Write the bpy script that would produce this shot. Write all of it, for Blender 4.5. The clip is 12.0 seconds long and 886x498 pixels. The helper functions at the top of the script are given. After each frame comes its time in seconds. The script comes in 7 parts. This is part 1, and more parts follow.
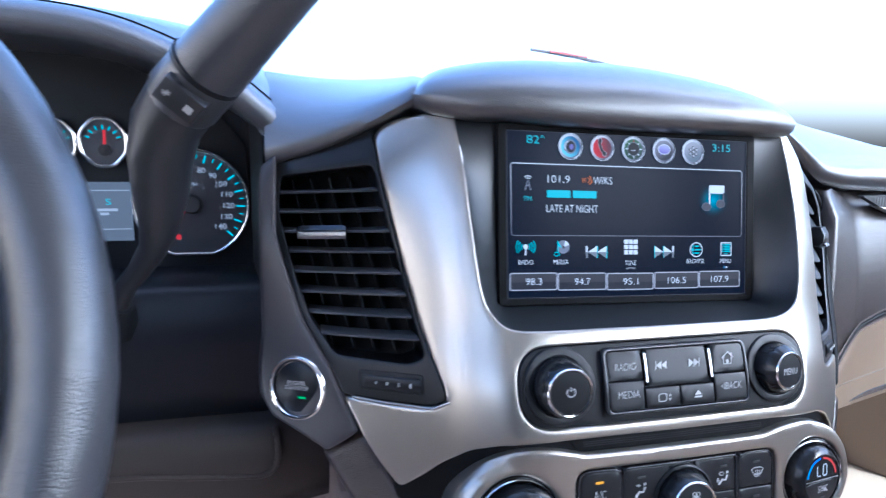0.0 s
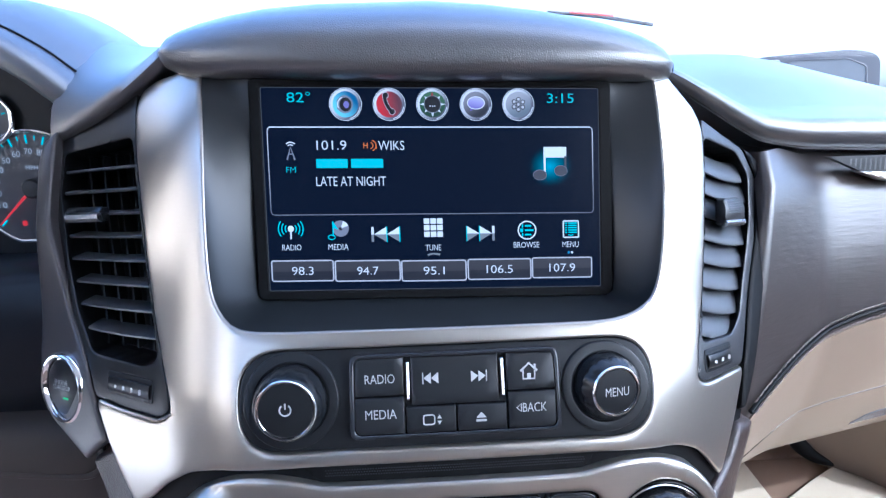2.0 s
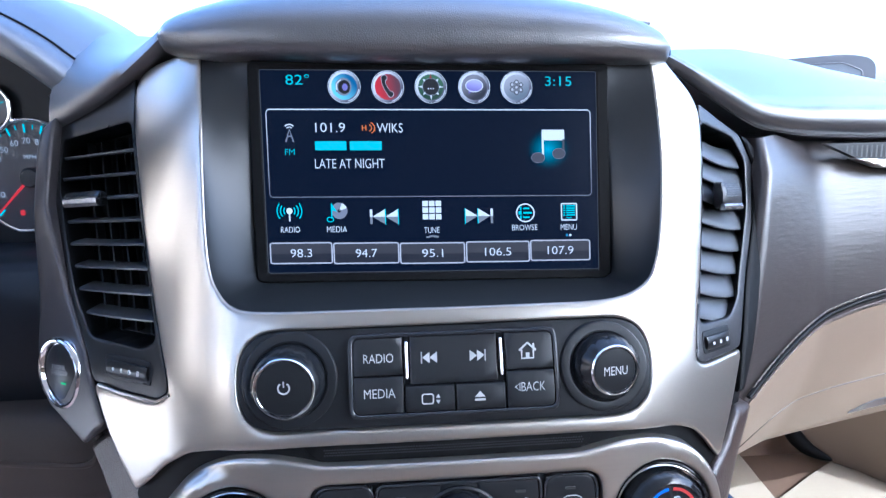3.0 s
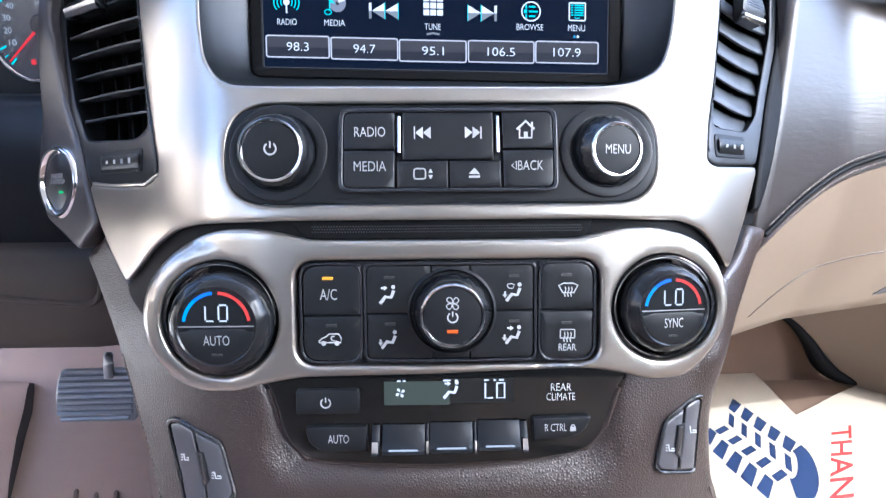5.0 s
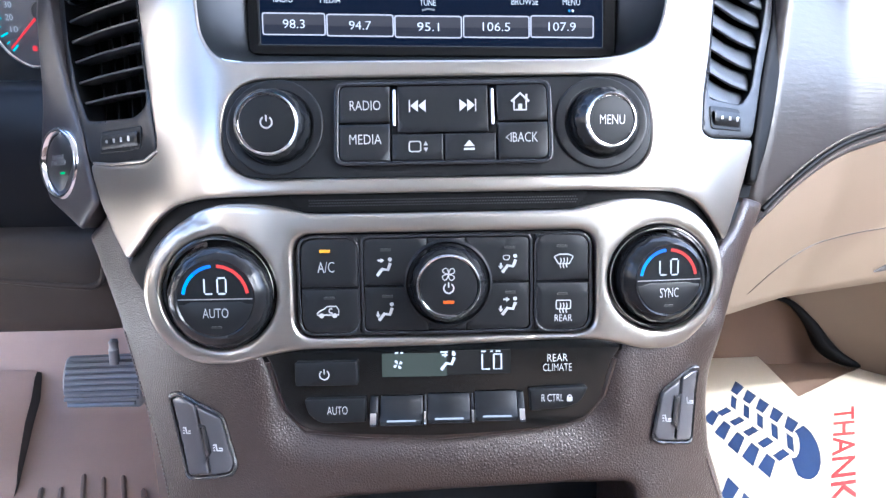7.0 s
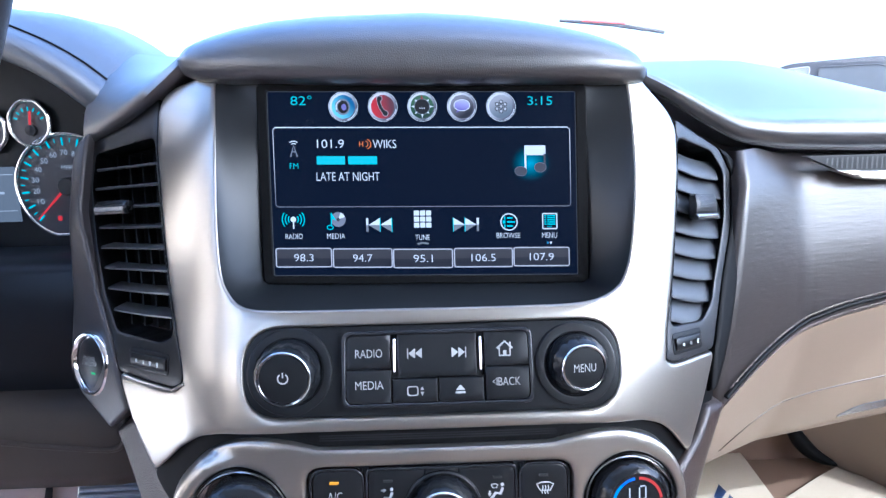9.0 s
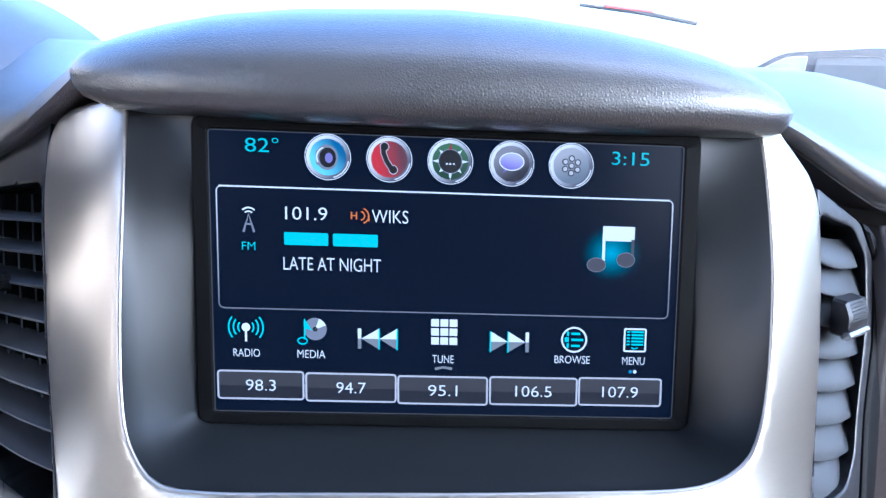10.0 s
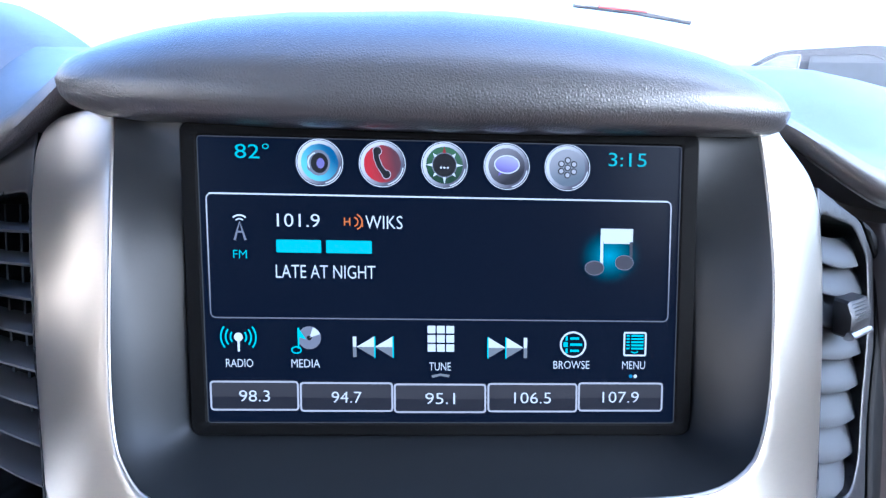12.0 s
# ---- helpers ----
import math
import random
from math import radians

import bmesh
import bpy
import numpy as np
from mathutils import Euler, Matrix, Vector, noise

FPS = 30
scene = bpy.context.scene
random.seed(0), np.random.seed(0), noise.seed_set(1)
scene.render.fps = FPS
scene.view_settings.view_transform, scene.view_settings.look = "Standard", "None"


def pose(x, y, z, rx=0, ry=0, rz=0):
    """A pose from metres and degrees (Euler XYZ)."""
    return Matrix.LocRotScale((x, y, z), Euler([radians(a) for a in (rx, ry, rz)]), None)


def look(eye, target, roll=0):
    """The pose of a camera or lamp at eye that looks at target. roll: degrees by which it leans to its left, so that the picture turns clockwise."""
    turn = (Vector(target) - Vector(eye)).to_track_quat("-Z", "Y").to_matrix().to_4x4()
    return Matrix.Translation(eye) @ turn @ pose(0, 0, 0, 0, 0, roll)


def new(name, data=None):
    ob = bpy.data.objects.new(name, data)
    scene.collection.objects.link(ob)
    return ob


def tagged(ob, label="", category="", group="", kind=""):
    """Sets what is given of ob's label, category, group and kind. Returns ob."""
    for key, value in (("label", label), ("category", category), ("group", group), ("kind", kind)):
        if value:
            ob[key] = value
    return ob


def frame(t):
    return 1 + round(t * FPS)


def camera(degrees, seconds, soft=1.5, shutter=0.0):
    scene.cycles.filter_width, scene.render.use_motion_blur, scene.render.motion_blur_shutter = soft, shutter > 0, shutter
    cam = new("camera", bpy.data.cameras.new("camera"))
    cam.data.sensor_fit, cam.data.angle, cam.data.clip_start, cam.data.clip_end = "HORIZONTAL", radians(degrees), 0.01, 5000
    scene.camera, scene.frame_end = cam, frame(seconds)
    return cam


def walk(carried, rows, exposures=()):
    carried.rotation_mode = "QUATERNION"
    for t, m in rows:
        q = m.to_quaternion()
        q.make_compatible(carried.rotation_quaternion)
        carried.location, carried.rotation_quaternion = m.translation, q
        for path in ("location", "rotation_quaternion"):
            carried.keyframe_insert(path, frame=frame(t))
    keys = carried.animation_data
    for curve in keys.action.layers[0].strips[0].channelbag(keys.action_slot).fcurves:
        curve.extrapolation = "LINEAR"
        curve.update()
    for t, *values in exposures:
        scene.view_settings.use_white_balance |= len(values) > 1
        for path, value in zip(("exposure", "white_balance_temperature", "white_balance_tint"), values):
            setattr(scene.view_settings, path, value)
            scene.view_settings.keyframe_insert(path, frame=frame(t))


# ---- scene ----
cam = camera(72.0, 12.0, soft=1.3, shutter=0.25)
PATH = [
    (0, (-0.217, -0.348, 1.291), (0.277, 1.558, 0.943), 1.1),
    (0.5, (-0.098, -0.337, 1.287), (0.175, 1.608, 0.906), 0.2),
    (1, (-0.037, -0.327, 1.281), (0.108, 1.628, 0.884), -0.6),
    (1.5, (-0.013, -0.316, 1.28), (0.061, 1.64, 0.867), -1.4),
    (2, (-0.016, -0.313, 1.277), (0.098, 1.644, 0.884), -1.4),
    (2.5, (-0.016, -0.313, 1.276), (0.102, 1.645, 0.886), -1.4),
    (2.7, (-0.017, -0.314, 1.273), (0.108, 1.648, 0.902), -1.4),
    (4.3, (-0.01, -0.319, 1.208), (0.056, 1.632, 0.774), -0.9),
    (4.5, (-0.008, -0.32, 1.196), (0.048, 1.631, 0.763), -0.7),
    (5, (-0.004, -0.324, 1.17), (0.03, 1.633, 0.76), -0.3),
    (5.5, (0.001, -0.326, 1.154), (0.016, 1.632, 0.749), -0.3),
    (6, (0.0, -0.326, 1.152), (0.015, 1.63, 0.738), -0.4),
    (6.5, (0.001, -0.327, 1.154), (0.008, 1.628, 0.732), -0.7),
    (6.7, (0.0, -0.327, 1.155), (0.012, 1.627, 0.728), -0.8),
    (8.3, (0.002, -0.347, 1.232), (0.024, 1.615, 0.844), -1.1),
    (8.5, (0.004, -0.349, 1.246), (0.027, 1.617, 0.877), -1.3),
    (9, (0.003, -0.344, 1.272), (0.034, 1.622, 0.907), -1.5),
    (9.5, (0.01, -0.273, 1.282), (-0.008, 1.7, 0.952), -0.6),
    (10, (-0.013, -0.216, 1.307), (0.073, 1.731, 0.856), 0.9),
    (10.5, (-0.018, -0.214, 1.305), (0.084, 1.731, 0.848), 0.4),
    (11, (-0.016, -0.214, 1.308), (0.056, 1.731, 0.85), -0.1),
    (11.5, (-0.013, -0.21, 1.305), (0.053, 1.74, 0.865), -0.1),
    (12, (-0.012, -0.212, 1.307), (0.082, 1.736, 0.865), 0.1),
]
EXPO, SKY, SUN, SUN_ELEV, SUN_AZ, TINT = 1.78, 0.32, 1.9, 43.0, 138.0, 7.0
LEVELS = [(0.0, 0.06, 4700.0), (2.7, 0.13, 4700.0), (4.3, 0.46, 5000.0), (5.5, 0.58, 5050.0), (6.7, 0.70, 5050.0), (8.3, 0.47, 4900.0), (9.0, 0.17, 4800.0), (9.5, 0.16, 4750.0), (10.0, 0.24, 4700.0), (12.0, 0.22, 4700.0)]

# exposure rows come with the walk
walk(cam, [(t, look(eye, target, roll)) for t, eye, target, roll in PATH], [(t, EXPO + more, kelvin, TINT) for t, more, kelvin in LEVELS])

# ---- world, sun ----
world = bpy.data.worlds.new("sky")
scene.world = world
world.use_nodes = True
wn = world.node_tree.nodes
wn.clear()
sky = wn.new("ShaderNodeTexSky")
sky.sky_type = "NISHITA"
sky.sun_disc = False
sky.sun_elevation = radians(SUN_ELEV)
sky.sun_rotation = radians(SUN_AZ)
sky.air_density, sky.dust_density = 0.85, 6.0
bg = wn.new("ShaderNodeBackground")
bg.inputs["Strength"].default_value = SKY
wout = wn.new("ShaderNodeOutputWorld")
world.node_tree.links.new(sky.outputs[0], bg.inputs[0])
world.node_tree.links.new(bg.outputs[0], wout.inputs[0])
sun = new("sun", bpy.data.lights.new("sun", "SUN"))
sun.data.energy, sun.data.angle, sun.data.color = SUN, radians(0.6), (1.0, 0.93, 0.82)
az, el = radians(SUN_AZ), radians(SUN_ELEV)
sun_to = Vector((math.sin(az) * math.cos(el), math.cos(az) * math.cos(el), math.sin(el)))
sun.matrix_world = look(sun_to * 10, (0, 0, 0))


# ---- materials ----
def material(name, color, rough=0.5, metal=0.0, grain=0.0, grain_scale=400.0, bump=0.0, mottling=0.08, mottle_scale=14.0,
             emit=None, power=0.0, coat=0.0, stretch=None, leather=0.0, spec=0.5):
    """A procedural surface: two scales of variation, grain bump, optional leather cells, optional glow."""
    m = bpy.data.materials.new(name)
    m.use_nodes = True
    nt = m.node_tree
    n, l = nt.nodes, nt.links
    b = n["Principled BSDF"]
    b.inputs["Base Color"].default_value = (*color, 1)
    b.inputs["Roughness"].default_value = rough
    b.inputs["Metallic"].default_value = metal
    b.inputs["Coat Weight"].default_value = coat
    b.inputs["Coat Roughness"].default_value = rough * 0.8
    b.inputs["Specular IOR Level"].default_value = spec
    if emit:
        b.inputs["Emission Color"].default_value = (*emit, 1)
        b.inputs["Emission Strength"].default_value = power
        return m
    co = n.new("ShaderNodeTexCoord")
    src = co.outputs["Object"]
    if stretch:
        mp = n.new("ShaderNodeMapping")
        mp.inputs["Scale"].default_value = stretch
        l.new(src, mp.inputs[0])
        fine_src = mp.outputs[0]
    else:
        fine_src = src
    big = n.new("ShaderNodeTexNoise")
    big.inputs["Scale"].default_value, big.inputs["Detail"].default_value = mottle_scale, 5
    l.new(src, big.inputs["Vector"])
    fine = n.new("ShaderNodeTexNoise")
    fine.inputs["Scale"].default_value, fine.inputs["Detail"].default_value = grain_scale, 3
    l.new(fine_src, fine.inputs["Vector"])
    add = n.new("ShaderNodeMath")
    add.operation = "MULTIPLY_ADD"
    l.new(fine.outputs[0], add.inputs[0])
    add.inputs[1].default_value = 0.5 if grain else 0.0
    l.new(big.outputs[0], add.inputs[2])
    ramp = n.new("ShaderNodeMapRange")
    ramp.inputs["From Min"].default_value, ramp.inputs["From Max"].default_value = (0.35, 1.15) if grain else (0.15, 0.85)
    ramp.inputs["To Min"].default_value, ramp.inputs["To Max"].default_value = 1 - mottling, 1 + mottling
    l.new(add.outputs[0], ramp.inputs[0])
    mul = n.new("ShaderNodeVectorMath")
    mul.operation = "SCALE"
    mul.inputs[0].default_value = color
    l.new(ramp.outputs[0], mul.inputs["Scale"])
    l.new(mul.outputs[0], b.inputs["Base Color"])
    rr = n.new("ShaderNodeMapRange")
    rr.inputs["From Min"].default_value, rr.inputs["From Max"].default_value = 0.05, 0.95
    rr.inputs["To Min"].default_value, rr.inputs["To Max"].default_value = max(0.02, rough * 0.85), min(1, rough * 1.15)
    l.new(big.outputs[0], rr.inputs[0])
    l.new(rr.outputs[0], b.inputs["Roughness"])
    height = fine.outputs[0]
    if leather:
        vo = n.new("ShaderNodeTexVoronoi")
        vo.feature = "DISTANCE_TO_EDGE"
        vo.inputs["Scale"].default_value = leather
        wob = n.new("ShaderNodeTexNoise")
        wob.inputs["Scale"].default_value = leather * 0.6
        l.new(src, wob.inputs["Vector"])
        mixv = n.new("ShaderNodeMix")
        mixv.data_type = "VECTOR"
        mixv.inputs["Factor"].default_value = 0.0006
        l.new(src, mixv.inputs[4])
        l.new(wob.outputs["Color"], mixv.inputs[5])
        l.new(mixv.outputs[1], vo.inputs["Vector"])
        cl = n.new("ShaderNodeMapRange")
        cl.inputs["From Max"].default_value = 0.42
        l.new(vo.outputs["Distance"], cl.inputs[0])
        mm = n.new("ShaderNodeMath")
        mm.operation = "MULTIPLY_ADD"
        l.new(fine.outputs[0], mm.inputs[0])
        mm.inputs[1].default_value = 0.35
        l.new(cl.outputs[0], mm.inputs[2])
        height = mm.outputs[0]
    if bump:
        bp = n.new("ShaderNodeBump")
        bp.inputs["Strength"].default_value = min(1.0, bump)
        bp.inputs["Distance"].default_value = 0.0004
        l.new(height, bp.inputs["Height"])
        l.new(bp.outputs[0], b.inputs["Normal"])
    return m


def glow(name, color, level=0.8):
    """A lit pixel colour of a screen or lamp: level is its picture value before exposure."""
    return material(name, (0.01, 0.01, 0.01), 0.4, spec=0.1, emit=color, power=level / 2 ** EXPO)


SILVER = material("satin_silver", (0.43, 0.405, 0.362), 0.30, 0.92, grain=1, grain_scale=900, bump=0.02, mottling=0.05, stretch=(0.05, 1, 1))
CHROME = material("chrome", (0.85, 0.85, 0.86), 0.09, 1.0, mottling=0.03)
BLACK = material("soft_black_plastic", (0.0080, 0.009, 0.0105), 0.43, grain=1, grain_scale=2600, bump=0.10, mottling=0.15, spec=0.24)
KEYBLACK = material("key_black", (0.0095, 0.0105, 0.012), 0.35, grain=1, grain_scale=3000, bump=0.05, mottling=0.12, spec=0.32)
RECESSBLACK = material("satin_recess_black", (0.0112, 0.0128, 0.0146), 0.36, grain=1, grain_scale=3000, bump=0.05, mottling=0.12, spec=0.46)
GRIP = material("glossy_grip_black", (0.011, 0.012, 0.0135), 0.2, grain=1, grain_scale=2600, bump=0.04, mottling=0.12, spec=0.36)
UNLIT = material("unlit_lamp", (0.03, 0.03, 0.03), 0.4, mottling=0.05)
DARKGREY = material("dark_grey_plastic", (0.022, 0.0225, 0.025), 0.4, spec=0.45, grain=1, grain_scale=2200, bump=0.15, mottling=0.12)
GLOSS = material("piano_black", (0.0055, 0.006, 0.0060), 0.14, grain=0, mottling=0.2, spec=0.55)
RUBBER = material("rubber", (0.02, 0.02, 0.022), 0.55, grain=1, grain_scale=1500, bump=0.2)
DASHPAD = material("dash_leather_grey", (0.046, 0.0445, 0.048), 0.33, grain=1, grain_scale=1900, bump=0.32, leather=850, mottling=0.12, spec=1.0, coat=0.75)
BROWN = material("cocoa_leather", (0.033, 0.0230, 0.0195), 0.32, grain=1, grain_scale=1300, bump=0.42, leather=700, mottling=0.22, spec=0.62)
PADLEATHER = material("cocoa_pad_leather", (0.032, 0.0265, 0.025), 0.36, grain=1, grain_scale=150, bump=0.45, stretch=(0.30, 1.0, 2.6), mottling=0.18, spec=0.70)
TRIM = material("cocoa_trim", (0.041, 0.037, 0.038), 0.36, grain=1, grain_scale=1800, bump=0.2, mottling=0.1, spec=0.5)
BEIGE = material("dune_plastic", (0.185, 0.140, 0.100), 0.5, grain=1, grain_scale=1500, bump=0.25, mottling=0.07)
# knee bolster colour is lowered to hold the shadow under the instruments
SHADEDBEIGE = material("shaded_knee_plastic", (0.040, 0.033, 0.028), 0.5, grain=1, grain_scale=1500, bump=0.25, mottling=0.08, spec=0.35)
MATBROWN = material("cocoa_rubber_mat", (0.46, 0.335, 0.275), 0.6, grain=1, grain_scale=700, bump=0.3, mottling=0.1)
CARPET = material("carpet", (0.14, 0.088, 0.058), 0.9, grain=1, grain_scale=1400, bump=0.9, mottling=0.25)
PAPER = material("paper", (0.31, 0.265, 0.205), 0.75, grain=1, grain_scale=260, bump=0.25, mottling=0.06)
BLUEINK = material("blue_ink", (0.006, 0.018, 0.060), 0.6, mottling=0.25, mottle_scale=60)
REDINK = material("red_ink", (0.32, 0.022, 0.022), 0.6, mottling=0.2, mottle_scale=60)
PRINT = material("white_print", (0.42, 0.43, 0.44), 0.5, mottling=0.03)
DIMPRINT = material("grey_print", (0.2, 0.2, 0.21), 0.5, mottling=0.05)
THREAD = material("stitch_thread", (0.16, 0.13, 0.115), 0.7, grain=1, grain_scale=3000, bump=0.4)
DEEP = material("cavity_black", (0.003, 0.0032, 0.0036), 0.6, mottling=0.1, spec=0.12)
WHEELGREY = material("wheel_leather", (0.046, 0.046, 0.050), 0.30, grain=1, grain_scale=1600, bump=0.25, leather=700, mottling=0.1, spec=0.8)
BRIGHT = material("bright_chrome", (0.92, 0.92, 0.93), 0.26, 1.0, mottling=0.03)
SHROUD = material("shroud_black", (0.0085, 0.0098, 0.0140), 0.40, grain=1, grain_scale=2200, bump=0.1, mottling=0.12, spec=0.32)
SLAT = material("vent_slat_plastic", (0.065, 0.068, 0.074), 0.32, grain=1, grain_scale=2200, bump=0.1, mottling=0.1)
LOUVRE = material("pale_vent_plastic", (0.056, 0.060, 0.066), 0.40, grain=1, grain_scale=2200, bump=0.1, mottling=0.1)
SWITCH = material("switch_grey_plastic", (0.070, 0.071, 0.078), 0.20, grain=1, grain_scale=2600, bump=0.06, mottling=0.1, spec=0.7)
SURROUND = material("switch_surround", (0.030, 0.029, 0.030), 0.22, grain=1, grain_scale=2600, bump=0.06, mottling=0.1, spec=0.8)
HEADLINER = material("headliner", (0.48, 0.47, 0.45), 0.9, grain=1, grain_scale=600, bump=0.3)
REARGREY = material("plain_rear_trim", (0.10, 0.095, 0.09), 0.8, grain=1, grain_scale=600, bump=0.2)
SCREENBLACK = material("lcd_glass", (0.004, 0.005, 0.008), 0.2, spec=0.06, emit=(0.035, 0.13, 0.44), power=0.026 / 2 ** EXPO)
WHITEPX = glow("lit_white", (0.95, 0.95, 1.0), 0.85)
GREYPX = glow("lit_grey", (0.7, 0.72, 0.78), 0.32)
FRAMEPX = glow("lit_frame", (0.88, 0.84, 0.90), 0.62)
TEALPX = glow("lit_teal", (0.06, 0.72, 0.78), 0.85)
TEALTEXT = glow("lit_teal_text", (0.1, 0.7, 0.75), 0.8)
NAVYPX = glow("lit_navy", (0.25, 0.27, 0.45), 0.055)
NAVYTOP = glow("lit_navy_top", (0.45, 0.42, 0.5), 0.10)
BLUEPX = glow("lit_blue", (0.05, 0.4, 0.75), 0.6)
REDPX = glow("lit_red", (0.6, 0.03, 0.05), 0.55)
VIOLETPX = glow("lit_violet", (0.4, 0.34, 0.85), 0.55)
STEELPX = glow("lit_steel", (0.45, 0.45, 0.55), 0.5)
NOTEPX = glow("lit_note", (0.40, 0.36, 0.46), 0.16)
STEELDIM = glow("lit_edge", (0.5, 0.52, 0.6), 0.10)
DARKPX = glow("lit_dark", (0.1, 0.1, 0.13), 0.12)
ORANGEPX = glow("lit_orange", (1.0, 0.25, 0.05), 0.7)
AMBER = glow("amber_lamp", (1.0, 0.42, 0.02), 1.1)
NEEDLE = glow("red_needle", (0.9, 0.04, 0.05), 0.7)
ARCBLUE = glow("arc_blue", (0.03, 0.2, 0.95), 1.0)
ARCMID = glow("arc_cyan", (0.03, 0.35, 0.95), 1.0)
ARCRED = glow("arc_red", (0.9, 0.06, 0.05), 0.8)
DIALLCD = glow("dial_lcd", (0.26, 0.10, 0.20), 0.07)
KEYEDGE = material("key_frame_black", (0.018, 0.019, 0.022), 0.17, mottling=0.1)
LCDGREEN = glow("lcd_backlight", (0.30, 0.36, 0.28), 0.16)
LCDSHADED = glow("lcd_shaded", (0.12, 0.11, 0.1), 0.06)
GAUGELIT = glow("gauge_white", (0.75, 0.78, 0.85), 0.6)
DICPX = glow("dic_screen", (0.36, 0.40, 0.46), 0.40)
GREENLED = glow("green_led", (0.02, 0.8, 0.2), 0.7)


def halo(name, color, level):
    """A screen glow that fades to nothing towards its rim."""
    m = bpy.data.materials.new(name)
    m.use_nodes = True
    n, l = m.node_tree.nodes, m.node_tree.links
    n.clear()
    co, mp, gr, ml, em, tr, ad, out = (n.new("ShaderNode" + k) for k in ("TexCoord", "Mapping", "TexGradient", "Math", "Emission", "BsdfTransparent", "AddShader", "OutputMaterial"))
    gr.gradient_type = "QUADRATIC_SPHERE"
    mp.inputs["Location"].default_value = (-1, 0, -1)
    mp.inputs["Scale"].default_value = (2, 0, 2)
    ml.operation = "MULTIPLY"
    ml.inputs[1].default_value = level / 2 ** EXPO
    # one lcd in two tones: the reflection fading rightwards is put into the colour
    em.inputs["Color"].default_value = (*color, 1)
    l.new(co.outputs["Generated"], mp.inputs[0])
    l.new(mp.outputs[0], gr.inputs[0])
    l.new(gr.outputs["Fac"], ml.inputs[0])
    l.new(ml.outputs[0], em.inputs["Strength"])
    l.new(em.outputs[0], ad.inputs[0])
    l.new(tr.outputs[0], ad.inputs[1])
    l.new(ad.outputs[0], out.inputs[0])
    return m


def sheen(name, bright, dark, level, turn):
    """A lit icon colour that runs from bright to dark across its disc."""
    m = bpy.data.materials.new(name)
    m.use_nodes = True
    n, l = m.node_tree.nodes, m.node_tree.links
    b = n["Principled BSDF"]
    b.inputs["Base Color"].default_value = (0.01, 0.01, 0.01, 1)
    b.inputs["Specular IOR Level"].default_value = 0.1
    co, dot, ramp = n.new("ShaderNodeTexCoord"), n.new("ShaderNodeVectorMath"), n.new("ShaderNodeValToRGB")
    dot.operation = "DOT_PRODUCT"
    c_, s_ = math.cos(radians(turn)), math.sin(radians(turn))
    dot.inputs[1].default_value = (c_, 0, s_)
    add = n.new("ShaderNodeMath")
    add.operation = "SUBTRACT"
    add.inputs[1].default_value = (c_ + s_) / 2 - 0.5
    l.new(co.outputs["Generated"], dot.inputs[0])
    l.new(dot.outputs["Value"], add.inputs[0])
    l.new(add.outputs[0], ramp.inputs[0])
    ramp.color_ramp.elements[0].position, ramp.color_ramp.elements[1].position = 0.15, 0.85
    ramp.color_ramp.elements[0].color, ramp.color_ramp.elements[1].color = (*dark, 1), (*bright, 1)
    l.new(ramp.outputs[0], b.inputs["Emission Color"])
    b.inputs["Emission Strength"].default_value = level / 2 ** EXPO
    return m


AUDIOPX = sheen("lit_audio", (0.30, 0.85, 1.0), (0.02, 0.16, 0.36), 0.75, 215)
PHONEPX = sheen("lit_phone", (0.75, 0.03, 0.05), (0.16, 0.05, 0.07), 0.75, 190)
COMPASSPX = sheen("lit_compass", (0.12, 0.30, 0.14), (0.03, 0.10, 0.05), 0.5, 90)
MESSAGEPX = sheen("lit_message", (0.45, 0.42, 0.48), (0.04, 0.04, 0.06), 0.55, 120)
ASSISTPX = sheen("lit_assist", (0.75, 0.72, 0.78), (0.28, 0.33, 0.40), 0.55, 110)
BUBBLEPX = sheen("lit_bubble", (0.62, 0.58, 0.95), (0.25, 0.18, 0.62), 0.75, 75)
RINGPX = sheen("lit_ring", (0.95, 0.92, 0.98), (0.16, 0.15, 0.20), 0.8, 140)
STATIONPX = sheen("lit_station_frame", (0.92, 0.88, 0.94), (0.26, 0.26, 0.32), 0.72, 90)
TEALHALO = halo("note_glow", (0.0, 0.45, 0.62), 0.8)


def thin_glass(name, gloss=0.06):
    m = bpy.data.materials.new(name)
    m.use_nodes = True
    n, l = m.node_tree.nodes, m.node_tree.links
    n.clear()
    tr, gl, mx, out = (n.new("ShaderNode" + k) for k in ("BsdfTransparent", "BsdfGlossy", "MixShader", "OutputMaterial"))
    gl.inputs["Roughness"].default_value = 0.02
    mx.inputs[0].default_value = gloss
    l.new(tr.outputs[0], mx.inputs[1])
    l.new(gl.outputs[0], mx.inputs[2])
    l.new(mx.outputs[0], out.inputs[0])
    return m


GLASS = thin_glass("windshield_glass")

# ---- the leaning face of the dashboard: u right, v up along it, w out of it towards the seats ----
LEAN = radians(7.5)
PANEL = Matrix(((1, 0, 0, 0), (0, math.sin(LEAN), -math.cos(LEAN), 0), (0, math.cos(LEAN), math.sin(LEAN), 1.25), (0, 0, 0, 1)))
WORLD = Matrix.Identity(4)


def drawn_in(k):
    """Brings the footwell plan nearer along the lines of sight from the seats."""
    c = Vector((0.001, -0.326, 1.154))
    return Matrix.Translation(c) @ Matrix.Scale(k, 4) @ Matrix.Translation(-c)


DRIVER, PASSENGER = drawn_in(0.74), drawn_in(0.62)


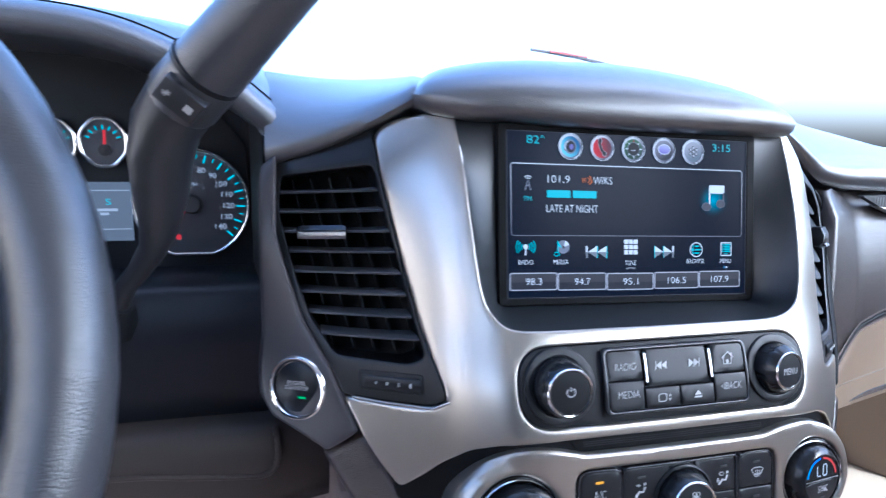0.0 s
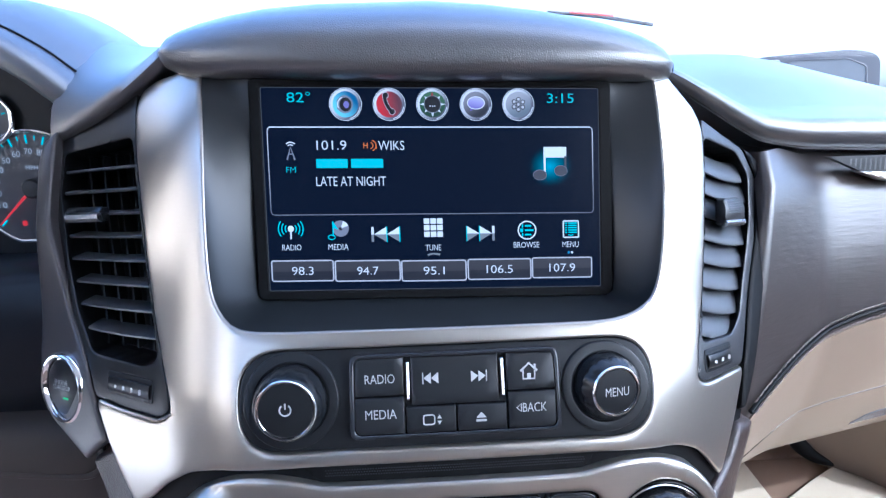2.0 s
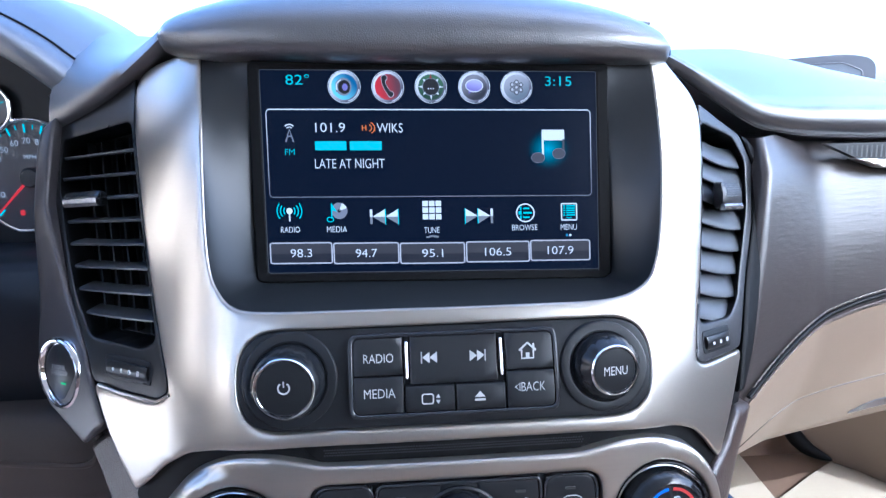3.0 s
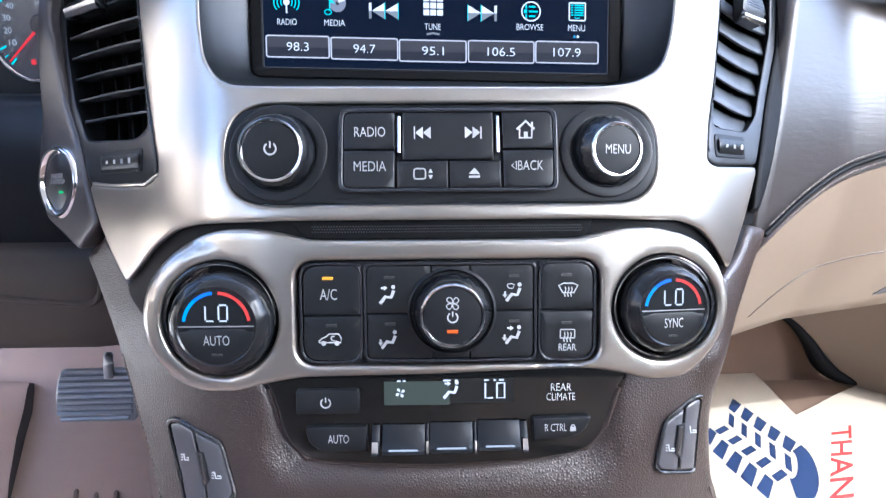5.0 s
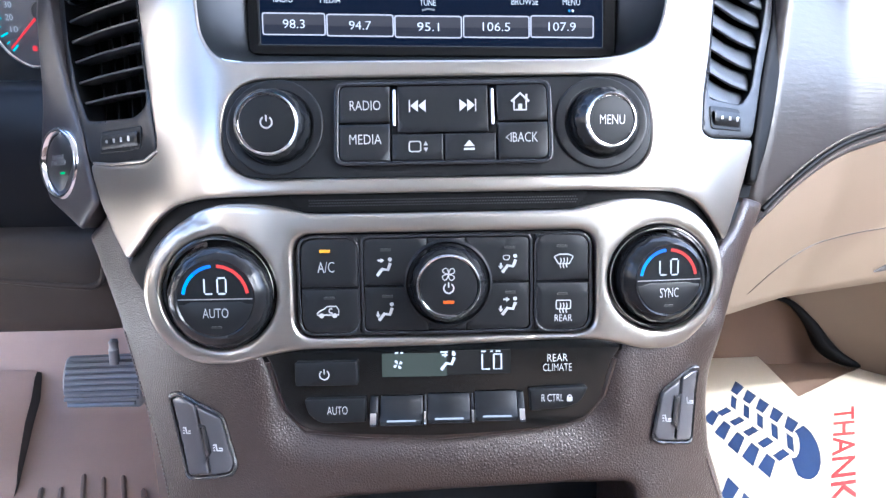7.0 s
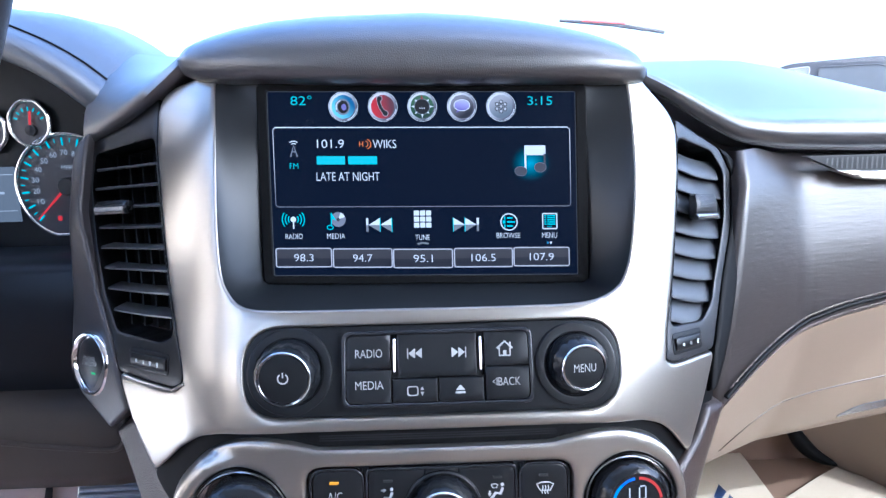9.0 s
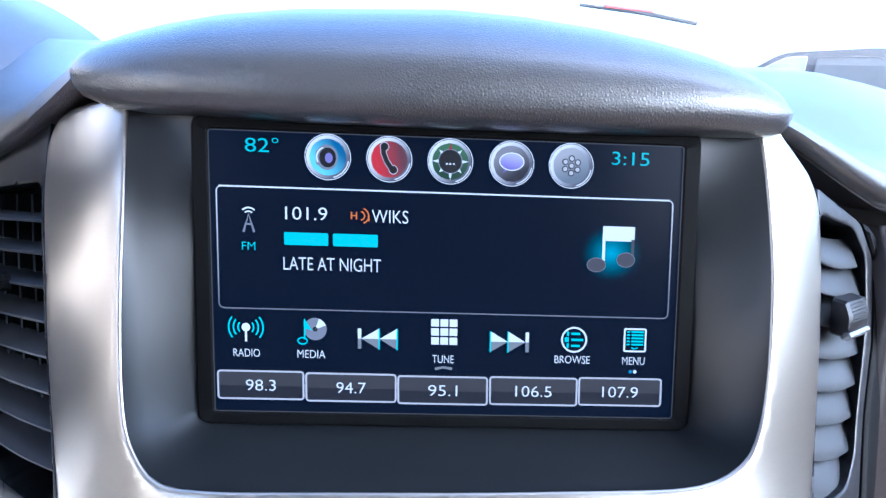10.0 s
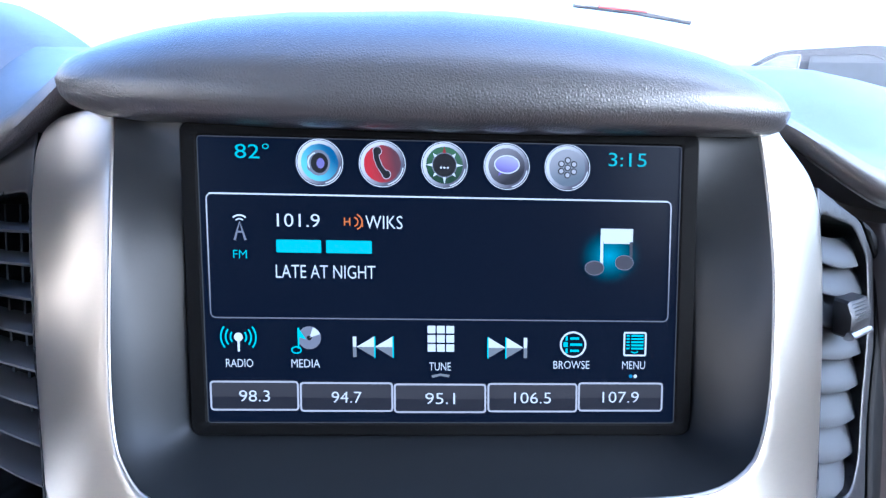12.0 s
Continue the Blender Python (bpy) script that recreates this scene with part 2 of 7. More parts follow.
def smooth_table(xs, ys, sigma):
    t = np.linspace(xs[0] - 0.1, xs[-1] + 0.1, 1200)
    y = np.interp(t, xs, ys)
    k = np.exp(-0.5 * (np.arange(-200, 201) * (t[1] - t[0]) / sigma) ** 2)
    yp = np.pad(y, 200, mode="edge")
    return t, np.convolve(yp, k / k.sum(), mode="valid")


SIDE = smooth_table([-0.3, -0.23, -0.2, -0.18, -0.16, -0.145, -0.13, -0.115, -0.1, -0.08, 0, 0.08, 0.1, 0.115, 0.13, 0.145, 0.16, 0.18, 0.2, 0.23, 0.3],
                    [0.14, 0.09, 0.07, 0.056, 0.041, 0.029, 0.018, 0.01, 0.004, 0.001, 0, 0.001, 0.004, 0.01, 0.018, 0.029, 0.041, 0.056, 0.07, 0.09, 0.14], 0.006)
RISE = smooth_table([-0.4, -0.13, -0.1, -0.067, -0.03, 0, 0.03, 0.06, 0.1], [0.045, 0.045, 0.042, 0.033, 0.027, 0.021, 0.014, 0.004, -0.012], 0.008)


def face(u, v):
    """How far the fascia stands out at (u, v)."""
    return np.interp(v, *RISE) - np.interp(u, *SIDE)


# ---- mesh helpers ----
def resample(loop, step):
    out = []
    for (x0, y0), (x1, y1) in zip(loop, loop[1:] + loop[:1]):
        k = max(1, math.ceil(math.hypot(x1 - x0, y1 - y0) / step))
        out += [(x0 + (x1 - x0) * i / k, y0 + (y1 - y0) * i / k) for i in range(k)]
    return out


def rounded(points, r, n=5):
    """The polygon with its corners rounded off (r: one radius, or one for each corner)."""
    out = []
    m = len(points)
    for i, p in enumerate(points):
        a, b = Vector(points[i - 1]) - Vector(p), Vector(points[(i + 1) % m]) - Vector(p)
        rad = r[i] if isinstance(r, (list, tuple)) else r
        d = min(rad, a.length * 0.45, b.length * 0.45)
        s, e = Vector(p) + a.normalized() * d, Vector(p) + b.normalized() * d
        for k in range(n + 1):
            t = k / n
            q = s * (1 - t) ** 2 + Vector(p) * 2 * t * (1 - t) + e * t * t
            out.append((q.x, q.y))
    return out


def box_loop(u0, u1, v0, v1, r=0.002, n=5):
    return rounded([(u0, v0), (u1, v0), (u1, v1), (u0, v1)], r, n)


def circle(u, v, r, n=40, ry=None):
    return [(u + r * math.cos(2 * math.pi * i / n), v + (ry or r) * math.sin(2 * math.pi * i / n)) for i in range(n)]


def wander(points, per=6):
    """A smooth closed curve through the points."""
    out, m = [], len(points)
    P = [Vector(p) for p in points]
    for i in range(m):
        a, b, c, d = P[i - 1], P[i], P[(i + 1) % m], P[(i + 2) % m]
        for k in range(per):
            t = k / per
            q = 0.5 * (2 * b + (c - a) * t + (2 * a - 5 * b + 4 * c - d) * t * t + (3 * b - a - 3 * c + d) * t ** 3)
            out.append((q.x, q.y))
    return out


def edge_distance(pts, loops):
    """Distance of each point to the nearest edge, and whether it lies inside the first loop and outside the rest."""
    pts = np.asarray(pts, float)
    dist = np.full(len(pts), 1e9)
    inside = np.zeros(len(pts), bool)
    for lp in loops:
        a = np.asarray(lp, float)
        b = np.roll(a, -1, 0)
        e = b - a
        for i0 in range(0, len(pts), 2000):
            p = pts[i0:i0 + 2000, None, :]
            t = np.clip(((p - a) * e).sum(-1) / np.maximum((e * e).sum(-1), 1e-18), 0, 1)
            dd = np.sqrt((((a + t[..., None] * e) - p) ** 2).sum(-1)).min(1)
            dist[i0:i0 + 2000] = np.minimum(dist[i0:i0 + 2000], dd)
            px, py = p[..., 0], p[..., 1]
            cross = ((a[:, 1] > py) != (b[:, 1] > py)) & (px < (b[:, 0] - a[:, 0]) * (py - a[:, 1]) / np.where(b[:, 1] == a[:, 1], 1e-18, b[:, 1] - a[:, 1]) + a[:, 0])
            inside[i0:i0 + 2000] ^= (cross.sum(1) % 2).astype(bool)
    return dist, inside


def sheet(loops, height, step=0.004, thick=0.004, rnd=0.0008, bm=None):
    """A moulded plate: the outline (and holes) filled, lying at height(u, v) with rounded edges and a skirt of the given depth."""
    from mathutils import geometry
    bm = bm or bmesh.new()
    h = height if callable(height) else (lambda u, v, c=height: np.full(np.shape(u), float(c)))
    loops = [resample(lp, step) for lp in loops]
    pts, edges = [], []
    for lp in loops:
        k = len(pts)
        pts += lp
        edges += [(k + i, k + (i + 1) % len(lp)) for i in range(len(lp))]
    allp = np.array(pts)
    extra = []
    if rnd:
        for lp in loops:
            a = np.array(lp)
            t = np.roll(a, -1, 0) - np.roll(a, 1, 0)
            t /= np.maximum(np.linalg.norm(t, axis=1, keepdims=True), 1e-12)
            nrm = np.stack([-t[:, 1], t[:, 0]], 1)
            for f in (0.15, 0.5, 1.0):
                for s in (1, -1):
                    q = a + nrm * rnd * f * s
                    d, ins = edge_distance(q, loops)
                    extra += [tuple(p) for p in q[ins & (d > rnd * f * 0.9)]]
    lo, hi = allp.min(0), allp.max(0)
    gx, gy = np.arange(lo[0] + step / 2, hi[0], step), np.arange(lo[1] + step / 2, hi[1], step)
    if len(gx) and len(gy):
        g = np.stack(np.meshgrid(gx, gy), -1).reshape(-1, 2)
        d, ins = edge_distance(g, loops)
        extra += [tuple(p) for p in g[ins & (d > max(rnd * 1.4, step * 0.45))]]
    vs, es, fs, *_ = geometry.delaunay_2d_cdt([Vector(p) for p in pts + extra], edges, [], 0, 1e-7)
    v2 = np.array([tuple(v) for v in vs])
    d, _ = edge_distance(v2, loops)
    w = h(v2[:, 0], v2[:, 1])
    if rnd:
        k = np.clip(rnd - d, 0, rnd)
        w = w - (rnd - np.sqrt(np.maximum(rnd * rnd - k * k, 0)))
    made = [bm.verts.new((x, y, z)) for (x, y), z in zip(v2, w)]
    faces = []
    _, keep = edge_distance([v2[list(f)].mean(0) for f in fs], loops)
    for f, ok in zip(fs, keep):
        if ok and len(set(f)) >= 3:
            c = [made[i] for i in f]
            try:
                faces.append(bm.faces.new(c))
            except ValueError:
                pass
    for f in faces:
        f.normal_update()
        if f.normal.z < 0:
            f.normal_flip()
    if thick:
        rim = {e for f in faces for e in f.edges if len(e.link_faces) == 1}
        low = {}
        for e in rim:
            for v in e.verts:
                if v not in low:
                    low[v] = bm.verts.new((v.co.x, v.co.y, v.co.z - thick))
        for e in list(rim):
            lpz = e.link_loops[0]
            a, b = lpz.vert, lpz.link_loop_next.vert
            bm.faces.new((b, a, low[a], low[b]))
    return bm


def lathe(profile, centre=(0, 0), n=48, bm=None, flutes=0, flute_depth=0.0, flute_rows=()):
    """A turned form about the w axis; profile: (radius, w). Rows named in flute_rows get grip flutes."""
    bm = bm or bmesh.new()
    rings = []
    for k, (r, w) in enumerate(profile):
        ring = []
        for i in range(n):
            a = 2 * math.pi * i / n
            rr = r - (flute_depth * (0.5 + 0.5 * math.cos(flutes * a)) ** 4 if flutes and k in flute_rows else 0)
            ring.append(bm.verts.new((centre[0] + rr * math.cos(a), centre[1] + rr * math.sin(a), w)))
        rings.append(ring)
    for r0, r1 in zip(rings, rings[1:]):
        for i in range(n):
            bm.faces.new((r0[i], r0[(i + 1) % n], r1[(i + 1) % n], r1[i]))
    if profile[-1][0] > 1e-5:
        bm.faces.new(rings[-1])
    return bm


def loft(rows, closed=False, bm=None, cap=False):
    """A skin over rows of points."""
    bm = bm or bmesh.new()
    R = [[bm.verts.new(p) for p in row] for row in rows]
    m = len(rows[0])
    for a, b in zip(R, R[1:]):
        for i in range(m if closed else m - 1):
            j = (i + 1) % m
            bm.faces.new((a[i], a[j], b[j], b[i]))
    if cap and closed:
        bm.faces.new(R[0][::-1])
        bm.faces.new(R[-1])
    return bm


def tube(points, radii, n=16, bm=None, squash=1.0):
    """A round bar along points."""
    P = [Vector(p) for p in points]
    rows, up = [], Vector((0.13, 0.2, 0.97))
    for i, p in enumerate(P):
        t = (P[min(i + 1, len(P) - 1)] - P[max(i - 1, 0)]).normalized()
        a = t.cross(up).normalized()
        b = a.cross(t).normalized()
        r = radii[i] if isinstance(radii, (list, tuple)) else radii
        rows.append([p + a * (r * math.cos(2 * math.pi * k / n)) + b * (r * squash * math.sin(2 * math.pi * k / n)) for k in range(n)])
    bm = loft(rows, closed=True, bm=bm, cap=True)
    bmesh.ops.recalc_face_normals(bm, faces=bm.faces)
    return bm


def smooth3(points, per=6):
    """A smooth open curve through points in space."""
    P = [Vector(p) for p in points]
    out = []
    for i in range(len(P) - 1):
        a, b, c, d = P[max(i - 1, 0)], P[i], P[i + 1], P[min(i + 2, len(P) - 1)]
        out += [0.5 * (2 * b + (c - a) * t + (2 * a - 5 * b + 4 * c - d) * t * t + (3 * b - a - 3 * c + d) * t ** 3) for t in [k / per for k in range(per)]]
    return out + [P[-1]]


def block(x0, x1, y0, y1, z0, z1, bevel=0.004, bm=None):
    """A bevelled block."""
    bm = bm or bmesh.new()
    v = [bm.verts.new((x, y, z)) for z in (z0, z1) for x, y in ((x0, y0), (x1, y0), (x1, y1), (x0, y1))]
    fs = [bm.faces.new([v[i] for i in q]) for q in ((3, 2, 1, 0), (4, 5, 6, 7), (0, 1, 5, 4), (1, 2, 6, 5), (2, 3, 7, 6), (3, 0, 4, 7))]
    if bevel:
        es = list({e for f in fs for e in f.edges})
        bmesh.ops.bevel(bm, geom=es, offset=bevel, segments=2, profile=0.5, affect="EDGES")
    return bm


def part(name, bm, mat, parent=None, label="", space=PANEL, sharp=38):
    """Links a bmesh as one mesh object under a thing or a part."""
    bm.transform(space)
    me = bpy.data.meshes.new(name)
    bm.to_mesh(me)
    bm.free()
    me.materials.append(mat)
    me.polygons.foreach_set("use_smooth", [True] * len(me.polygons))
    me.set_sharp_from_angle(angle=radians(sharp))
    ob = new(name, me)
    if parent:
        ob.parent = parent
        ob.matrix_parent_inverse = parent.matrix_basis.inverted() if parent.parent is None else Matrix.Identity(4)
    if label:
        ob["label"] = label
    return ob


def thing(name, base, label, category, group="", kind=""):
    """An Empty at the base of a thing."""
    ob = new(name)
    ob.empty_display_size = 0.02
    ob.matrix_basis = Matrix.Translation(PANEL @ Vector(base) if len(base) == 3 and kind != "world" else Vector(base))
    return tagged(ob, label, category, group, "" if kind == "world" else kind)


def letters(text, u, v, width, height, w, bm=None, shear=0.0, slope=0.0, weight=-0.0035):
    """Flat lettering fitted into a box of that width and height centred on (u, v)."""
    cu = bpy.data.curves.new("lettering", "FONT")
    cu.body, cu.resolution_u, cu.offset = text, 3, weight
    ob = bpy.data.objects.new("lettering", cu)
    scene.collection.objects.link(ob)
    bpy.context.view_layer.update()
    me = bpy.data.meshes.new_from_object(ob.evaluated_get(bpy.context.evaluated_depsgraph_get()))
    bpy.data.objects.remove(ob)
    bpy.data.curves.remove(cu)
    bm = bm or bmesh.new()
    k = len(bm.verts)
    bm.from_mesh(me)
    bpy.data.meshes.remove(me)
    bm.verts.ensure_lookup_table()
    vs = bm.verts[k:]
    x0, x1 = min(q.co.x for q in vs), max(q.co.x for q in vs)
    y0, y1 = min(q.co.y for q in vs), max(q.co.y for q in vs)
    for q in vs:
        x = ((q.co.x - x0) / (x1 - x0) - 0.5) * width
        y = ((q.co.y - y0) / (y1 - y0) - 0.5) * height
        q.co = (u + x + shear * y, v + y + slope * x, w)
    return bm


def poly(points, w, bm=None):
    """A flat printed shape."""
    bm = bm or bmesh.new()
    f = bm.faces.new([bm.verts.new((x, y, w)) for x, y in points])
    f.normal_update()
    if f.normal.z < 0:
        f.normal_flip()
    return bm


def stroke(points, width, w, bm=None, closed=False):
    """A printed line."""
    bm = bm or bmesh.new()
    P = [Vector(p) for p in points]
    m = len(P)
    left, right = [], []
    for i, p in enumerate(P):
        a = P[i - 1] if (i or closed) else P[i]
        b = P[(i + 1) % m] if (i < m - 1 or closed) else P[i]
        t = (b - a).normalized()
        nn = Vector((-t.y, t.x)) * width / 2
        left.append(bm.verts.new((*(p + nn), w)))
        right.append(bm.verts.new((*(p - nn), w)))
    for i in range(m if closed else m - 1):
        j = (i + 1) % m
        bm.faces.new((right[i], right[j], left[j], left[i]))
    return bm


def arc(u, v, r, a0, a1, n=14):
    return [(u + r * math.cos(radians(a0 + (a1 - a0) * i / n)), v + r * math.sin(radians(a0 + (a1 - a0) * i / n))) for i in range(n + 1)]

# ---- cabin shell and outdoors ----
def world_part(name, bm, mat, parent=None, label="", sharp=38):
    return part(name, bm, mat, parent, label, WORLD, sharp)


FLOOR = 0.815
ground = world_part("ground", block(-120, 120, -60, 200, -0.45, -0.15, 0), material("concrete_lot", (0.55, 0.53, 0.50), 0.85, grain=1, grain_scale=40, bump=0.3, mottle_scale=0.6))
tagged(ground, "pale sunlit concrete of a parking lot", "ground", kind="structure")

# unseen wall, added so the silver fascia reflects something warm on its left
wall_warm_bounce = world_part("wall_warm_bounce", block(-7.6, -7.2, -16, 12, -0.15, 4.2, 0.02), material("warm_bounce_plaster", (0.50, 0.43, 0.35), 0.85, grain=1, grain_scale=30, bump=0.3, mottle_scale=0.8))
tagged(wall_warm_bounce, "unseen pale wall added beside the car for warm reflections", "wall", kind="structure")
REAR_END = -2.9
cabin_floor = world_part("floor", block(-0.85, 0.85, REAR_END, 0.75, FLOOR - 0.06, FLOOR, 0.004), CARPET)
tagged(cabin_floor, "brown carpeted cabin floor", "floor", kind="structure")
toe = block(0.172, 0.85, 0.345, 0.749, 0.816, 1.05, 0.01)
block(0.172, 0.85, -1.0, 0.344, 0.816, 0.870, 0.006, toe)
tagged(world_part("floor_passenger", toe, CARPET), "brown carpeted passenger floor and toe board", "floor", kind="structure")
tagged(world_part("floor_toe_board", block(-0.85, -0.192, 0.468, 0.749, 0.816, 1.10, 0.01), CARPET), "brown carpeted toe board behind the pedals", "floor", kind="structure")
firewall = world_part("wall_front", block(-0.85, 0.85, 0.75, 0.8, 0.3, 1.25, 0.004), CARPET)
tagged(firewall, "carpeted bulkhead behind the dashboard", "wall", kind="structure")
rear_wall = world_part("wall_rear", block(-0.85, 0.85, REAR_END - 0.05, REAR_END, 0.64, 1.925, 0.004), REARGREY)
tagged(rear_wall, "plain grey wall closing the back of the cabin", "wall", kind="structure")
# left side is out of view; its low doorway is added to light the footwell
for name, x0, x1 in (("wall_left", -0.9, -0.85), ("wall_right", 0.85, 0.9)):
    bm = block(x0, x1, -1.15, -0.95, 0.64, 1.863, 0.004)
    block(x0, x1, REAR_END, 0.2, 1.865 if x0 < 0 else 1.915, 1.98, 0.004, bm)
    block(x0, x1, 0.62 if x0 < 0 else 0.56, 0.8, 0.64, 1.37 if x0 < 0 else 1.25, 0.004, bm)
    block(x0, x1, -0.948, 0.618 if x0 < 0 else 0.558, 0.64, 0.815 if x0 < 0 else 1.25, 0.004, bm)
    block(x0, x1, REAR_END, -1.152, 0.64, 1.33, 0.004, bm)
    # added sill panel shields the silver fascia from the bright doorway
    if x0 < 0:
        block(x0, x1, -0.948, -0.15, 0.816, 1.16, 0.02, bm)
    block(x0, x1, REAR_END, -2.30, 1.332, 1.863, 0.004, bm)
    tagged(world_part(name, bm, BEIGE), "unseen beige cabin side, doorway left open to light the footwell" if x0 < 0 else "beige cabin side with large door windows", "wall", kind="structure")
roof = world_part("ceiling", block(-0.849, 0.849, REAR_END, -0.12, 1.93, 1.98, 0.004), HEADLINER)
tagged(roof, "pale fabric headliner", "ceiling", kind="structure")
bm = loft([[(-0.85, 0.80, 1.385), (0.85, 0.80, 1.385)], [(-0.85, 0.36, 1.65), (0.85, 0.36, 1.65)], [(-0.85, -0.11, 1.925), (0.85, -0.11, 1.925)]])
windshield = world_part("window_windshield", bm, GLASS)
windshield.visible_shadow = False
tagged(windshield, "clear raked windshield glass over the dashboard", "windshield", kind="structure")

# ---- dashboard: pads and panels ----
dashboard = thing("dashboard", (0, 0.3, 0.7), "two-tone leather dashboard in dark grey, brown and beige", "dashboard", kind="world")


def brow_row(u, low, top, front):
    """One cross-section of the padded brow: from under its lip over the top and back to the glass."""
    h = top - low
    tip = min(1.0, max(0.0, (-0.134 - u) / 0.0075, (u - 0.1205) / 0.0073))
    front -= 0.008 * tip * tip
    roll = [(0.28, -0.002), (0.40, 0.0006), (0.50, 0.0042), (0.59, 0.0098), (0.68, 0.0170), (0.77, 0.0262), (0.85, 0.0370), (0.92, 0.0485), (0.97, 0.0600), (1.0, 0.0740)]
    pts = [(low + 0.001, front - 0.03), (low, front - 0.010), (low + 0.0005, front - 0.004), (low + 0.003, front), (low + 0.007, front + 0.0022)] + [(low + a * h, front - b) for a, b in roll]
    pts += [(top - 0.001, front - 0.10), (top - 0.012, front - 0.15), (top - 0.03, front - 0.26)]
    pts = [(v - 0.22 * tip * max(0.0, front - w - 0.03), w) for v, w in pts]
    swing = 0.20 * min(1.0, max(0.0, (-0.07 - u) / 0.07))
    return [(u + swing * min(0.11, max(0.0, front - w)), v, w) for v, w in pts]


BROW_U = [-0.1415, -0.1405, -0.1385, -0.1355, -0.131, -0.123, -0.11, -0.09, -0.06, -0.03, 0, 0.03, 0.06, 0.08, 0.095, 0.105, 0.112, 0.117, 0.1205, 0.1235, 0.1258, 0.1272, 0.1278]
BROW_LOW = np.interp(BROW_U, [-0.1415, -0.1395, -0.134, -0.118, -0.06, 0, 0.06, 0.114, 0.1258, 0.1278], [0.0650, 0.0630, 0.0598, 0.0550, 0.0515, 0.0495, 0.0485, 0.0485, 0.0505, 0.0520])
BROW_TOP = np.interp(BROW_U, [-0.1415, -0.1405, -0.1385, -0.1355, -0.131, -0.123, -0.1, -0.06, 0, 0.04, 0.07, 0.095, 0.105, 0.112, 0.117, 0.1205, 0.1235, 0.1258, 0.1272, 0.1278], [0.0800, 0.0850, 0.0895, 0.0930, 0.0958, 0.0985, 0.1020, 0.1050, 0.1060, 0.1030, 0.0978, 0.0915, 0.0885, 0.0860, 0.0830, 0.0795, 0.0750, 0.0700, 0.0640, 0.0590])
rows = []
for u, lo_, hi_ in zip(BROW_U, BROW_LOW, BROW_TOP):
    rows.append(brow_row(u, lo_, hi_, 0.014 - 0.9 * float(np.interp(u, *SIDE))))
part("brow", loft(rows), DASHPAD, dashboard, "dark grey grained leather brow over the display", sharp=60)

# pad between the brow and the instrument hood: starts flush with the brow's end and flattens out
rows = []
start = [(0.0400, -0.058), (0.0665, -0.046), (0.0655, -0.024), (0.066, -0.018), (0.069, -0.0150), (0.0745, -0.0165), (0.079, -0.024), (0.086, -0.042), (0.096, -0.075), (0.106, -0.115), (0.114, -0.155), (0.113, -0.23), (0.09, -0.40)]
shift = [0.20 * min(0.11, max(0.0, -0.0145 - w)) for v, w in start]
end = [(y * math.sin(LEAN) + (z - 1.25) * math.cos(LEAN), (z - 1.25) * math.sin(LEAN) - y * math.cos(LEAN))
       for y, z in ((0.121, 1.250), (0.105, 1.272), (0.088, 1.271), (0.081, 1.272), (0.0775, 1.276), (0.079, 1.284), (0.083, 1.294), (0.094, 1.307), (0.115, 1.320), (0.142, 1.333), (0.170, 1.343), (0.25, 1.350), (0.40, 1.335))]
rows.append([(-0.118 + shift[i], v - 0.003, w - 0.002) for i, (v, w) in enumerate(start)])
for k in range(21):
    t = k / 20
    rows.append([(-0.1405 - 0.0895 * t + shift[i] * (1 - t), a[0] + (b[0] - a[0]) * t - 0.004 * math.sin(math.pi * t), a[1] + (b[1] - a[1]) * t) for i, (a, b) in enumerate(zip(start, end))])
part("side_pad", loft(rows), DASHPAD, dashboard, "grey leather pad sloping from the brow to the instruments", sharp=60)


def dash_y(x, z):
    """How far ahead the passenger side of the dashboard lies."""
    return 0.012 + (z - 1.10) * 0.14 + 0.45 * min(max(x - 0.185, -0.01), 0.07) + 0.18 * max(x - 0.255, 0)


PAD_EDGE = smooth_table([0.12, 0.128, 0.15, 0.175, 0.204, 0.24, 0.3, 0.45, 0.85, 0.9], [1.306, 1.3005, 1.2895, 1.2770, 1.2640, 1.2585, 1.2560, 1.253, 1.250, 1.250], 0.006)
PAD_DEPTH = smooth_table([0.12, 0.128, 0.15, 0.175, 0.204, 0.235, 0.255, 0.85, 0.9], [0.020, 0.022, 0.030, 0.040, 0.053, 0.060, 0.064, 0.171, 0.18], 0.006)
XS = [0.1270 + 0.0045 * k for k in range(30)] + [0.27, 0.29, 0.32, 0.36, 0.42, 0.5, 0.6, 0.72, 0.845]
rows = []
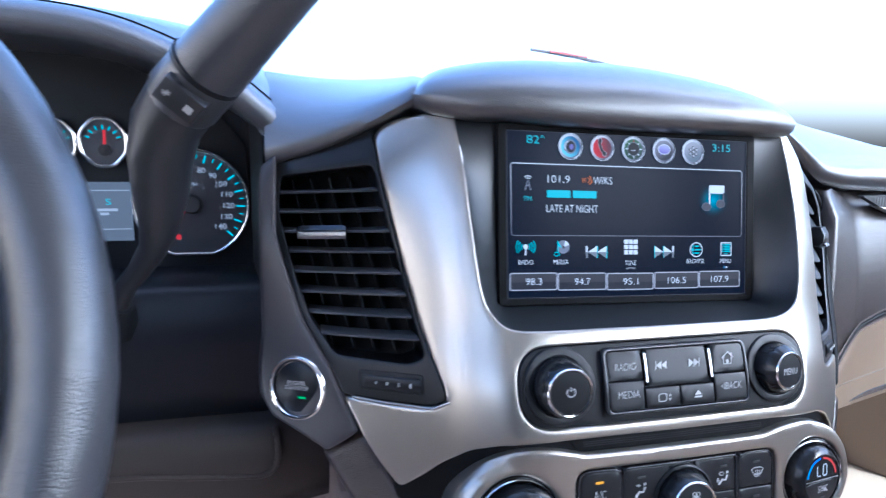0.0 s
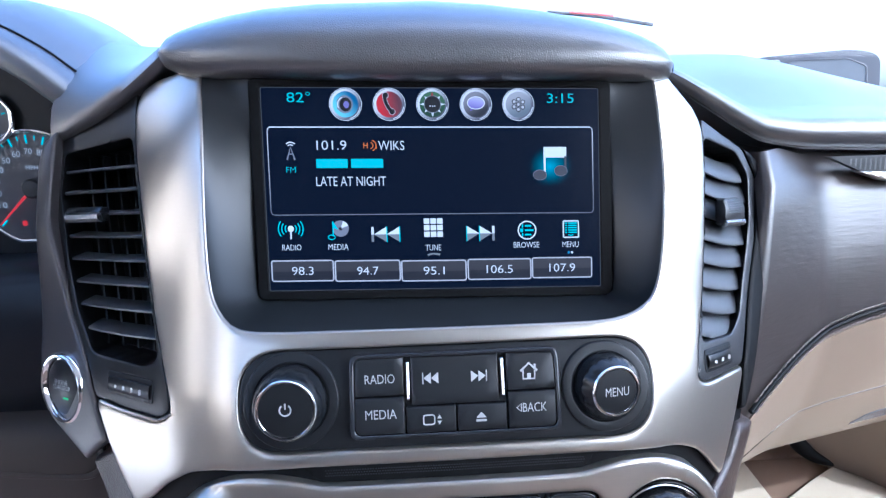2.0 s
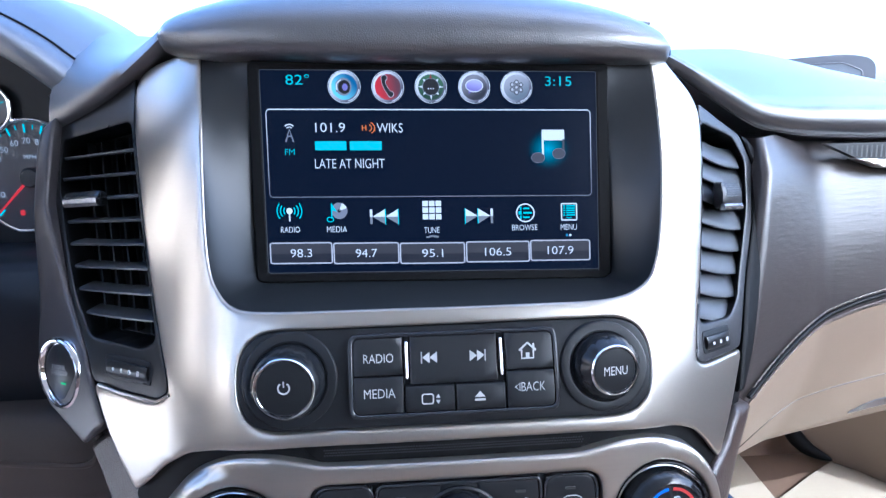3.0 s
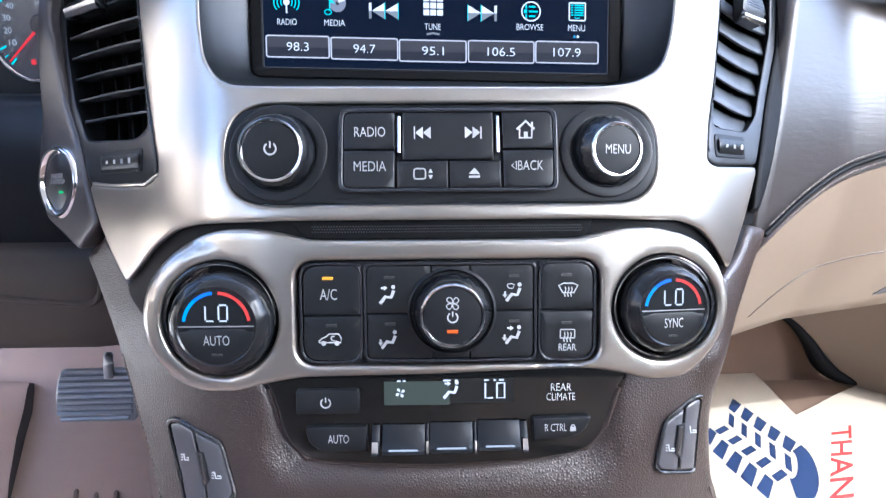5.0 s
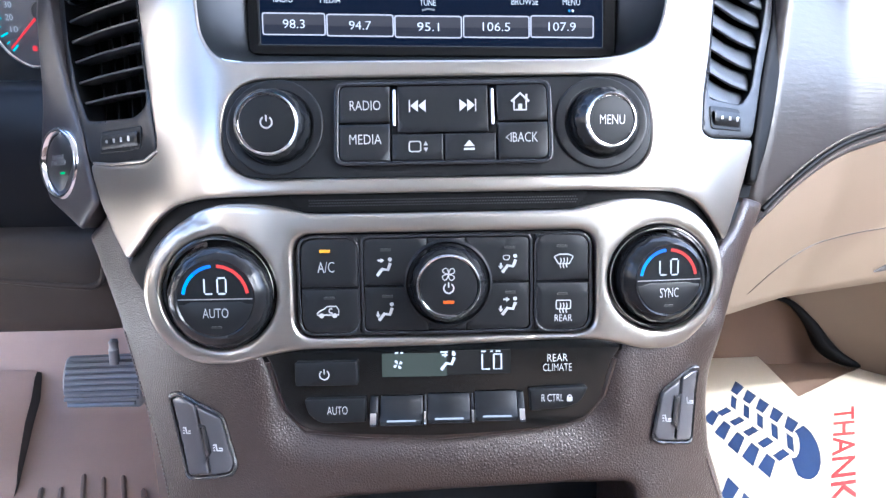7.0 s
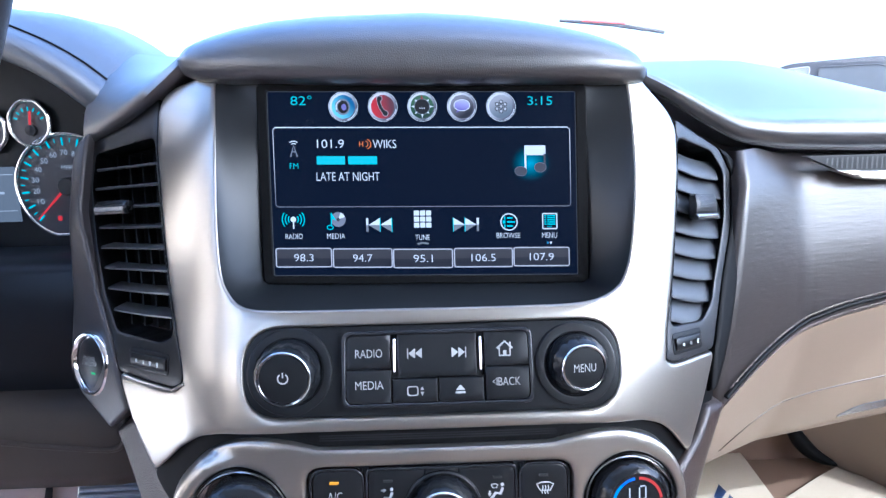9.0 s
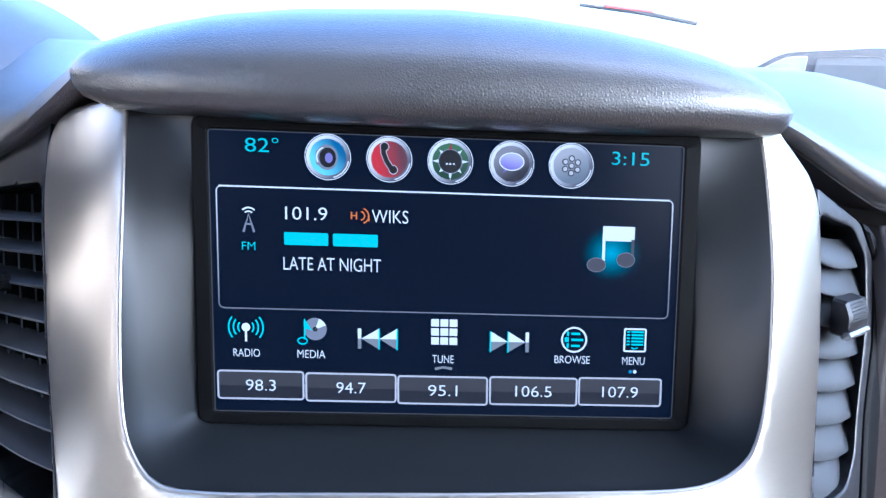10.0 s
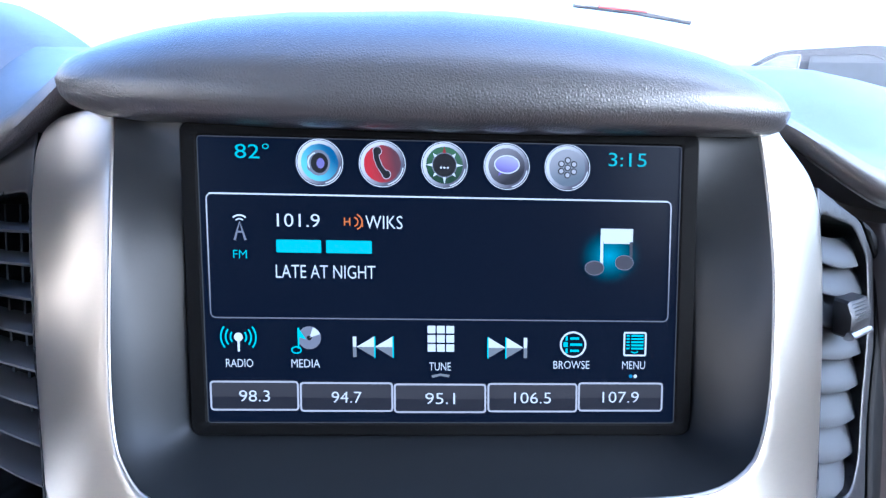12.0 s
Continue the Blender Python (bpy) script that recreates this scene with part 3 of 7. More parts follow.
for x in XS:
    zt, y = float(np.interp(x, *PAD_EDGE)), float(np.interp(x, *PAD_DEPTH))
    rise = float(np.interp(x, [0.127, 0.14, 0.165, 0.2, 0.26, 0.4, 0.85], [0.007, 0.0105, 0.0135, 0.0165, 0.020, 0.022, 0.02]))
    row = [(x, y + 0.04, zt - 0.04), (x, y + 0.03, zt - 0.003), (x, y + 0.006, zt - 0.001)]
    for a in (-70, -35, 0, 30, 55, 75, 88):
        c_, s_ = math.cos(radians(a)), math.sin(radians(a))
        row.append((x, y + 0.012 - 0.012 * c_, zt + rise * 0.5 + rise * 0.5 * s_))
    zc = zt + rise
    row += [(x, y + 0.035, zc + 0.003), (x, y + 0.07, zc + 0.009), (x, 0.2, max(zc + 0.011, 1.312 - 0.12 * max(x - 0.28, 0))), (x, 0.30, max(zc + 0.013, 1.340 - 0.24 * max(x - 0.33, 0))), (x, 0.36, 1.348 - 0.26 * max(x - 0.345, 0)), (x, 0.52, 1.35 - 0.13 * max(x - 0.345, 0)), (x, 0.79, 1.372 - 0.24 * max(x - 0.345, 0))]
    rows.append(row)
part("passenger_top_pad", loft(rows), DASHPAD, dashboard, "grey leather dash top bright with daylight", WORLD, 60)
rows = [[(x, y, z - 0.004) for x, y, z in ((-0.85, 0.26, 1.335), (-0.2, 0.2, 1.325), (0.14, 0.2, 1.315), (0.17, 0.2, 1.31))],
        [(x, 0.79, 1.37) for x in (-0.85, -0.2, 0.14, 0.17)]]
part("dash_shelf", loft(rows), DASHPAD, dashboard, "", WORLD, 60)


SEAM = smooth_table([0.150, 0.175, 0.186, 0.2, 0.215, 0.24, 0.28, 0.35, 0.5, 0.85, 0.95], [1.077, 1.093, 1.100, 1.110, 1.119, 1.131, 1.142, 1.152, 1.16, 1.16, 1.16], 0.010)


def stitch_z(x):
    """Height of the seam where leather meets the beige lower panel."""
    return float(np.interp(x, *SEAM))


XS = [0.170, 0.1735] + [0.179 + 0.006 * k for k in range(24)] + [0.34, 0.37, 0.4, 0.47, 0.55, 0.7, 0.845]
rows = []
for i, x in enumerate(XS):
    zt = float(np.interp(x, [0.17, 0.2, 0.24, 0.3, 0.85], [1.257, 1.259, 1.254, 1.253, 1.247]))
    zs = stitch_z(x)
    inset = 0.02 if i == 0 else (0.004 if i == 1 else 0)
    rows.append([(x + 0.024 * max(0.0, (z - 1.1) / 0.16) * (1 if x < 0.25 else 0.0) * (0.25 - x) / 0.07, dash_y(x, z) + inset + 0.004 * min(0.0, 2 * (z - zs) / (zt - zs) - 1) ** 2 + 0.020 * max(0.0, (z - zs) / (zt - zs) - 0.35) ** 2 + (0.01 if z == zt else 0), z)
                 for z in np.linspace(zt, zs, 9)])
part("passenger_pad", loft(rows[::-1]), PADLEATHER, dashboard, "brown grained leather pad with double stitching", WORLD, 60)
rows = []
for x in XS:
    zs = stitch_z(x) - 0.001
    yb = dash_y(x, zs)
    low = float(np.interp(x, [0.17, 0.2, 0.3, 0.5, 0.85], [1.022, 1.020, 1.026, 1.038, 1.045]))
    rows.append([(x, yb + 0.014, zs + 0.0004), (x, yb + 0.0030, zs), (x, yb + 0.0075, zs - (zs - low) * 0.2), (x, yb + 0.02, zs - (zs - low) * 0.5), (x, yb + 0.045, low + 0.012), (x, yb + 0.055, low + 0.002),
                 (x, yb + 0.07, low), (x, yb + 0.13, low + 0.012), (x, 0.35, low + 0.02)])
part("lower_panel", loft(rows[::-1]), BEIGE, dashboard, "smooth beige lower dash panel over the footwell", WORLD, 50)
for k, dz in enumerate((0.0035, 0.0105)):
    bm = bmesh.new()
    x = 0.187
    while x < 0.5:
        x2 = x + 0.0032
        za, zb = stitch_z(x) + dz, stitch_z(x2) + dz
        tube([(x, dash_y(x, za) - 0.0010, za), ((x + x2) / 2, dash_y((x + x2) / 2, (za + zb) / 2) - 0.0016, (za + zb) / 2), (x2, dash_y(x2, zb) - 0.0010, zb)], 0.00046, 6, bm)
        x += 0.0040
    part("stitching", bm, THREAD, dashboard, "pale thread stitching", WORLD)

part("seam", tube([(x, dash_y(x, stitch_z(x) + 0.0070) - 0.0004, stitch_z(x) + 0.0070) for x in [0.184 + 0.006 * k for k in range(54)]], 0.0016, 8), DEEP, dashboard, "dark seam between the stitch rows", WORLD)


def low_y(x, z):
    """Depth of the beige lower panel."""
    zs = stitch_z(x) - 0.001
    low = float(np.interp(x, [0.17, 0.2, 0.3, 0.5, 0.85], [1.022, 1.020, 1.026, 1.038, 1.045]))
    return dash_y(x, zs) + float(np.interp(z, [low + 0.002, low + 0.012, zs - (zs - low) * 0.5, zs - (zs - low) * 0.2, zs], [0.055, 0.045, 0.02, 0.006, -0.003]))


gap = smooth3([(x, 0.0, z) for x, z in ((0.206, 1.040), (0.219, 1.0545), (0.236, 1.066), (0.254, 1.0725), (0.276, 1.077), (0.302, 1.0800), (0.36, 1.084), (0.48, 1.088))], 6)
part("glove_box_gap", tube([(p.x, low_y(p.x, p.z) + 0.0005, p.z) for p in gap], [0.0003] + [0.0008] * (len(gap) - 2) + [0.0004], 6), BROWN, dashboard, "", WORLD)
rows = []
for k in range(12):
    x = 0.321 + 0.011 * k
    z1 = 1.0435 + 0.0085 * min(1, k / 1.4) + 0.0018 * k * 0.4
    z0 = 1.0425 + 0.0009 * k
    rows.append([(x, low_y(x, z1) + 0.004, z1 + 0.001), (x, low_y(x, z1) - 0.0012, z1), (x, low_y(x, z0) - 0.0005, z0), (x, low_y(x, z0) + 0.004, z0 - 0.001)])
part("latch_recess", loft(rows[::-1]), SWITCH, dashboard, "grey glove box latch", WORLD)

slot_vent = thing("slot_vent", (0.42, 0.08, 1.235), "long dark mesh air slot over a silver strip", "air vent", kind="world")
XZ = Matrix(((1, 0, 0, 0), (0, 0, -1, 0), (0, 1, 0, 0), (0, 0, 0, 1)))
dash_w = np.vectorize(lambda u, v: -dash_y(float(u), float(v)))
part("slot", sheet([[(0.252, 1.2525), (0.62, 1.2500), (0.62, 1.2370), (0.30, 1.2415), (0.277, 1.2425)]], lambda u, v: dash_w(u, v) + 0.0030, 0.012, 0.006, 0), BLACK, slot_vent, "", XZ)
bm = bmesh.new()
for k in range(90):
    x = 0.268 + 0.0039 * k
    lo_, hi_ = float(np.interp(x, [0.252, 0.277, 0.3, 0.62], [1.2525, 1.2425, 1.2415, 1.237])), 1.2508
    stroke([(x, lo_ + 0.001), (x, hi_)], 0.0012, -dash_y(x, 1.245) + 0.0038, bm)
part("mesh", bm, SLAT, slot_vent, "", XZ)
part("silver_strip", sheet([[(0.274, 1.2424), (0.30, 1.2413), (0.62, 1.2368), (0.62, 1.2280), (0.31, 1.2345), (0.294, 1.2358)]], lambda u, v: dash_w(u, v) + 0.0062, 0.01, 0.009, 0.001), SILVER, slot_vent, "satin silver strip", XZ)

# trim strip beside the passenger pad
loop = [(0.1860, 0.0165), (0.1935, 0.0135), (0.2050, 0.005), (0.2100, -0.006), (0.2035, -0.04), (0.1875, -0.08), (0.1735, -0.11), (0.1640, -0.1275), (0.1580, -0.1270),
        (0.1635, -0.1042), (0.1744, -0.0747), (0.1888, -0.0378), (0.1955, -0.002), (0.1905, 0.010)]
part("gap_backing", sheet([[(0.1535, -0.1340), (0.1620, -0.1340), (0.196, -0.04), (0.205, 0.0), (0.191, 0.013), (0.1958, 0.0), (0.1893, -0.0378), (0.1750, -0.0747), (0.1634, -0.1040), (0.1535, -0.1290)]], lambda u, v: face(u, v) - 0.0055, 0.006, 0.002, 0), DEEP, dashboard)
part("edge_strip", sheet([loop], lambda u, v: face(u, v) + 0.0008, 0.003, 0.03, 0.0035), DEEP, dashboard, "narrow dark strip beside the vent")

# ---- silver fascia ----
fascia = thing("center_fascia", (0, -0.1, 0.0), "satin silver fascia framing the display and radio keys", "trim panel")
RECESS = wander([(-0.1060, 0.0655), (-0.1168, 0.0640), (-0.1172, 0.0540), (-0.1163, 0.042), (-0.1147, 0.022), (-0.1125, -0.02), (-0.1097, -0.047), (-0.1052, -0.0589), (-0.0965, -0.0668), (-0.08, -0.0686), (-0.04, -0.0690),
                 (0.04, -0.0695), (0.08, -0.0688), (0.0973, -0.0629), (0.1042, -0.0539), (0.1085, -0.04), (0.1115, -0.0217), (0.1141, 0.0016), (0.1146, 0.0308), (0.1143, 0.0500), (0.1125, 0.0590), (0.1030, 0.0615)][::-1], 4)
FASCIA_L = [(-0.1100, 0.0700), (-0.1215, 0.0690), (-0.1262, 0.0610), (-0.1480, 0.0590), (-0.1585, 0.0545), (-0.1621, 0.0459), (-0.1600, 0.0233), (-0.1559, 0.0014), (-0.1496, -0.0343), (-0.1431, -0.0654), (-0.1367, -0.0864), (-0.1325, -0.1),
            (-0.1318, -0.1085), (-0.1394, -0.1125), (-0.1647, -0.1123), (-0.1862, -0.1104), (-0.1768, -0.1313), (-0.1671, -0.1473), (-0.1568, -0.1605),
            (-0.1440, -0.1500), (-0.1351, -0.1416), (-0.1210, -0.1330), (-0.1068, -0.1302), (-0.0665, -0.1290)]
FASCIA_R = [(0.0675, -0.1290), (0.1083, -0.1303), (0.1200, -0.1345), (0.1272, -0.1410), (0.1390, -0.1555), (0.1515, -0.1300), (0.1632, -0.1045), (0.1302, -0.1055), (0.1245, -0.1030), (0.1270, -0.0865), (0.1340, -0.0626),
            (0.1407, -0.0283), (0.1461, 0.0018), (0.1480, 0.0249), (0.1430, 0.0355), (0.1330, 0.0445), (0.1262, 0.0510), (0.1215, 0.0600), (0.1165, 0.0655), (0.1080, 0.0665)]
RADIO = box_loop(-0.0952, 0.0962, -0.1222, -0.0773, 0.0222, 8)
part("fascia_plate", sheet([rounded(FASCIA_L + FASCIA_R, 0.004, 3), RECESS, RADIO], face, 0.0035, 0.012, 0.0016), SILVER, fascia, sharp=50)
LIP = [(-0.131, -0.1075), (-0.1394, -0.1118), (-0.1647, -0.1117), (-0.1810, -0.1102)]
part("vent_lip", tube([(u, v, float(face(u, v)) + 0.0005) for u, v in LIP], 0.0008, 8), SILVER, fascia)
# ---- display ----
display = thing("infotainment_display", (0, -0.05, -0.005), "lit touch screen showing radio station, icons and presets", "display screen")
DISP = PANEL @ Matrix(((1, 0, 0, 0), (-0.024, 1, 0, -0.0035), (0, 0, 1, 0), (0, 0, 0, 1)))


def polar(loop, c, n):
    a = np.array(loop) - c
    b = np.roll(a, -1, 0)
    out = []
    for k in range(n):
        t = 2 * math.pi * k / n
        d = np.array((math.cos(t), math.sin(t)))
        best = 0
        for p, q in zip(a, b):
            e = q - p
            den = d[0] * e[1] - d[1] * e[0]
            if abs(den) > 1e-12:
                r = (p[0] * e[1] - p[1] * e[0]) / den
                s = (p[0] * d[1] - p[1] * d[0]) / den
                if r > best and -1e-9 <= s <= 1 + 1e-9:
                    best = r
        out.append(tuple(np.array(c) + d * best))
    return out


inner = [(u, v - 0.0035 - 0.024 * u) for u, v in box_loop(-0.0925, 0.0905, -0.0565, 0.0545, 0.004)]
A, B = polar(RECESS, (0, -0.004), 160), polar(inner, (0, -0.004), 160)
rows = []
for t in (0, 0.06, 0.2, 0.45, 0.7, 0.9, 1.0):
    row = []
    for a, b in zip(A, B):
        w0, w1 = float(face(*a)) - 0.001, -0.0032
        row.append((a[0] + (b[0] - a[0]) * t, a[1] + (b[1] - a[1]) * t, w0 + (w1 - w0) * (t ** 0.8 if t else 0)))
    rows.append(row)
part("recess_shroud", loft(rows, closed=True), RECESSBLACK, display, "matte black shroud round the screen", sharp=60)
rim = [((-0.0930, 0.0910, -0.0570, 0.0550, 0.004), -0.003), ((-0.0930, 0.0910, -0.0570, 0.0550, 0.004), -0.0002), ((-0.0924, 0.0904, -0.0564, 0.0544, 0.0036), 0.0004), ((-0.0878, 0.0854, -0.0530, 0.0512, 0.0018), 0.0004), ((-0.0872, 0.0848, -0.0524, 0.0506, 0.0015), -0.0001), ((-0.0872, 0.0848, -0.0524, 0.0506, 0.0015), -0.002)]
part("bezel", loft([[(u, v, w) for u, v in box_loop(*b)] for b, w in rim], closed=True), DEEP, display, space=DISP)
part("screen", sheet([box_loop(-0.0874, 0.0850, -0.0526, 0.0508, 0.0015)], -0.0006, 0.02, 0.002, 0), SCREENBLACK, display, "glossy dark navy lcd", space=DISP)
part("screen_edge", stroke(box_loop(-0.0869, 0.0845, -0.0521, 0.0503, 0.0012), 0.0004, 0.0000, closed=True), STEELDIM, display, space=DISP)


def ui(name, bm, mat, parent=None, label=""):
    return part(name, bm, mat, parent or display, label, DISP)


Z0, Z1, Z2, Z3 = 0.0, 0.0002, 0.0004, 0.0006
ui("station_frame", stroke(box_loop(-0.0845, 0.0812, -0.0135, 0.0306, 0.0022), 0.00048, Z1, closed=True), STATIONPX)
ui("frame_top_line", stroke([(-0.0835, 0.0306), (0.08, 0.0306)], 0.0006, Z2), WHITEPX)
ui("temperature", letters("82°", -0.0682, 0.0455, 0.0118, 0.0052, Z1), TEALTEXT)
ui("clock", letters("3:15", 0.0648, 0.0453, 0.0138, 0.0048, Z1), TEALTEXT)
ui("frequency", letters("101.9", -0.0528, 0.0216, 0.0150, 0.0047, Z1), WHITEPX)
bm = stroke(arc(-0.0335, 0.0214, 0.0016, -80, 80, 8), 0.0005, Z1)
stroke(arc(-0.0332, 0.0214, 0.0028, -70, 70, 8), 0.0005, Z1, bm)
stroke([(-0.0366, 0.0200), (-0.0366, 0.0228)], 0.0005, Z1, bm)
stroke([(-0.0348, 0.0200), (-0.0348, 0.0228)], 0.0005, Z1, bm)
stroke([(-0.0366, 0.0214), (-0.0348, 0.0214)], 0.0005, Z1, bm)
letters("1", -0.0304, 0.0206, 0.0006, 0.0020, Z1, bm)
ui("digital_mark", bm, ORANGEPX)
ui("station_name", letters("WIKS", -0.0227, 0.0214, 0.0132, 0.0047, Z1), WHITEPX)
bm = poly(box_loop(-0.0608, -0.0450, 0.0101, 0.0147, 0.0005), Z1)
poly(box_loop(-0.0433, -0.0271, 0.0101, 0.0147, 0.0005), Z1, bm)
ui("artist_bar", bm, TEALTEXT)
ui("song_title", letters("LATE AT NIGHT", -0.0436, 0.0034, 0.0352, 0.0048, Z1), WHITEPX)
# aerial mast
bm = stroke([(-0.0752, 0.0143), (-0.0733, 0.0207), (-0.0714, 0.0143)], 0.0009, Z1)
stroke([(-0.0741, 0.0172), (-0.0725, 0.0172)], 0.0007, Z1, bm)
ui("mast_icon", bm, STEELPX)
bm = stroke(arc(-0.0733, 0.0200, 0.0018, 45, 135, 8), 0.0005, Z1)
stroke(arc(-0.0733, 0.0200, 0.0031, 45, 135, 8), 0.0006, Z1, bm)
ui("mast_waves", bm, WHITEPX)
ui("band", letters("FM", -0.0735, 0.0093, 0.0048, 0.0029, Z1), TEALTEXT)
# note
ui("note_glow", poly(circle(0.0590, 0.0105, 0.0125, 40, 0.0115), Z0), TEALHALO)
bm = poly([(0.0555, 0.0205), (0.0674, 0.0205), (0.0674, 0.0157), (0.0662, 0.0157), (0.0662, 0.0150), (0.0567, 0.0150), (0.0567, 0.0157), (0.0555, 0.0157)], Z1)
stroke([(0.0560, 0.0180), (0.0560, 0.0070)], 0.0011, Z1, bm)
ui("note_beam", bm, WHITEPX)
ui("note_stem", stroke([(0.0668, 0.0155), (0.0668, 0.0090)], 0.0011, Z1), NOTEPX)
ui("note_head", poly(circle(0.0533, 0.0061, 0.0035, 20, 0.0026), Z2), NOTEPX)
ui("note_head", poly(circle(0.0642, 0.0082, 0.0034, 20, 0.0027), Z2), NOTEPX)

for c_ in ((0.0533, 0.0061, 0.0035, 20, 0.0026), (0.0642, 0.0082, 0.0034, 20, 0.0027)):
    ui("note_outline", stroke(circle(*c_), 0.00025, Z3, closed=True), STEELPX)


def ring_icon(u, colour, name):
    v = 0.0420
    base = ui(name, poly(circle(u, v, 0.0082, 36), Z0), DARKPX)
    ui("rim", stroke(circle(u, v, 0.0081, 36), 0.00028, Z2, closed=True), WHITEPX, base)
    ui("silver_ring", stroke(circle(u, v, 0.0071, 36), 0.0013, Z1, closed=True), RINGPX, base)
    ui("rim_glint", stroke(arc(u, v, 0.0074, 285, 350, 12), 0.0004, Z2), WHITEPX, base)
    ui("disc", poly(circle(u, v, 0.0066, 32), Z1), colour, base)
    return base


b = ring_icon(-0.0449, AUDIOPX, "audio_icon")
ui("speaker_box", poly(box_loop(-0.0492, -0.0418, 0.0390, 0.0446, 0.0012), Z2), GREYPX, b)
ui("speaker_ring", poly(circle(-0.0452, 0.0419, 0.0040, 24, 0.0045), Z3), STEELPX, b)
ui("cone", poly(circle(-0.0449, 0.0418, 0.0030, 24, 0.0035), Z3 + 0.0001), DARKPX, b)
ui("cone_glint", stroke(arc(-0.0452, 0.0419, 0.0036, 110, 210, 8), 0.0005, Z3 + 0.0001), WHITEPX, b)
ui("dust_cap", poly(circle(-0.0445, 0.0417, 0.0014, 16, 0.0018), Z3 + 0.0002), VIOLETPX, b)
b = ring_icon(-0.0230, PHONEPX, "phone_icon")
hs = [(-0.0252, 0.0462), (-0.0250, 0.0440), (-0.0240, 0.0413), (-0.0222, 0.0386)]
bm = stroke(hs, 0.0022, Z3)
poly(circle(-0.0247, 0.0464, 0.0017, 14), Z3, bm)
poly(circle(-0.0216, 0.0383, 0.0017, 14), Z3, bm)
ui("handset_edge", bm, FRAMEPX, b)
bm = stroke(hs, 0.0017, Z3 + 0.0001)
poly(circle(-0.0247, 0.0464, 0.0014, 14), Z3 + 0.0001, bm)
poly(circle(-0.0216, 0.0383, 0.0014, 14), Z3 + 0.0001, bm)
ui("handset", bm, DARKPX, b)
b = ring_icon(-0.0011, COMPASSPX, "compass_icon")
ui("compass_disc", poly(circle(-0.0011, 0.0420, 0.0043, 24), Z3), DARKPX, b)
ui("compass_edge", stroke(circle(-0.0011, 0.0420, 0.0043, 24), 0.0004, Z3 + 0.0001, closed=True), STEELPX, b)
for k in range(8):
    a = k * math.pi / 4
    r1 = 0.0066 if k % 2 == 0 else 0.0058
    ui("compass_point", poly([(-0.0011 + r * math.cos(a + d), 0.0420 + r * math.sin(a + d)) for r, d in ((0.0043, -0.14), (r1, 0), (0.0043, 0.14))], Z3 + 0.0002), WHITEPX if k != 2 else REDPX, b)
for k in (-1, 0, 1):
    ui("dot", poly(circle(-0.0011 + 0.0012 * k, 0.0411, 0.0004, 8), Z3 + 0.0002), WHITEPX, b)
b = ring_icon(0.0211, MESSAGEPX, "message_icon")
bm = poly(circle(0.0211, 0.0427, 0.0043, 24, 0.0030), Z3)
poly([(0.0185, 0.0407), (0.0180, 0.0386), (0.0203, 0.0400)], Z3, bm)
ui("bubble", bm, BUBBLEPX, b)
ui("bubble_line", stroke(circle(0.0211, 0.0427, 0.0044, 24, 0.0031), 0.0004, Z3 + 0.0002, closed=True), WHITEPX, b)
b = ring_icon(0.0429, ASSISTPX, "assist_icon")
for k in range(7):
    a = k * math.pi / 3 + 0.5
    r = 0.0026 if k < 6 else 0.0
    c = (0.0429 + r * math.cos(a), 0.0420 + r * math.sin(a))
    o = ui("dot", poly(circle(*c, 0.0012, 14), Z3), DARKPX, b)
    part("dot_centre", poly(circle(*c, 0.0008, 12), Z3 + 0.0002), FRAMEPX, b, "", DISP)

# lower row of icons
for s in (0, 180):
    for r in (0.0028, 0.0045, 0.0062):
        ui("radio_wave", stroke(arc(-0.0751, -0.0205, r, s - 38, s + 38, 8), 0.0006, Z1), TEALPX)
bm = poly(circle(-0.0751, -0.0205, 0.0016, 14), Z1)
stroke([(-0.0751, -0.0215), (-0.0751, -0.0258)], 0.0008, Z1, bm)
ui("radio_stem", bm, WHITEPX)
b = ui("media_disc", poly(circle(-0.0500, -0.0206, 0.0042, 24), Z1), STEELPX)
ui("disc_hole", poly(circle(-0.0500, -0.0206, 0.0009, 12), Z2), DARKPX, b)
ui("disc_glint", poly([(-0.0500, -0.0206)] + arc(-0.05, -0.0206, 0.0041, 20, 70, 6), Z2), WHITEPX, b)
bm = stroke([(-0.0538, -0.0168), (-0.0538, -0.0245)], 0.0006, Z3)
poly([(-0.0538, -0.0168), (-0.0510, -0.0212), (-0.0538, -0.0202)], Z3, bm)
stroke(circle(-0.0546, -0.0250, 0.0017, 14, 0.0012), 0.0005, Z3, bm, closed=True)
ui("media_note", bm, TEALPX)


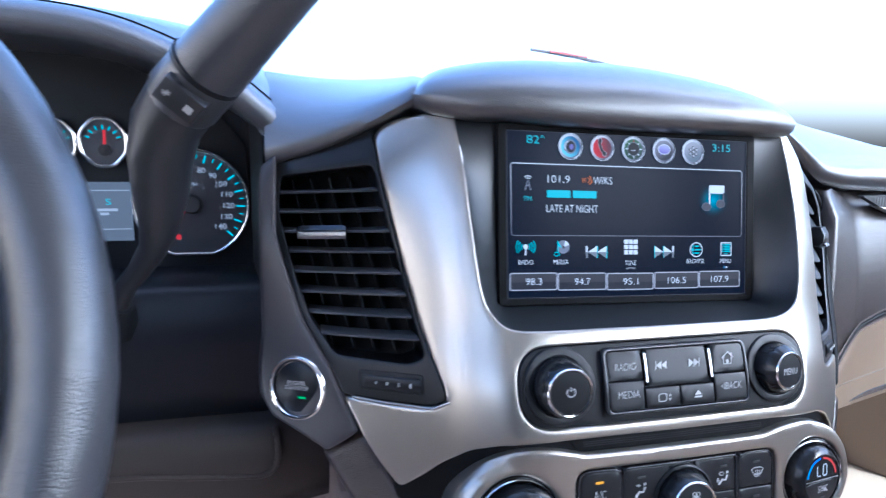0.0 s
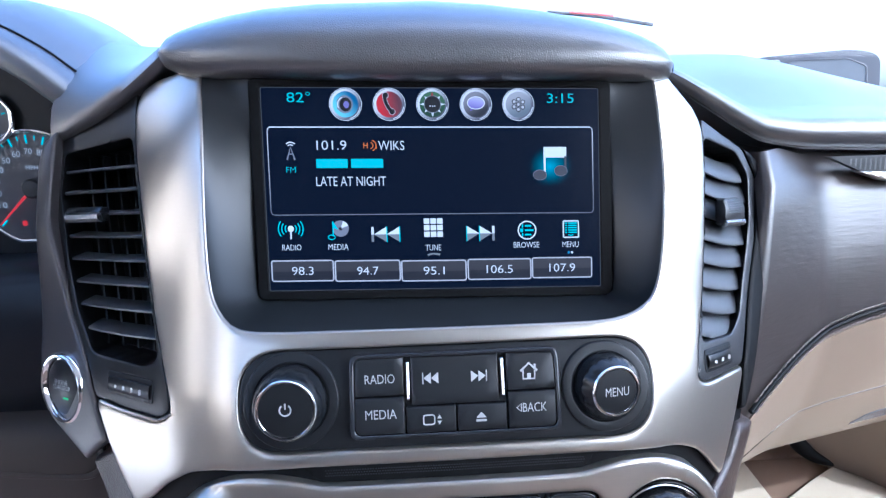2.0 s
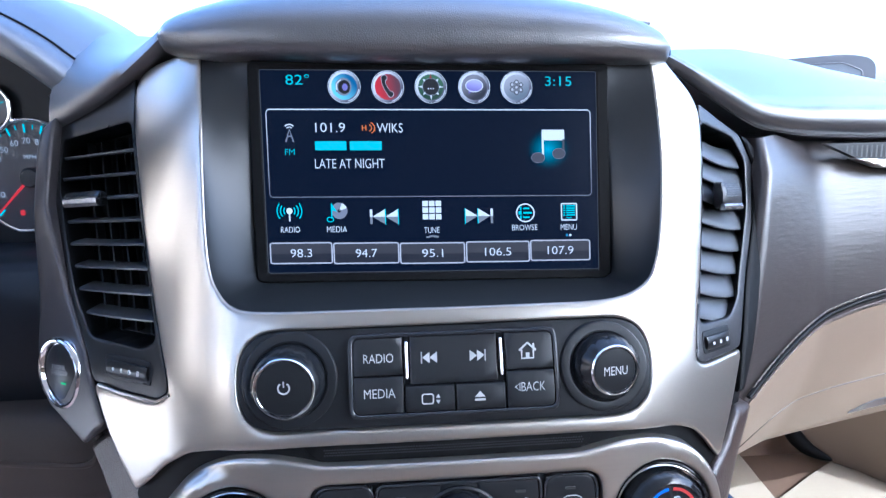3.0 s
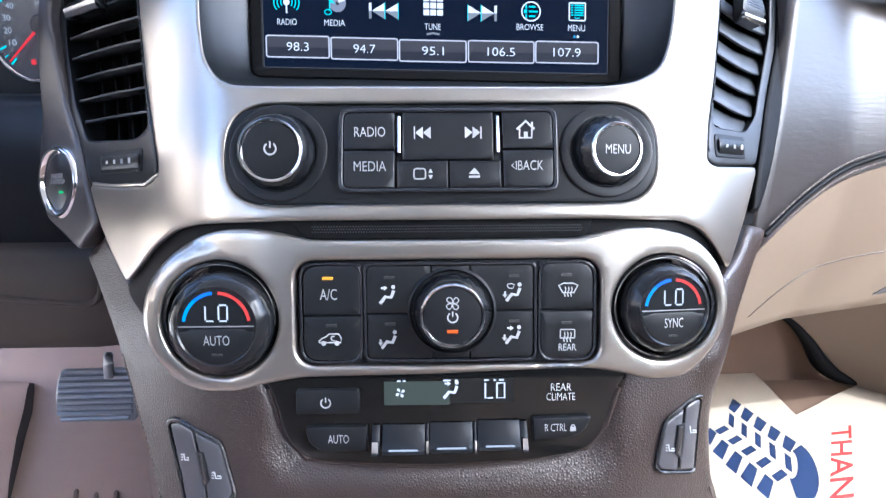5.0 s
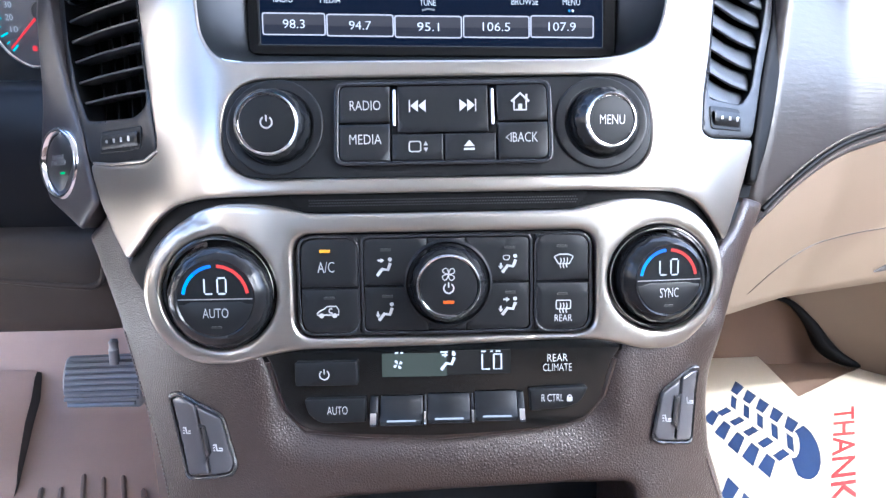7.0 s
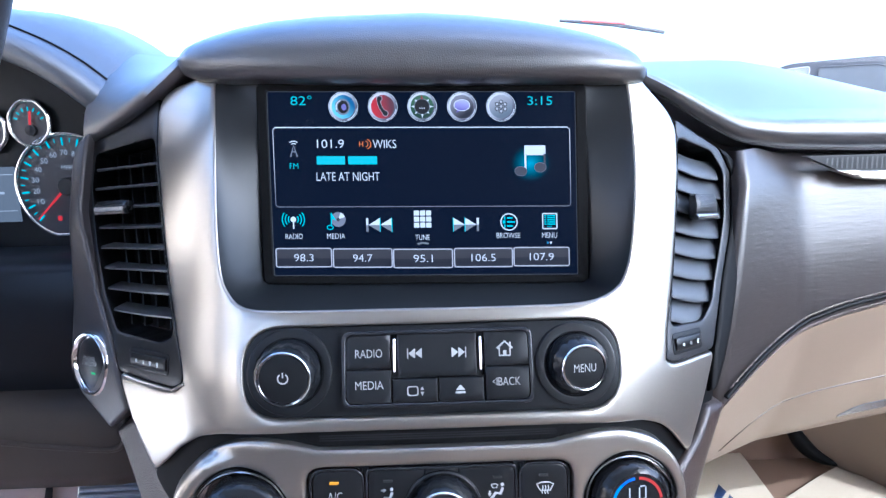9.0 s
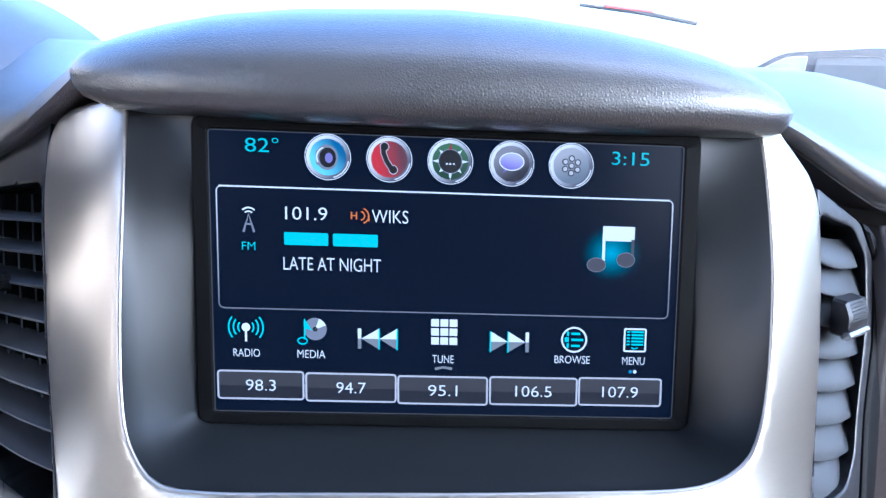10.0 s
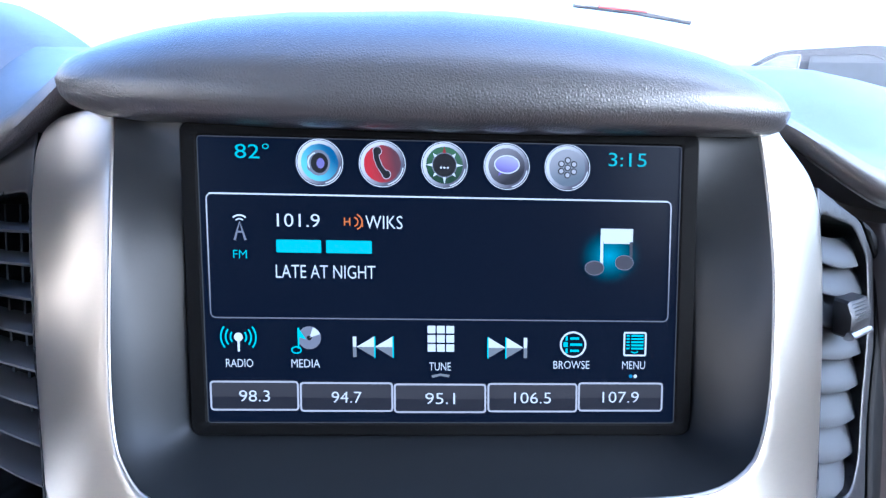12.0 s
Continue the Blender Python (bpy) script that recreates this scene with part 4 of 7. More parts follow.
def skip(u, s, name):
    """A skip mark: a bar and two triangles, light above and grey below."""
    v = -0.0238
    up, lowr, edge = bmesh.new(), bmesh.new(), bmesh.new()
    poly([(u - s * 0.0073, v + 0.0038), (u - s * 0.0060, v + 0.0038), (u - s * 0.0060, v), (u - s * 0.0073, v)], Z1, up)
    poly([(u - s * 0.0073, v), (u - s * 0.0060, v), (u - s * 0.0060, v - 0.0038), (u - s * 0.0073, v - 0.0038)], Z1, lowr)
    for k in (0, 1):
        tip, back = u - s * (0.0060 - 0.0066 * k), u - s * (-0.0006 - 0.0066 * k)
        poly([(tip, v), (back, v + 0.0040), (back, v)], Z1, up)
        poly([(tip, v), (back, v), (back, v - 0.0040)], Z1, lowr)
        stroke([(back, v + 0.0040), (back, v - 0.0040)], 0.0005, Z2, edge)
    o = ui(name, up, WHITEPX)
    ui("shade_half", lowr, GREYPX, o)
    ui("lit_edge", edge, TEALPX, o)


skip(-0.0272, 1, "previous_icon")
skip(0.0217, -1, "next_icon")
keys = bmesh.new()
for i in range(3):
    for j in range(3):
        poly(box_loop(-0.0075 + 0.0034 * i, -0.0046 + 0.0034 * i, -0.0254 + 0.0034 * j, -0.0226 + 0.0034 * j, 0.0002, 2), Z1, keys)
ui("tune_keys", keys, WHITEPX)
ui("tune_swoosh", poly([(-0.0062, -0.0342), (-0.003, -0.0335), (0.0006, -0.0340), (0.0002, -0.0350), (-0.003, -0.0344), (-0.0058, -0.0352)], Z1), GREYPX)
bm = stroke(circle(0.0460, -0.0224, 0.0046, 28), 0.0007, Z1, closed=True)
ui("browse_ring", bm, WHITEPX)
bm = bmesh.new()
for k in (-1, 0, 1):
    stroke([(0.0449, -0.0224 + 0.0023 * k), (0.0494 - 0.0012 * abs(k), -0.0224 + 0.0023 * k)], 0.0009, Z1, bm)
    poly(box_loop(0.0424 + 0.0008 * abs(k), 0.0440, -0.0233 + 0.0023 * k, -0.0215 + 0.0023 * k, 0.0002, 2), Z1, bm)
ui("browse_lines", bm, TEALPX)
ui("menu_card", stroke(box_loop(0.0651, 0.0731, -0.0263, -0.0178, 0.0006), 0.0007, Z1, closed=True), WHITEPX)
bm = bmesh.new()
for k in range(5):
    stroke([(0.0659, -0.0189 - 0.0012 * k), (0.0671, -0.0189 - 0.0012 * k)], 0.0006, Z1, bm)
    stroke([(0.0677, -0.0189 - 0.0012 * k), (0.0723, -0.0189 - 0.0012 * k)], 0.0007, Z1, bm)
stroke([(0.0677, -0.0249), (0.0690, -0.0254), (0.0703, -0.0249)], 0.0005, Z1, bm)
ui("menu_lines", bm, TEALPX)
for name, u, wd in (("RADIO", -0.0750, 0.0096), ("MEDIA", -0.0515, 0.0102), ("TUNE", -0.0030, 0.0080), ("BROWSE", 0.0455, 0.0134), ("MENU", 0.0688, 0.0086)):
    ui("icon_name", letters(name, u, -0.0300 if name not in ("TUNE",) else -0.0309, wd, 0.0030, Z1), WHITEPX)
ui("page_dot", poly(circle(0.0678, -0.0342, 0.0007, 10), Z1), BLUEPX)
ui("page_dot", poly(circle(0.0695, -0.0342, 0.0007, 10), Z1), WHITEPX)
for text, u0, u1 in (("98.3", -0.0855, -0.0545), ("94.7", -0.0535, -0.0205), ("95.1", -0.0196, 0.0136), ("106.5", 0.0147, 0.0475), ("107.9", 0.0484, 0.0797)):
    dv = -0.0008 * (1 - abs(u0 + u1) / 0.14)
    key = ui("preset_key", poly(box_loop(u0, u1, -0.0472 + dv, -0.0368 + dv, 0.0012), Z0), NAVYPX)
    ui("key_top", poly(box_loop(u0 + 0.0003, u1 - 0.0003, -0.0424 + dv, -0.0371 + dv, 0.0008), Z1), NAVYTOP, key)
    ui("key_frame", stroke(box_loop(u0, u1, -0.0472 + dv, -0.0368 + dv, 0.0012), 0.0007, Z2, closed=True), FRAMEPX, key)
    ui("number", letters(text, (u0 + u1) / 2, -0.0420 + dv, 0.0028 * len(text) - 0.0003, 0.0042, Z3), WHITEPX, key)

# ---- radio key panel ----
radio = thing("radio_control_panel", (0, -0.122, 0.035), "black radio key panel with two round knobs", "control panel")


def rad_h(d):
    return lambda u, v: np.interp(v, *RISE) - 0.0003 * (np.abs(u) / 0.09) ** 2 + d


part("base_plate", sheet([box_loop(-0.0949, 0.0959, -0.1219, -0.0776, 0.0221, 8)], rad_h(-0.0022), 0.006, 0.01, 0.0008), BLACK, radio)
part("key_frame", sheet([box_loop(-0.0448, 0.0513, -0.1170, -0.0799, 0.0045), box_loop(-0.0427, 0.0494, -0.1152, -0.0816, 0.0035)], rad_h(0.0016), 0.0012, 0.004, 0.0006), KEYEDGE, radio)


def key(name, parent, u0, u1, v0, v1, h, r=0.0012, mat=KEYBLACK, rnd=0.0007, label=""):
    loop = rounded([(u0, v0), (u1, v0), (u1, v1), (u0, v1)], r if isinstance(r, (list, tuple)) else [r] * 4, 5)
    return part(name, sheet([loop], h, 0.006, 0.004, rnd), mat, parent, label)


G = 0.0004
top = rad_h(0.0012)
k1 = key("key", radio, -0.0425, -0.0198 - G, -0.0985 + G, -0.0818, top, [0.0003, 0.0003, 0.0003, 0.0035])
part("lettering", letters("RADIO", -0.0310, -0.0905, 0.0135, 0.0042, 0.0412), PRINT, k1)
k2 = key("key", radio, -0.0425, -0.0198 - G, -0.1150, -0.0985 - G, top, [0.0035, 0.0003, 0.0003, 0.0003])
part("lettering", letters("MEDIA", -0.0308, -0.1056, 0.0140, 0.0042, 0.0448), PRINT, k2)
k3 = key("key", radio, -0.0168, 0.0231, -0.1031 + G, -0.0818, top, 0.0004)
bm = poly([(-0.0118, -0.0883), (-0.0112, -0.0883), (-0.0112, -0.0937), (-0.0118, -0.0937)], 0.0413)
poly([(-0.0112, -0.0910), (-0.0078, -0.0884), (-0.0078, -0.0936)], 0.0413, bm)
poly([(-0.0078, -0.0910), (-0.0044, -0.0884), (-0.0044, -0.0936)], 0.0413, bm)
for x0, x1 in ((0.0105, 0.0139), (0.0139, 0.0173)):
    poly([(x1, -0.0910), (x0, -0.0884), (x0, -0.0936)], 0.0413, bm)
poly([(0.0173, -0.0884), (0.0179, -0.0884), (0.0179, -0.0937), (0.0173, -0.0937)], 0.0413, bm)
part("skip_marks", bm, PRINT, k3)
k4 = key("key", radio, -0.0193, 0.0034 - G, -0.1150, -0.1031 - G, top, 0.0004)
bm = stroke(box_loop(-0.0118, -0.0068, -0.1112, -0.1068, 0.0012), 0.0006, 0.0451, closed=True)
poly([(-0.0056, -0.1086), (-0.0036, -0.1086), (-0.0046, -0.1068)], 0.0451, bm)
poly([(-0.0056, -0.1096), (-0.0046, -0.1114), (-0.0036, -0.1096)], 0.0451, bm)
part("screen_mark", bm, PRINT, k4)
k5 = key("key", radio, 0.0034 + G, 0.0262, -0.1150, -0.1031 - G, top, 0.0004)
bm = poly([(0.0120, -0.1092), (0.0168, -0.1092), (0.0144, -0.1065)], 0.0451)
poly([(0.0120, -0.1099), (0.0120, -0.1109), (0.0168, -0.1109), (0.0168, -0.1099)], 0.0451, bm)
part("eject_mark", bm, PRINT, k5)
k6 = key("key", radio, 0.0268 + G, 0.0492, -0.0985 + G, -0.0818, top, [0.0003, 0.0003, 0.0035, 0.0003])
bm = stroke([(0.0333, -0.0898), (0.0372, -0.0862), (0.0411, -0.0898)], 0.0010, 0.0413)
stroke([(0.0345, -0.0895), (0.0345, -0.0934), (0.0399, -0.0934), (0.0399, -0.0895)], 0.0008, 0.0413, bm)
poly([(0.0395, -0.0866), (0.0395, -0.0884), (0.0404, -0.0890), (0.0404, -0.0866)], 0.0413, bm)
poly([(0.0364, -0.0934), (0.0364, -0.0908), (0.0381, -0.0908), (0.0381, -0.0934)], 0.0413, bm)
part("house_mark", bm, PRINT, k6)
k7 = key("key", radio, 0.0268 + G, 0.0492, -0.1150, -0.0985 - G, top, [0.0003, 0.0035, 0.0003, 0.0003])
bm = letters("BACK", 0.0389, -0.1056, 0.0110, 0.0042, 0.0448)
stroke([(0.0327, -0.1038), (0.0306, -0.1056), (0.0327, -0.1074)], 0.0006, 0.0448, bm, closed=True)
part("lettering", bm, PRINT, k7)
for u in (-0.0183, 0.0249):
    part("chrome_bar", sheet([box_loop(u - 0.0007, u + 0.0007, -0.1000, -0.0835, 0.0005)], rad_h(0.0024), 0.004, 0.004, 0.0005), CHROME, radio, "bright chrome divider bar")


def leaning(u, v, w, degrees):
    """The panel's space, turned about an upright line through a point."""
    at = Matrix.Translation((u, v, w))
    return PANEL @ at @ Euler((0, radians(degrees), 0)).to_matrix().to_4x4() @ at.inverted()


def knob(parent, u, v, base, top_w, r0, r1, r2, marks, space=PANEL, seat=rad_h(-0.0006)):
    """A round knob: dished seat, fluted grip, chrome ring and printed cap."""
    kn = part("seat_ring", sheet([circle(u, v, r0, 56), circle(u, v, r1 + 0.0005, 56)], seat, 0.0016, 0.004, 0.0007), KEYBLACK, parent)
    part("grip", lathe([(r1, base - 0.007), (r1, base + (top_w - base) * 0.27), (r1 - 0.0004, base + (top_w - base) * 0.5), (r2 + 0.0026, top_w - 0.0022), (r2 + 0.0016, top_w - 0.0006)], (u, v), 120, flutes=15, flute_depth=0.0005, flute_rows=(1, 2)), GRIP, kn, "", space)
    part("chrome_ring", lathe([(r2 + 0.0016, top_w - 0.0014), (r2 + 0.0014, top_w - 0.0004), (r2 + 0.0009, top_w + 0.0002), (r2 + 0.0003, top_w + 0.0001), (r2 + 0.0001, top_w - 0.0006)], (u, v), 64), CHROME, kn, "chrome ring", space)
    cap = part("cap", lathe([(r2, top_w - 0.0008), (r2 - 0.0004, top_w - 0.0004), (r2 * 0.6, top_w), (0.00001, top_w + 0.0001)], (u, v), 48), BLACK, kn, "", space)
    part("mark", marks, PRINT, cap, "", space)
    return kn


def power_mark(u, v, r, w, lw=0.0007):
    bm = stroke(arc(u, v, r, 125, 415, 24), lw, w)
    stroke([(u, v + r * 1.25), (u, v + r * 0.15)], lw, w, bm)
    return bm


knob(radio, -0.0712, -0.0990, 0.0405, 0.0535, 0.0215, 0.0162, 0.0120, power_mark(-0.0712, -0.0986, 0.0024, 0.0538))
knob(radio, 0.0733, -0.0992, 0.0405, 0.0490, 0.0205, 0.0152, 0.0103, letters("MENU", 0.0733, -0.0992, 0.0115, 0.0040, 0.0493), leaning(0.0733, -0.0992, 0.0350, 10))

# disc slot under the radio
slot = thing("disc_slot", (0, -0.134, 0.035), "black mesh-lined disc slot under the radio", "disc slot")
part("slot_body", sheet([rounded([(-0.067, -0.1285), (0.068, -0.1285), (0.0655, -0.134), (0.062, -0.1372), (-0.059, -0.1372), (-0.0635, -0.134)], 0.002, 3)], lambda u, v: face(u, v) - 0.0036, 0.006, 0.006, 0.0006), DEEP, slot)
bm = bmesh.new()
for i in range(100):
    for j in range(3):
        u = -0.057 + 0.0012 * i + (0.0006 if j % 2 else 0)
        poly(circle(u, -0.1318 - 0.0012 * j, 0.00038, 6), float(face(u, -0.1318 - 0.0012 * j)) - 0.0033, bm)
part("mesh_lining", bm, DARKGREY, slot)
for u in (-0.0600, 0.0612):
    part("stop", block(u - 0.0012, u + 0.0012, -0.1335, -0.1295, 0.0365, 0.0395, 0.0004), BLACK, slot)

# ---- climate panel ----
climate = thing("climate_control_panel", (0, -0.205, 0.035), "silver-framed climate panel with two temperature dials", "control panel")
RING = wander([(-0.1368, -0.1690), (-0.1361, -0.1790), (-0.1320, -0.1900), (-0.1243, -0.1985), (-0.1115, -0.2042), (-0.0942, -0.2049), (-0.0790, -0.2012), (-0.0650, -0.1988), (-0.0532, -0.1981), (0, -0.1972), (0.0569, -0.1956), (0.0771, -0.1976), (0.0930, -0.2012),
               (0.1050, -0.2012), (0.1138, -0.1970), (0.1237, -0.1850), (0.1285, -0.1701), (0.1258, -0.1545), (0.1185, -0.1432), (0.1090, -0.1370), (0.0960, -0.1336), (0.0830, -0.1332), (0.0730, -0.1345), (0.0640, -0.1364), (0.0540, -0.1376),
               (0, -0.1378), (-0.0520, -0.1376), (-0.0620, -0.1364), (-0.0710, -0.1343), (-0.0820, -0.1327), (-0.0970, -0.1330), (-0.1100, -0.1368), (-0.1215, -0.1440), (-0.1319, -0.1555)][::-1], 4)
DL, DR = (-0.0983, -0.1722), (0.0993, -0.1688)
CPAN = box_loop(-0.0645, 0.0700, -0.1932, -0.1463, 0.0095, 7)


def ring_h(u, v):
    """The bezel swells round the two dials."""
    w = face(u, v) + 0.0015
    for c in (DL, DR):
        d = np.hypot(np.asarray(u) - c[0], np.asarray(v) - c[1])
        w = np.maximum(w, 0.0425 - 0.10 * np.maximum(d - 0.029, 0) - 3.0 * np.maximum(d - 0.0335, 0) ** 1.0 * 0.6)
    return w


part("bezel", sheet([RING, circle(*DL, 0.0263, 56), circle(*DR, 0.0242, 56), CPAN], ring_h, 0.003, 0.012, 0.0018), SILVER, climate, sharp=50)
seam = wander([(-0.1590, -0.1640), (-0.1440, -0.1490), (-0.1300, -0.1375), (-0.1080, -0.1300), (-0.0665, -0.1285), (0, -0.1284), (0.0675, -0.1285), (0.1083, -0.1298), (0.1262, -0.1396), (0.1390, -0.1580), (0.134, -0.175), (0.126, -0.190), (0.1, -0.203), (0, -0.199), (-0.1, -0.2065), (-0.133, -0.197), (-0.145, -0.18)][::-1], 5)
part("seam_backing", sheet([seam], lambda u, v: face(u, v) - 0.0045, 0.006, 0.01, 0.001), DEEP, climate)
part("key_bed", sheet([box_loop(-0.0640, 0.0695, -0.1927, -0.1468, 0.009)], lambda u, v: face(u, v) - 0.003, 0.006, 0.006, 0.0004), BLACK, climate)
CH = lambda u, v: face(u, v) + 0.0004
ckeys = {}
for name, u0, u1, v0, v1, r in (("ac", -0.0610, -0.0360, -0.1702, -0.1487, [0.0006, 0.0006, 0.0006, 0.007]), ("recirculate", -0.0610, -0.0356, -0.1908, -0.1712, [0.007, 0.0006, 0.0006, 0.0006]),
                                ("windscreen", 0.0436, 0.0668, -0.1688, -0.1482, [0.0006, 0.0006, 0.007, 0.0006]), ("rear", 0.0436, 0.0668, -0.1912, -0.1698, [0.0006, 0.007, 0.0006, 0.0006])):
    ckeys[name] = key("key", climate, u0, u1, v0, v1, CH, r)
part("mode_frame", sheet([box_loop(-0.0345, 0.0418, -0.1918, -0.1474, 0.004), box_loop(-0.0332, 0.0405, -0.1905, -0.1487, 0.003)], lambda u, v: face(u, v) + 0.0010, 0.0012, 0.005, 0.0005), KEYEDGE, climate)
for u0, u1 in ((-0.0626, -0.0349), (0.0424, 0.0681)):
    part("key_frame", sheet([box_loop(u0, u1, -0.1922, -0.1473, 0.0075), box_loop(u0 + 0.0011, u1 - 0.0011, -0.1911, -0.1484, 0.0066)], lambda u, v: face(u, v) + 0.0006, 0.0012, 0.004, 0.0004), KEYEDGE, climate)
FC = (0.0042, -0.1692)
for name, u0, u1, v0, v1, r in (("vent", -0.0330, -0.0050, -0.1698, -0.1489, [0.0004, 0.0004, 0.0004, 0.003]), ("floor", -0.0330, -0.0050, -0.1903, -0.1704, [0.003, 0.0004, 0.0004, 0.0004]),
                                ("defrost", 0.0124, 0.0403, -0.1688, -0.1489, [0.0004, 0.0004, 0.003, 0.0004]), ("bilevel", 0.0124, 0.0403, -0.1903, -0.1694, [0.0004, 0.003, 0.0004, 0.0004])):
    ckeys[name] = key("key", climate, u0, u1, v0, v1, CH, r)
key("bridge", climate, -0.0046, 0.0120, -0.1903, -0.1489, lambda u, v: face(u, v) - 0.0004, 0.0004)
part("knob_well", lathe([(0.0196, 0.038), (0.0196, 0.0462), (0.0186, 0.0468), (0.0178, 0.0452), (0.0178, 0.040)], FC, 56), BLACK, climate)
PW = 0.0458


def lamp(u, v, w, mat, parent, wd=0.0046, hg=0.0012):
    return part("lamp", sheet([box_loop(u - wd / 2, u + wd / 2, v - hg / 2, v + hg / 2, 0.0003, 2)], w + 0.0003, 0.01, 0.0006, 0), mat, parent)


part("lettering", letters("A/C", -0.0497, -0.1612, 0.0075, 0.0048, PW), PRINT, ckeys["ac"])
lamp(-0.0500, -0.1541, PW, AMBER, ckeys["ac"])


def car_mark(u, v, w):
    bm = stroke([(u - 0.0048, v - 0.0008), (u - 0.0036, v + 0.0004), (u - 0.0018, v + 0.0012), (u - 0.0004, v + 0.0024), (u + 0.0038, v + 0.0024), (u + 0.0048, v + 0.0008), (u + 0.0048, v - 0.0014), (u - 0.0048, v - 0.0014)], 0.0006, w, closed=True)
    for x in (-0.0028, 0.0030):
        poly(circle(u + x, v - 0.0017, 0.0011, 12), w + 0.0001, bm)
    stroke(arc(u + 0.0015, v + 0.0004, 0.0010, 60, 300, 8), 0.0006, w, bm)
    return bm


part("car_mark", car_mark(-0.0494, -0.1811, PW), PRINT, ckeys["recirculate"])
lamp(-0.0488, -0.1750, PW, UNLIT, ckeys["recirculate"])


def seat_mark(u, v, w, arrows, screen=False):
    """A seated figure sign drawn as a dot and a bent bar, with arrows."""
    bm = poly(circle(u + 0.0022, v + 0.0036, 0.0009, 12), w)
    stroke([(u - 0.0036, v - 0.0036), (u - 0.0012, v - 0.0006), (u + 0.0012, v - 0.0010), (u + 0.0024, v + 0.0020)], 0.0014, w, bm)
    for x, y, sx, sy in arrows:
        poly([(u + x + sx * 0.0011, v + y + sy * 0.0011), (u + x - sx * 0.0005 + sy * 0.0011, v + y - sy * 0.0005 - sx * 0.0011), (u + x - sx * 0.0005 - sy * 0.0011, v + y - sy * 0.0005 + sx * 0.0011)], w, bm)
        stroke([(u + x - sx * 0.0018, v + y - sy * 0.0018), (u + x - sx * 0.0004, v + y - sy * 0.0004)], 0.0008, w, bm)
    if screen:
        stroke(arc(u - 0.0017, v + 0.0012, 0.0028, 55, 125, 6) + [(u - 0.0026, v + 0.0020), (u - 0.0008, v + 0.0020)], 0.0004, w, bm, closed=True)
    return bm


part("seat_mark", seat_mark(-0.0236, -0.1618, PW, [(-0.0014, 0.0032, 1, 0)]), PRINT, ckeys["vent"])
lamp(-0.0232, -0.1540, PW, UNLIT, ckeys["vent"])
part("seat_mark", seat_mark(-0.0232, -0.1818, PW, [(-0.0040, -0.0014, 0, -1)]), PRINT, ckeys["floor"])
lamp(-0.0230, -0.1746, PW, UNLIT, ckeys["floor"])
part("seat_mark", seat_mark(0.0318, -0.1612, PW, [(-0.0042, -0.0012, 0, -1)], True), PRINT, ckeys["defrost"])
lamp(0.0317, -0.1537, PW, UNLIT, ckeys["defrost"])
part("seat_mark", seat_mark(0.0316, -0.1802, PW, [(-0.0012, 0.0033, 1, 0), (-0.0042, -0.0014, 0, -1)]), PRINT, ckeys["bilevel"])
lamp(0.0318, -0.1738, PW, UNLIT, ckeys["bilevel"])


def screen_mark(u, v, w, square):
    if square:
        bm = stroke(box_loop(u - 0.0032, u + 0.0032, v - 0.0016, v + 0.0022, 0.0006), 0.0005, w, closed=True)
    else:
        bm = stroke([(u - 0.0042, v + 0.0016), (u - 0.002, v + 0.0026), (u + 0.002, v + 0.0026), (u + 0.0042, v + 0.0016), (u + 0.0024, v - 0.0016), (u - 0.0024, v - 0.0016)], 0.0006, w, closed=True)
    for k in (-1, 0, 1):
        x = u + 0.0014 * k
        stroke([(x + 0.0003 * math.sin(t * 1.6), v + 0.0010 - 0.0011 * t) for t in range(5)], 0.0005, w, bm)
    return bm


part("windscreen_mark", screen_mark(0.0555, -0.1598, PW, False), PRINT, ckeys["windscreen"])
lamp(0.0548, -0.1535, PW, UNLIT, ckeys["windscreen"])
bm = screen_mark(0.0553, -0.1800, PW, True)
part("rear_mark", letters("REAR", 0.0553, -0.1857, 0.0078, 0.0030, PW, bm), PRINT, ckeys["rear"])
lamp(0.0550, -0.1748, PW, UNLIT, ckeys["rear"])

# fan knob
marks = power_mark(FC[0], FC[1] - 0.0006, 0.0021, 0.0573, 0.0006)
for k in range(4):
    a = math.pi / 4 + k * math.pi / 2
    petal = [(0.0003, 0.0), (0.0014, -0.0011), (0.0027, -0.0010), (0.0030, 0.0004), (0.0020, 0.0009)]
    stroke([(FC[0] + x * math.cos(a) - y * math.sin(a), FC[1] + 0.0054 + x * math.sin(a) + y * math.cos(a)) for x, y in wander(petal, 3)], 0.0004, 0.0573, marks, closed=True)
fan = knob(climate, *FC, 0.0440, 0.0570, 0.0176, 0.0168, 0.0124, marks, PANEL, lambda u, v: face(u, v) + 0.0006)
lamp(FC[0] - 0.0001, FC[1] - 0.0066, 0.0572, glow("fan_lamp", (1.0, 0.16, 0.01), 0.9), fan)


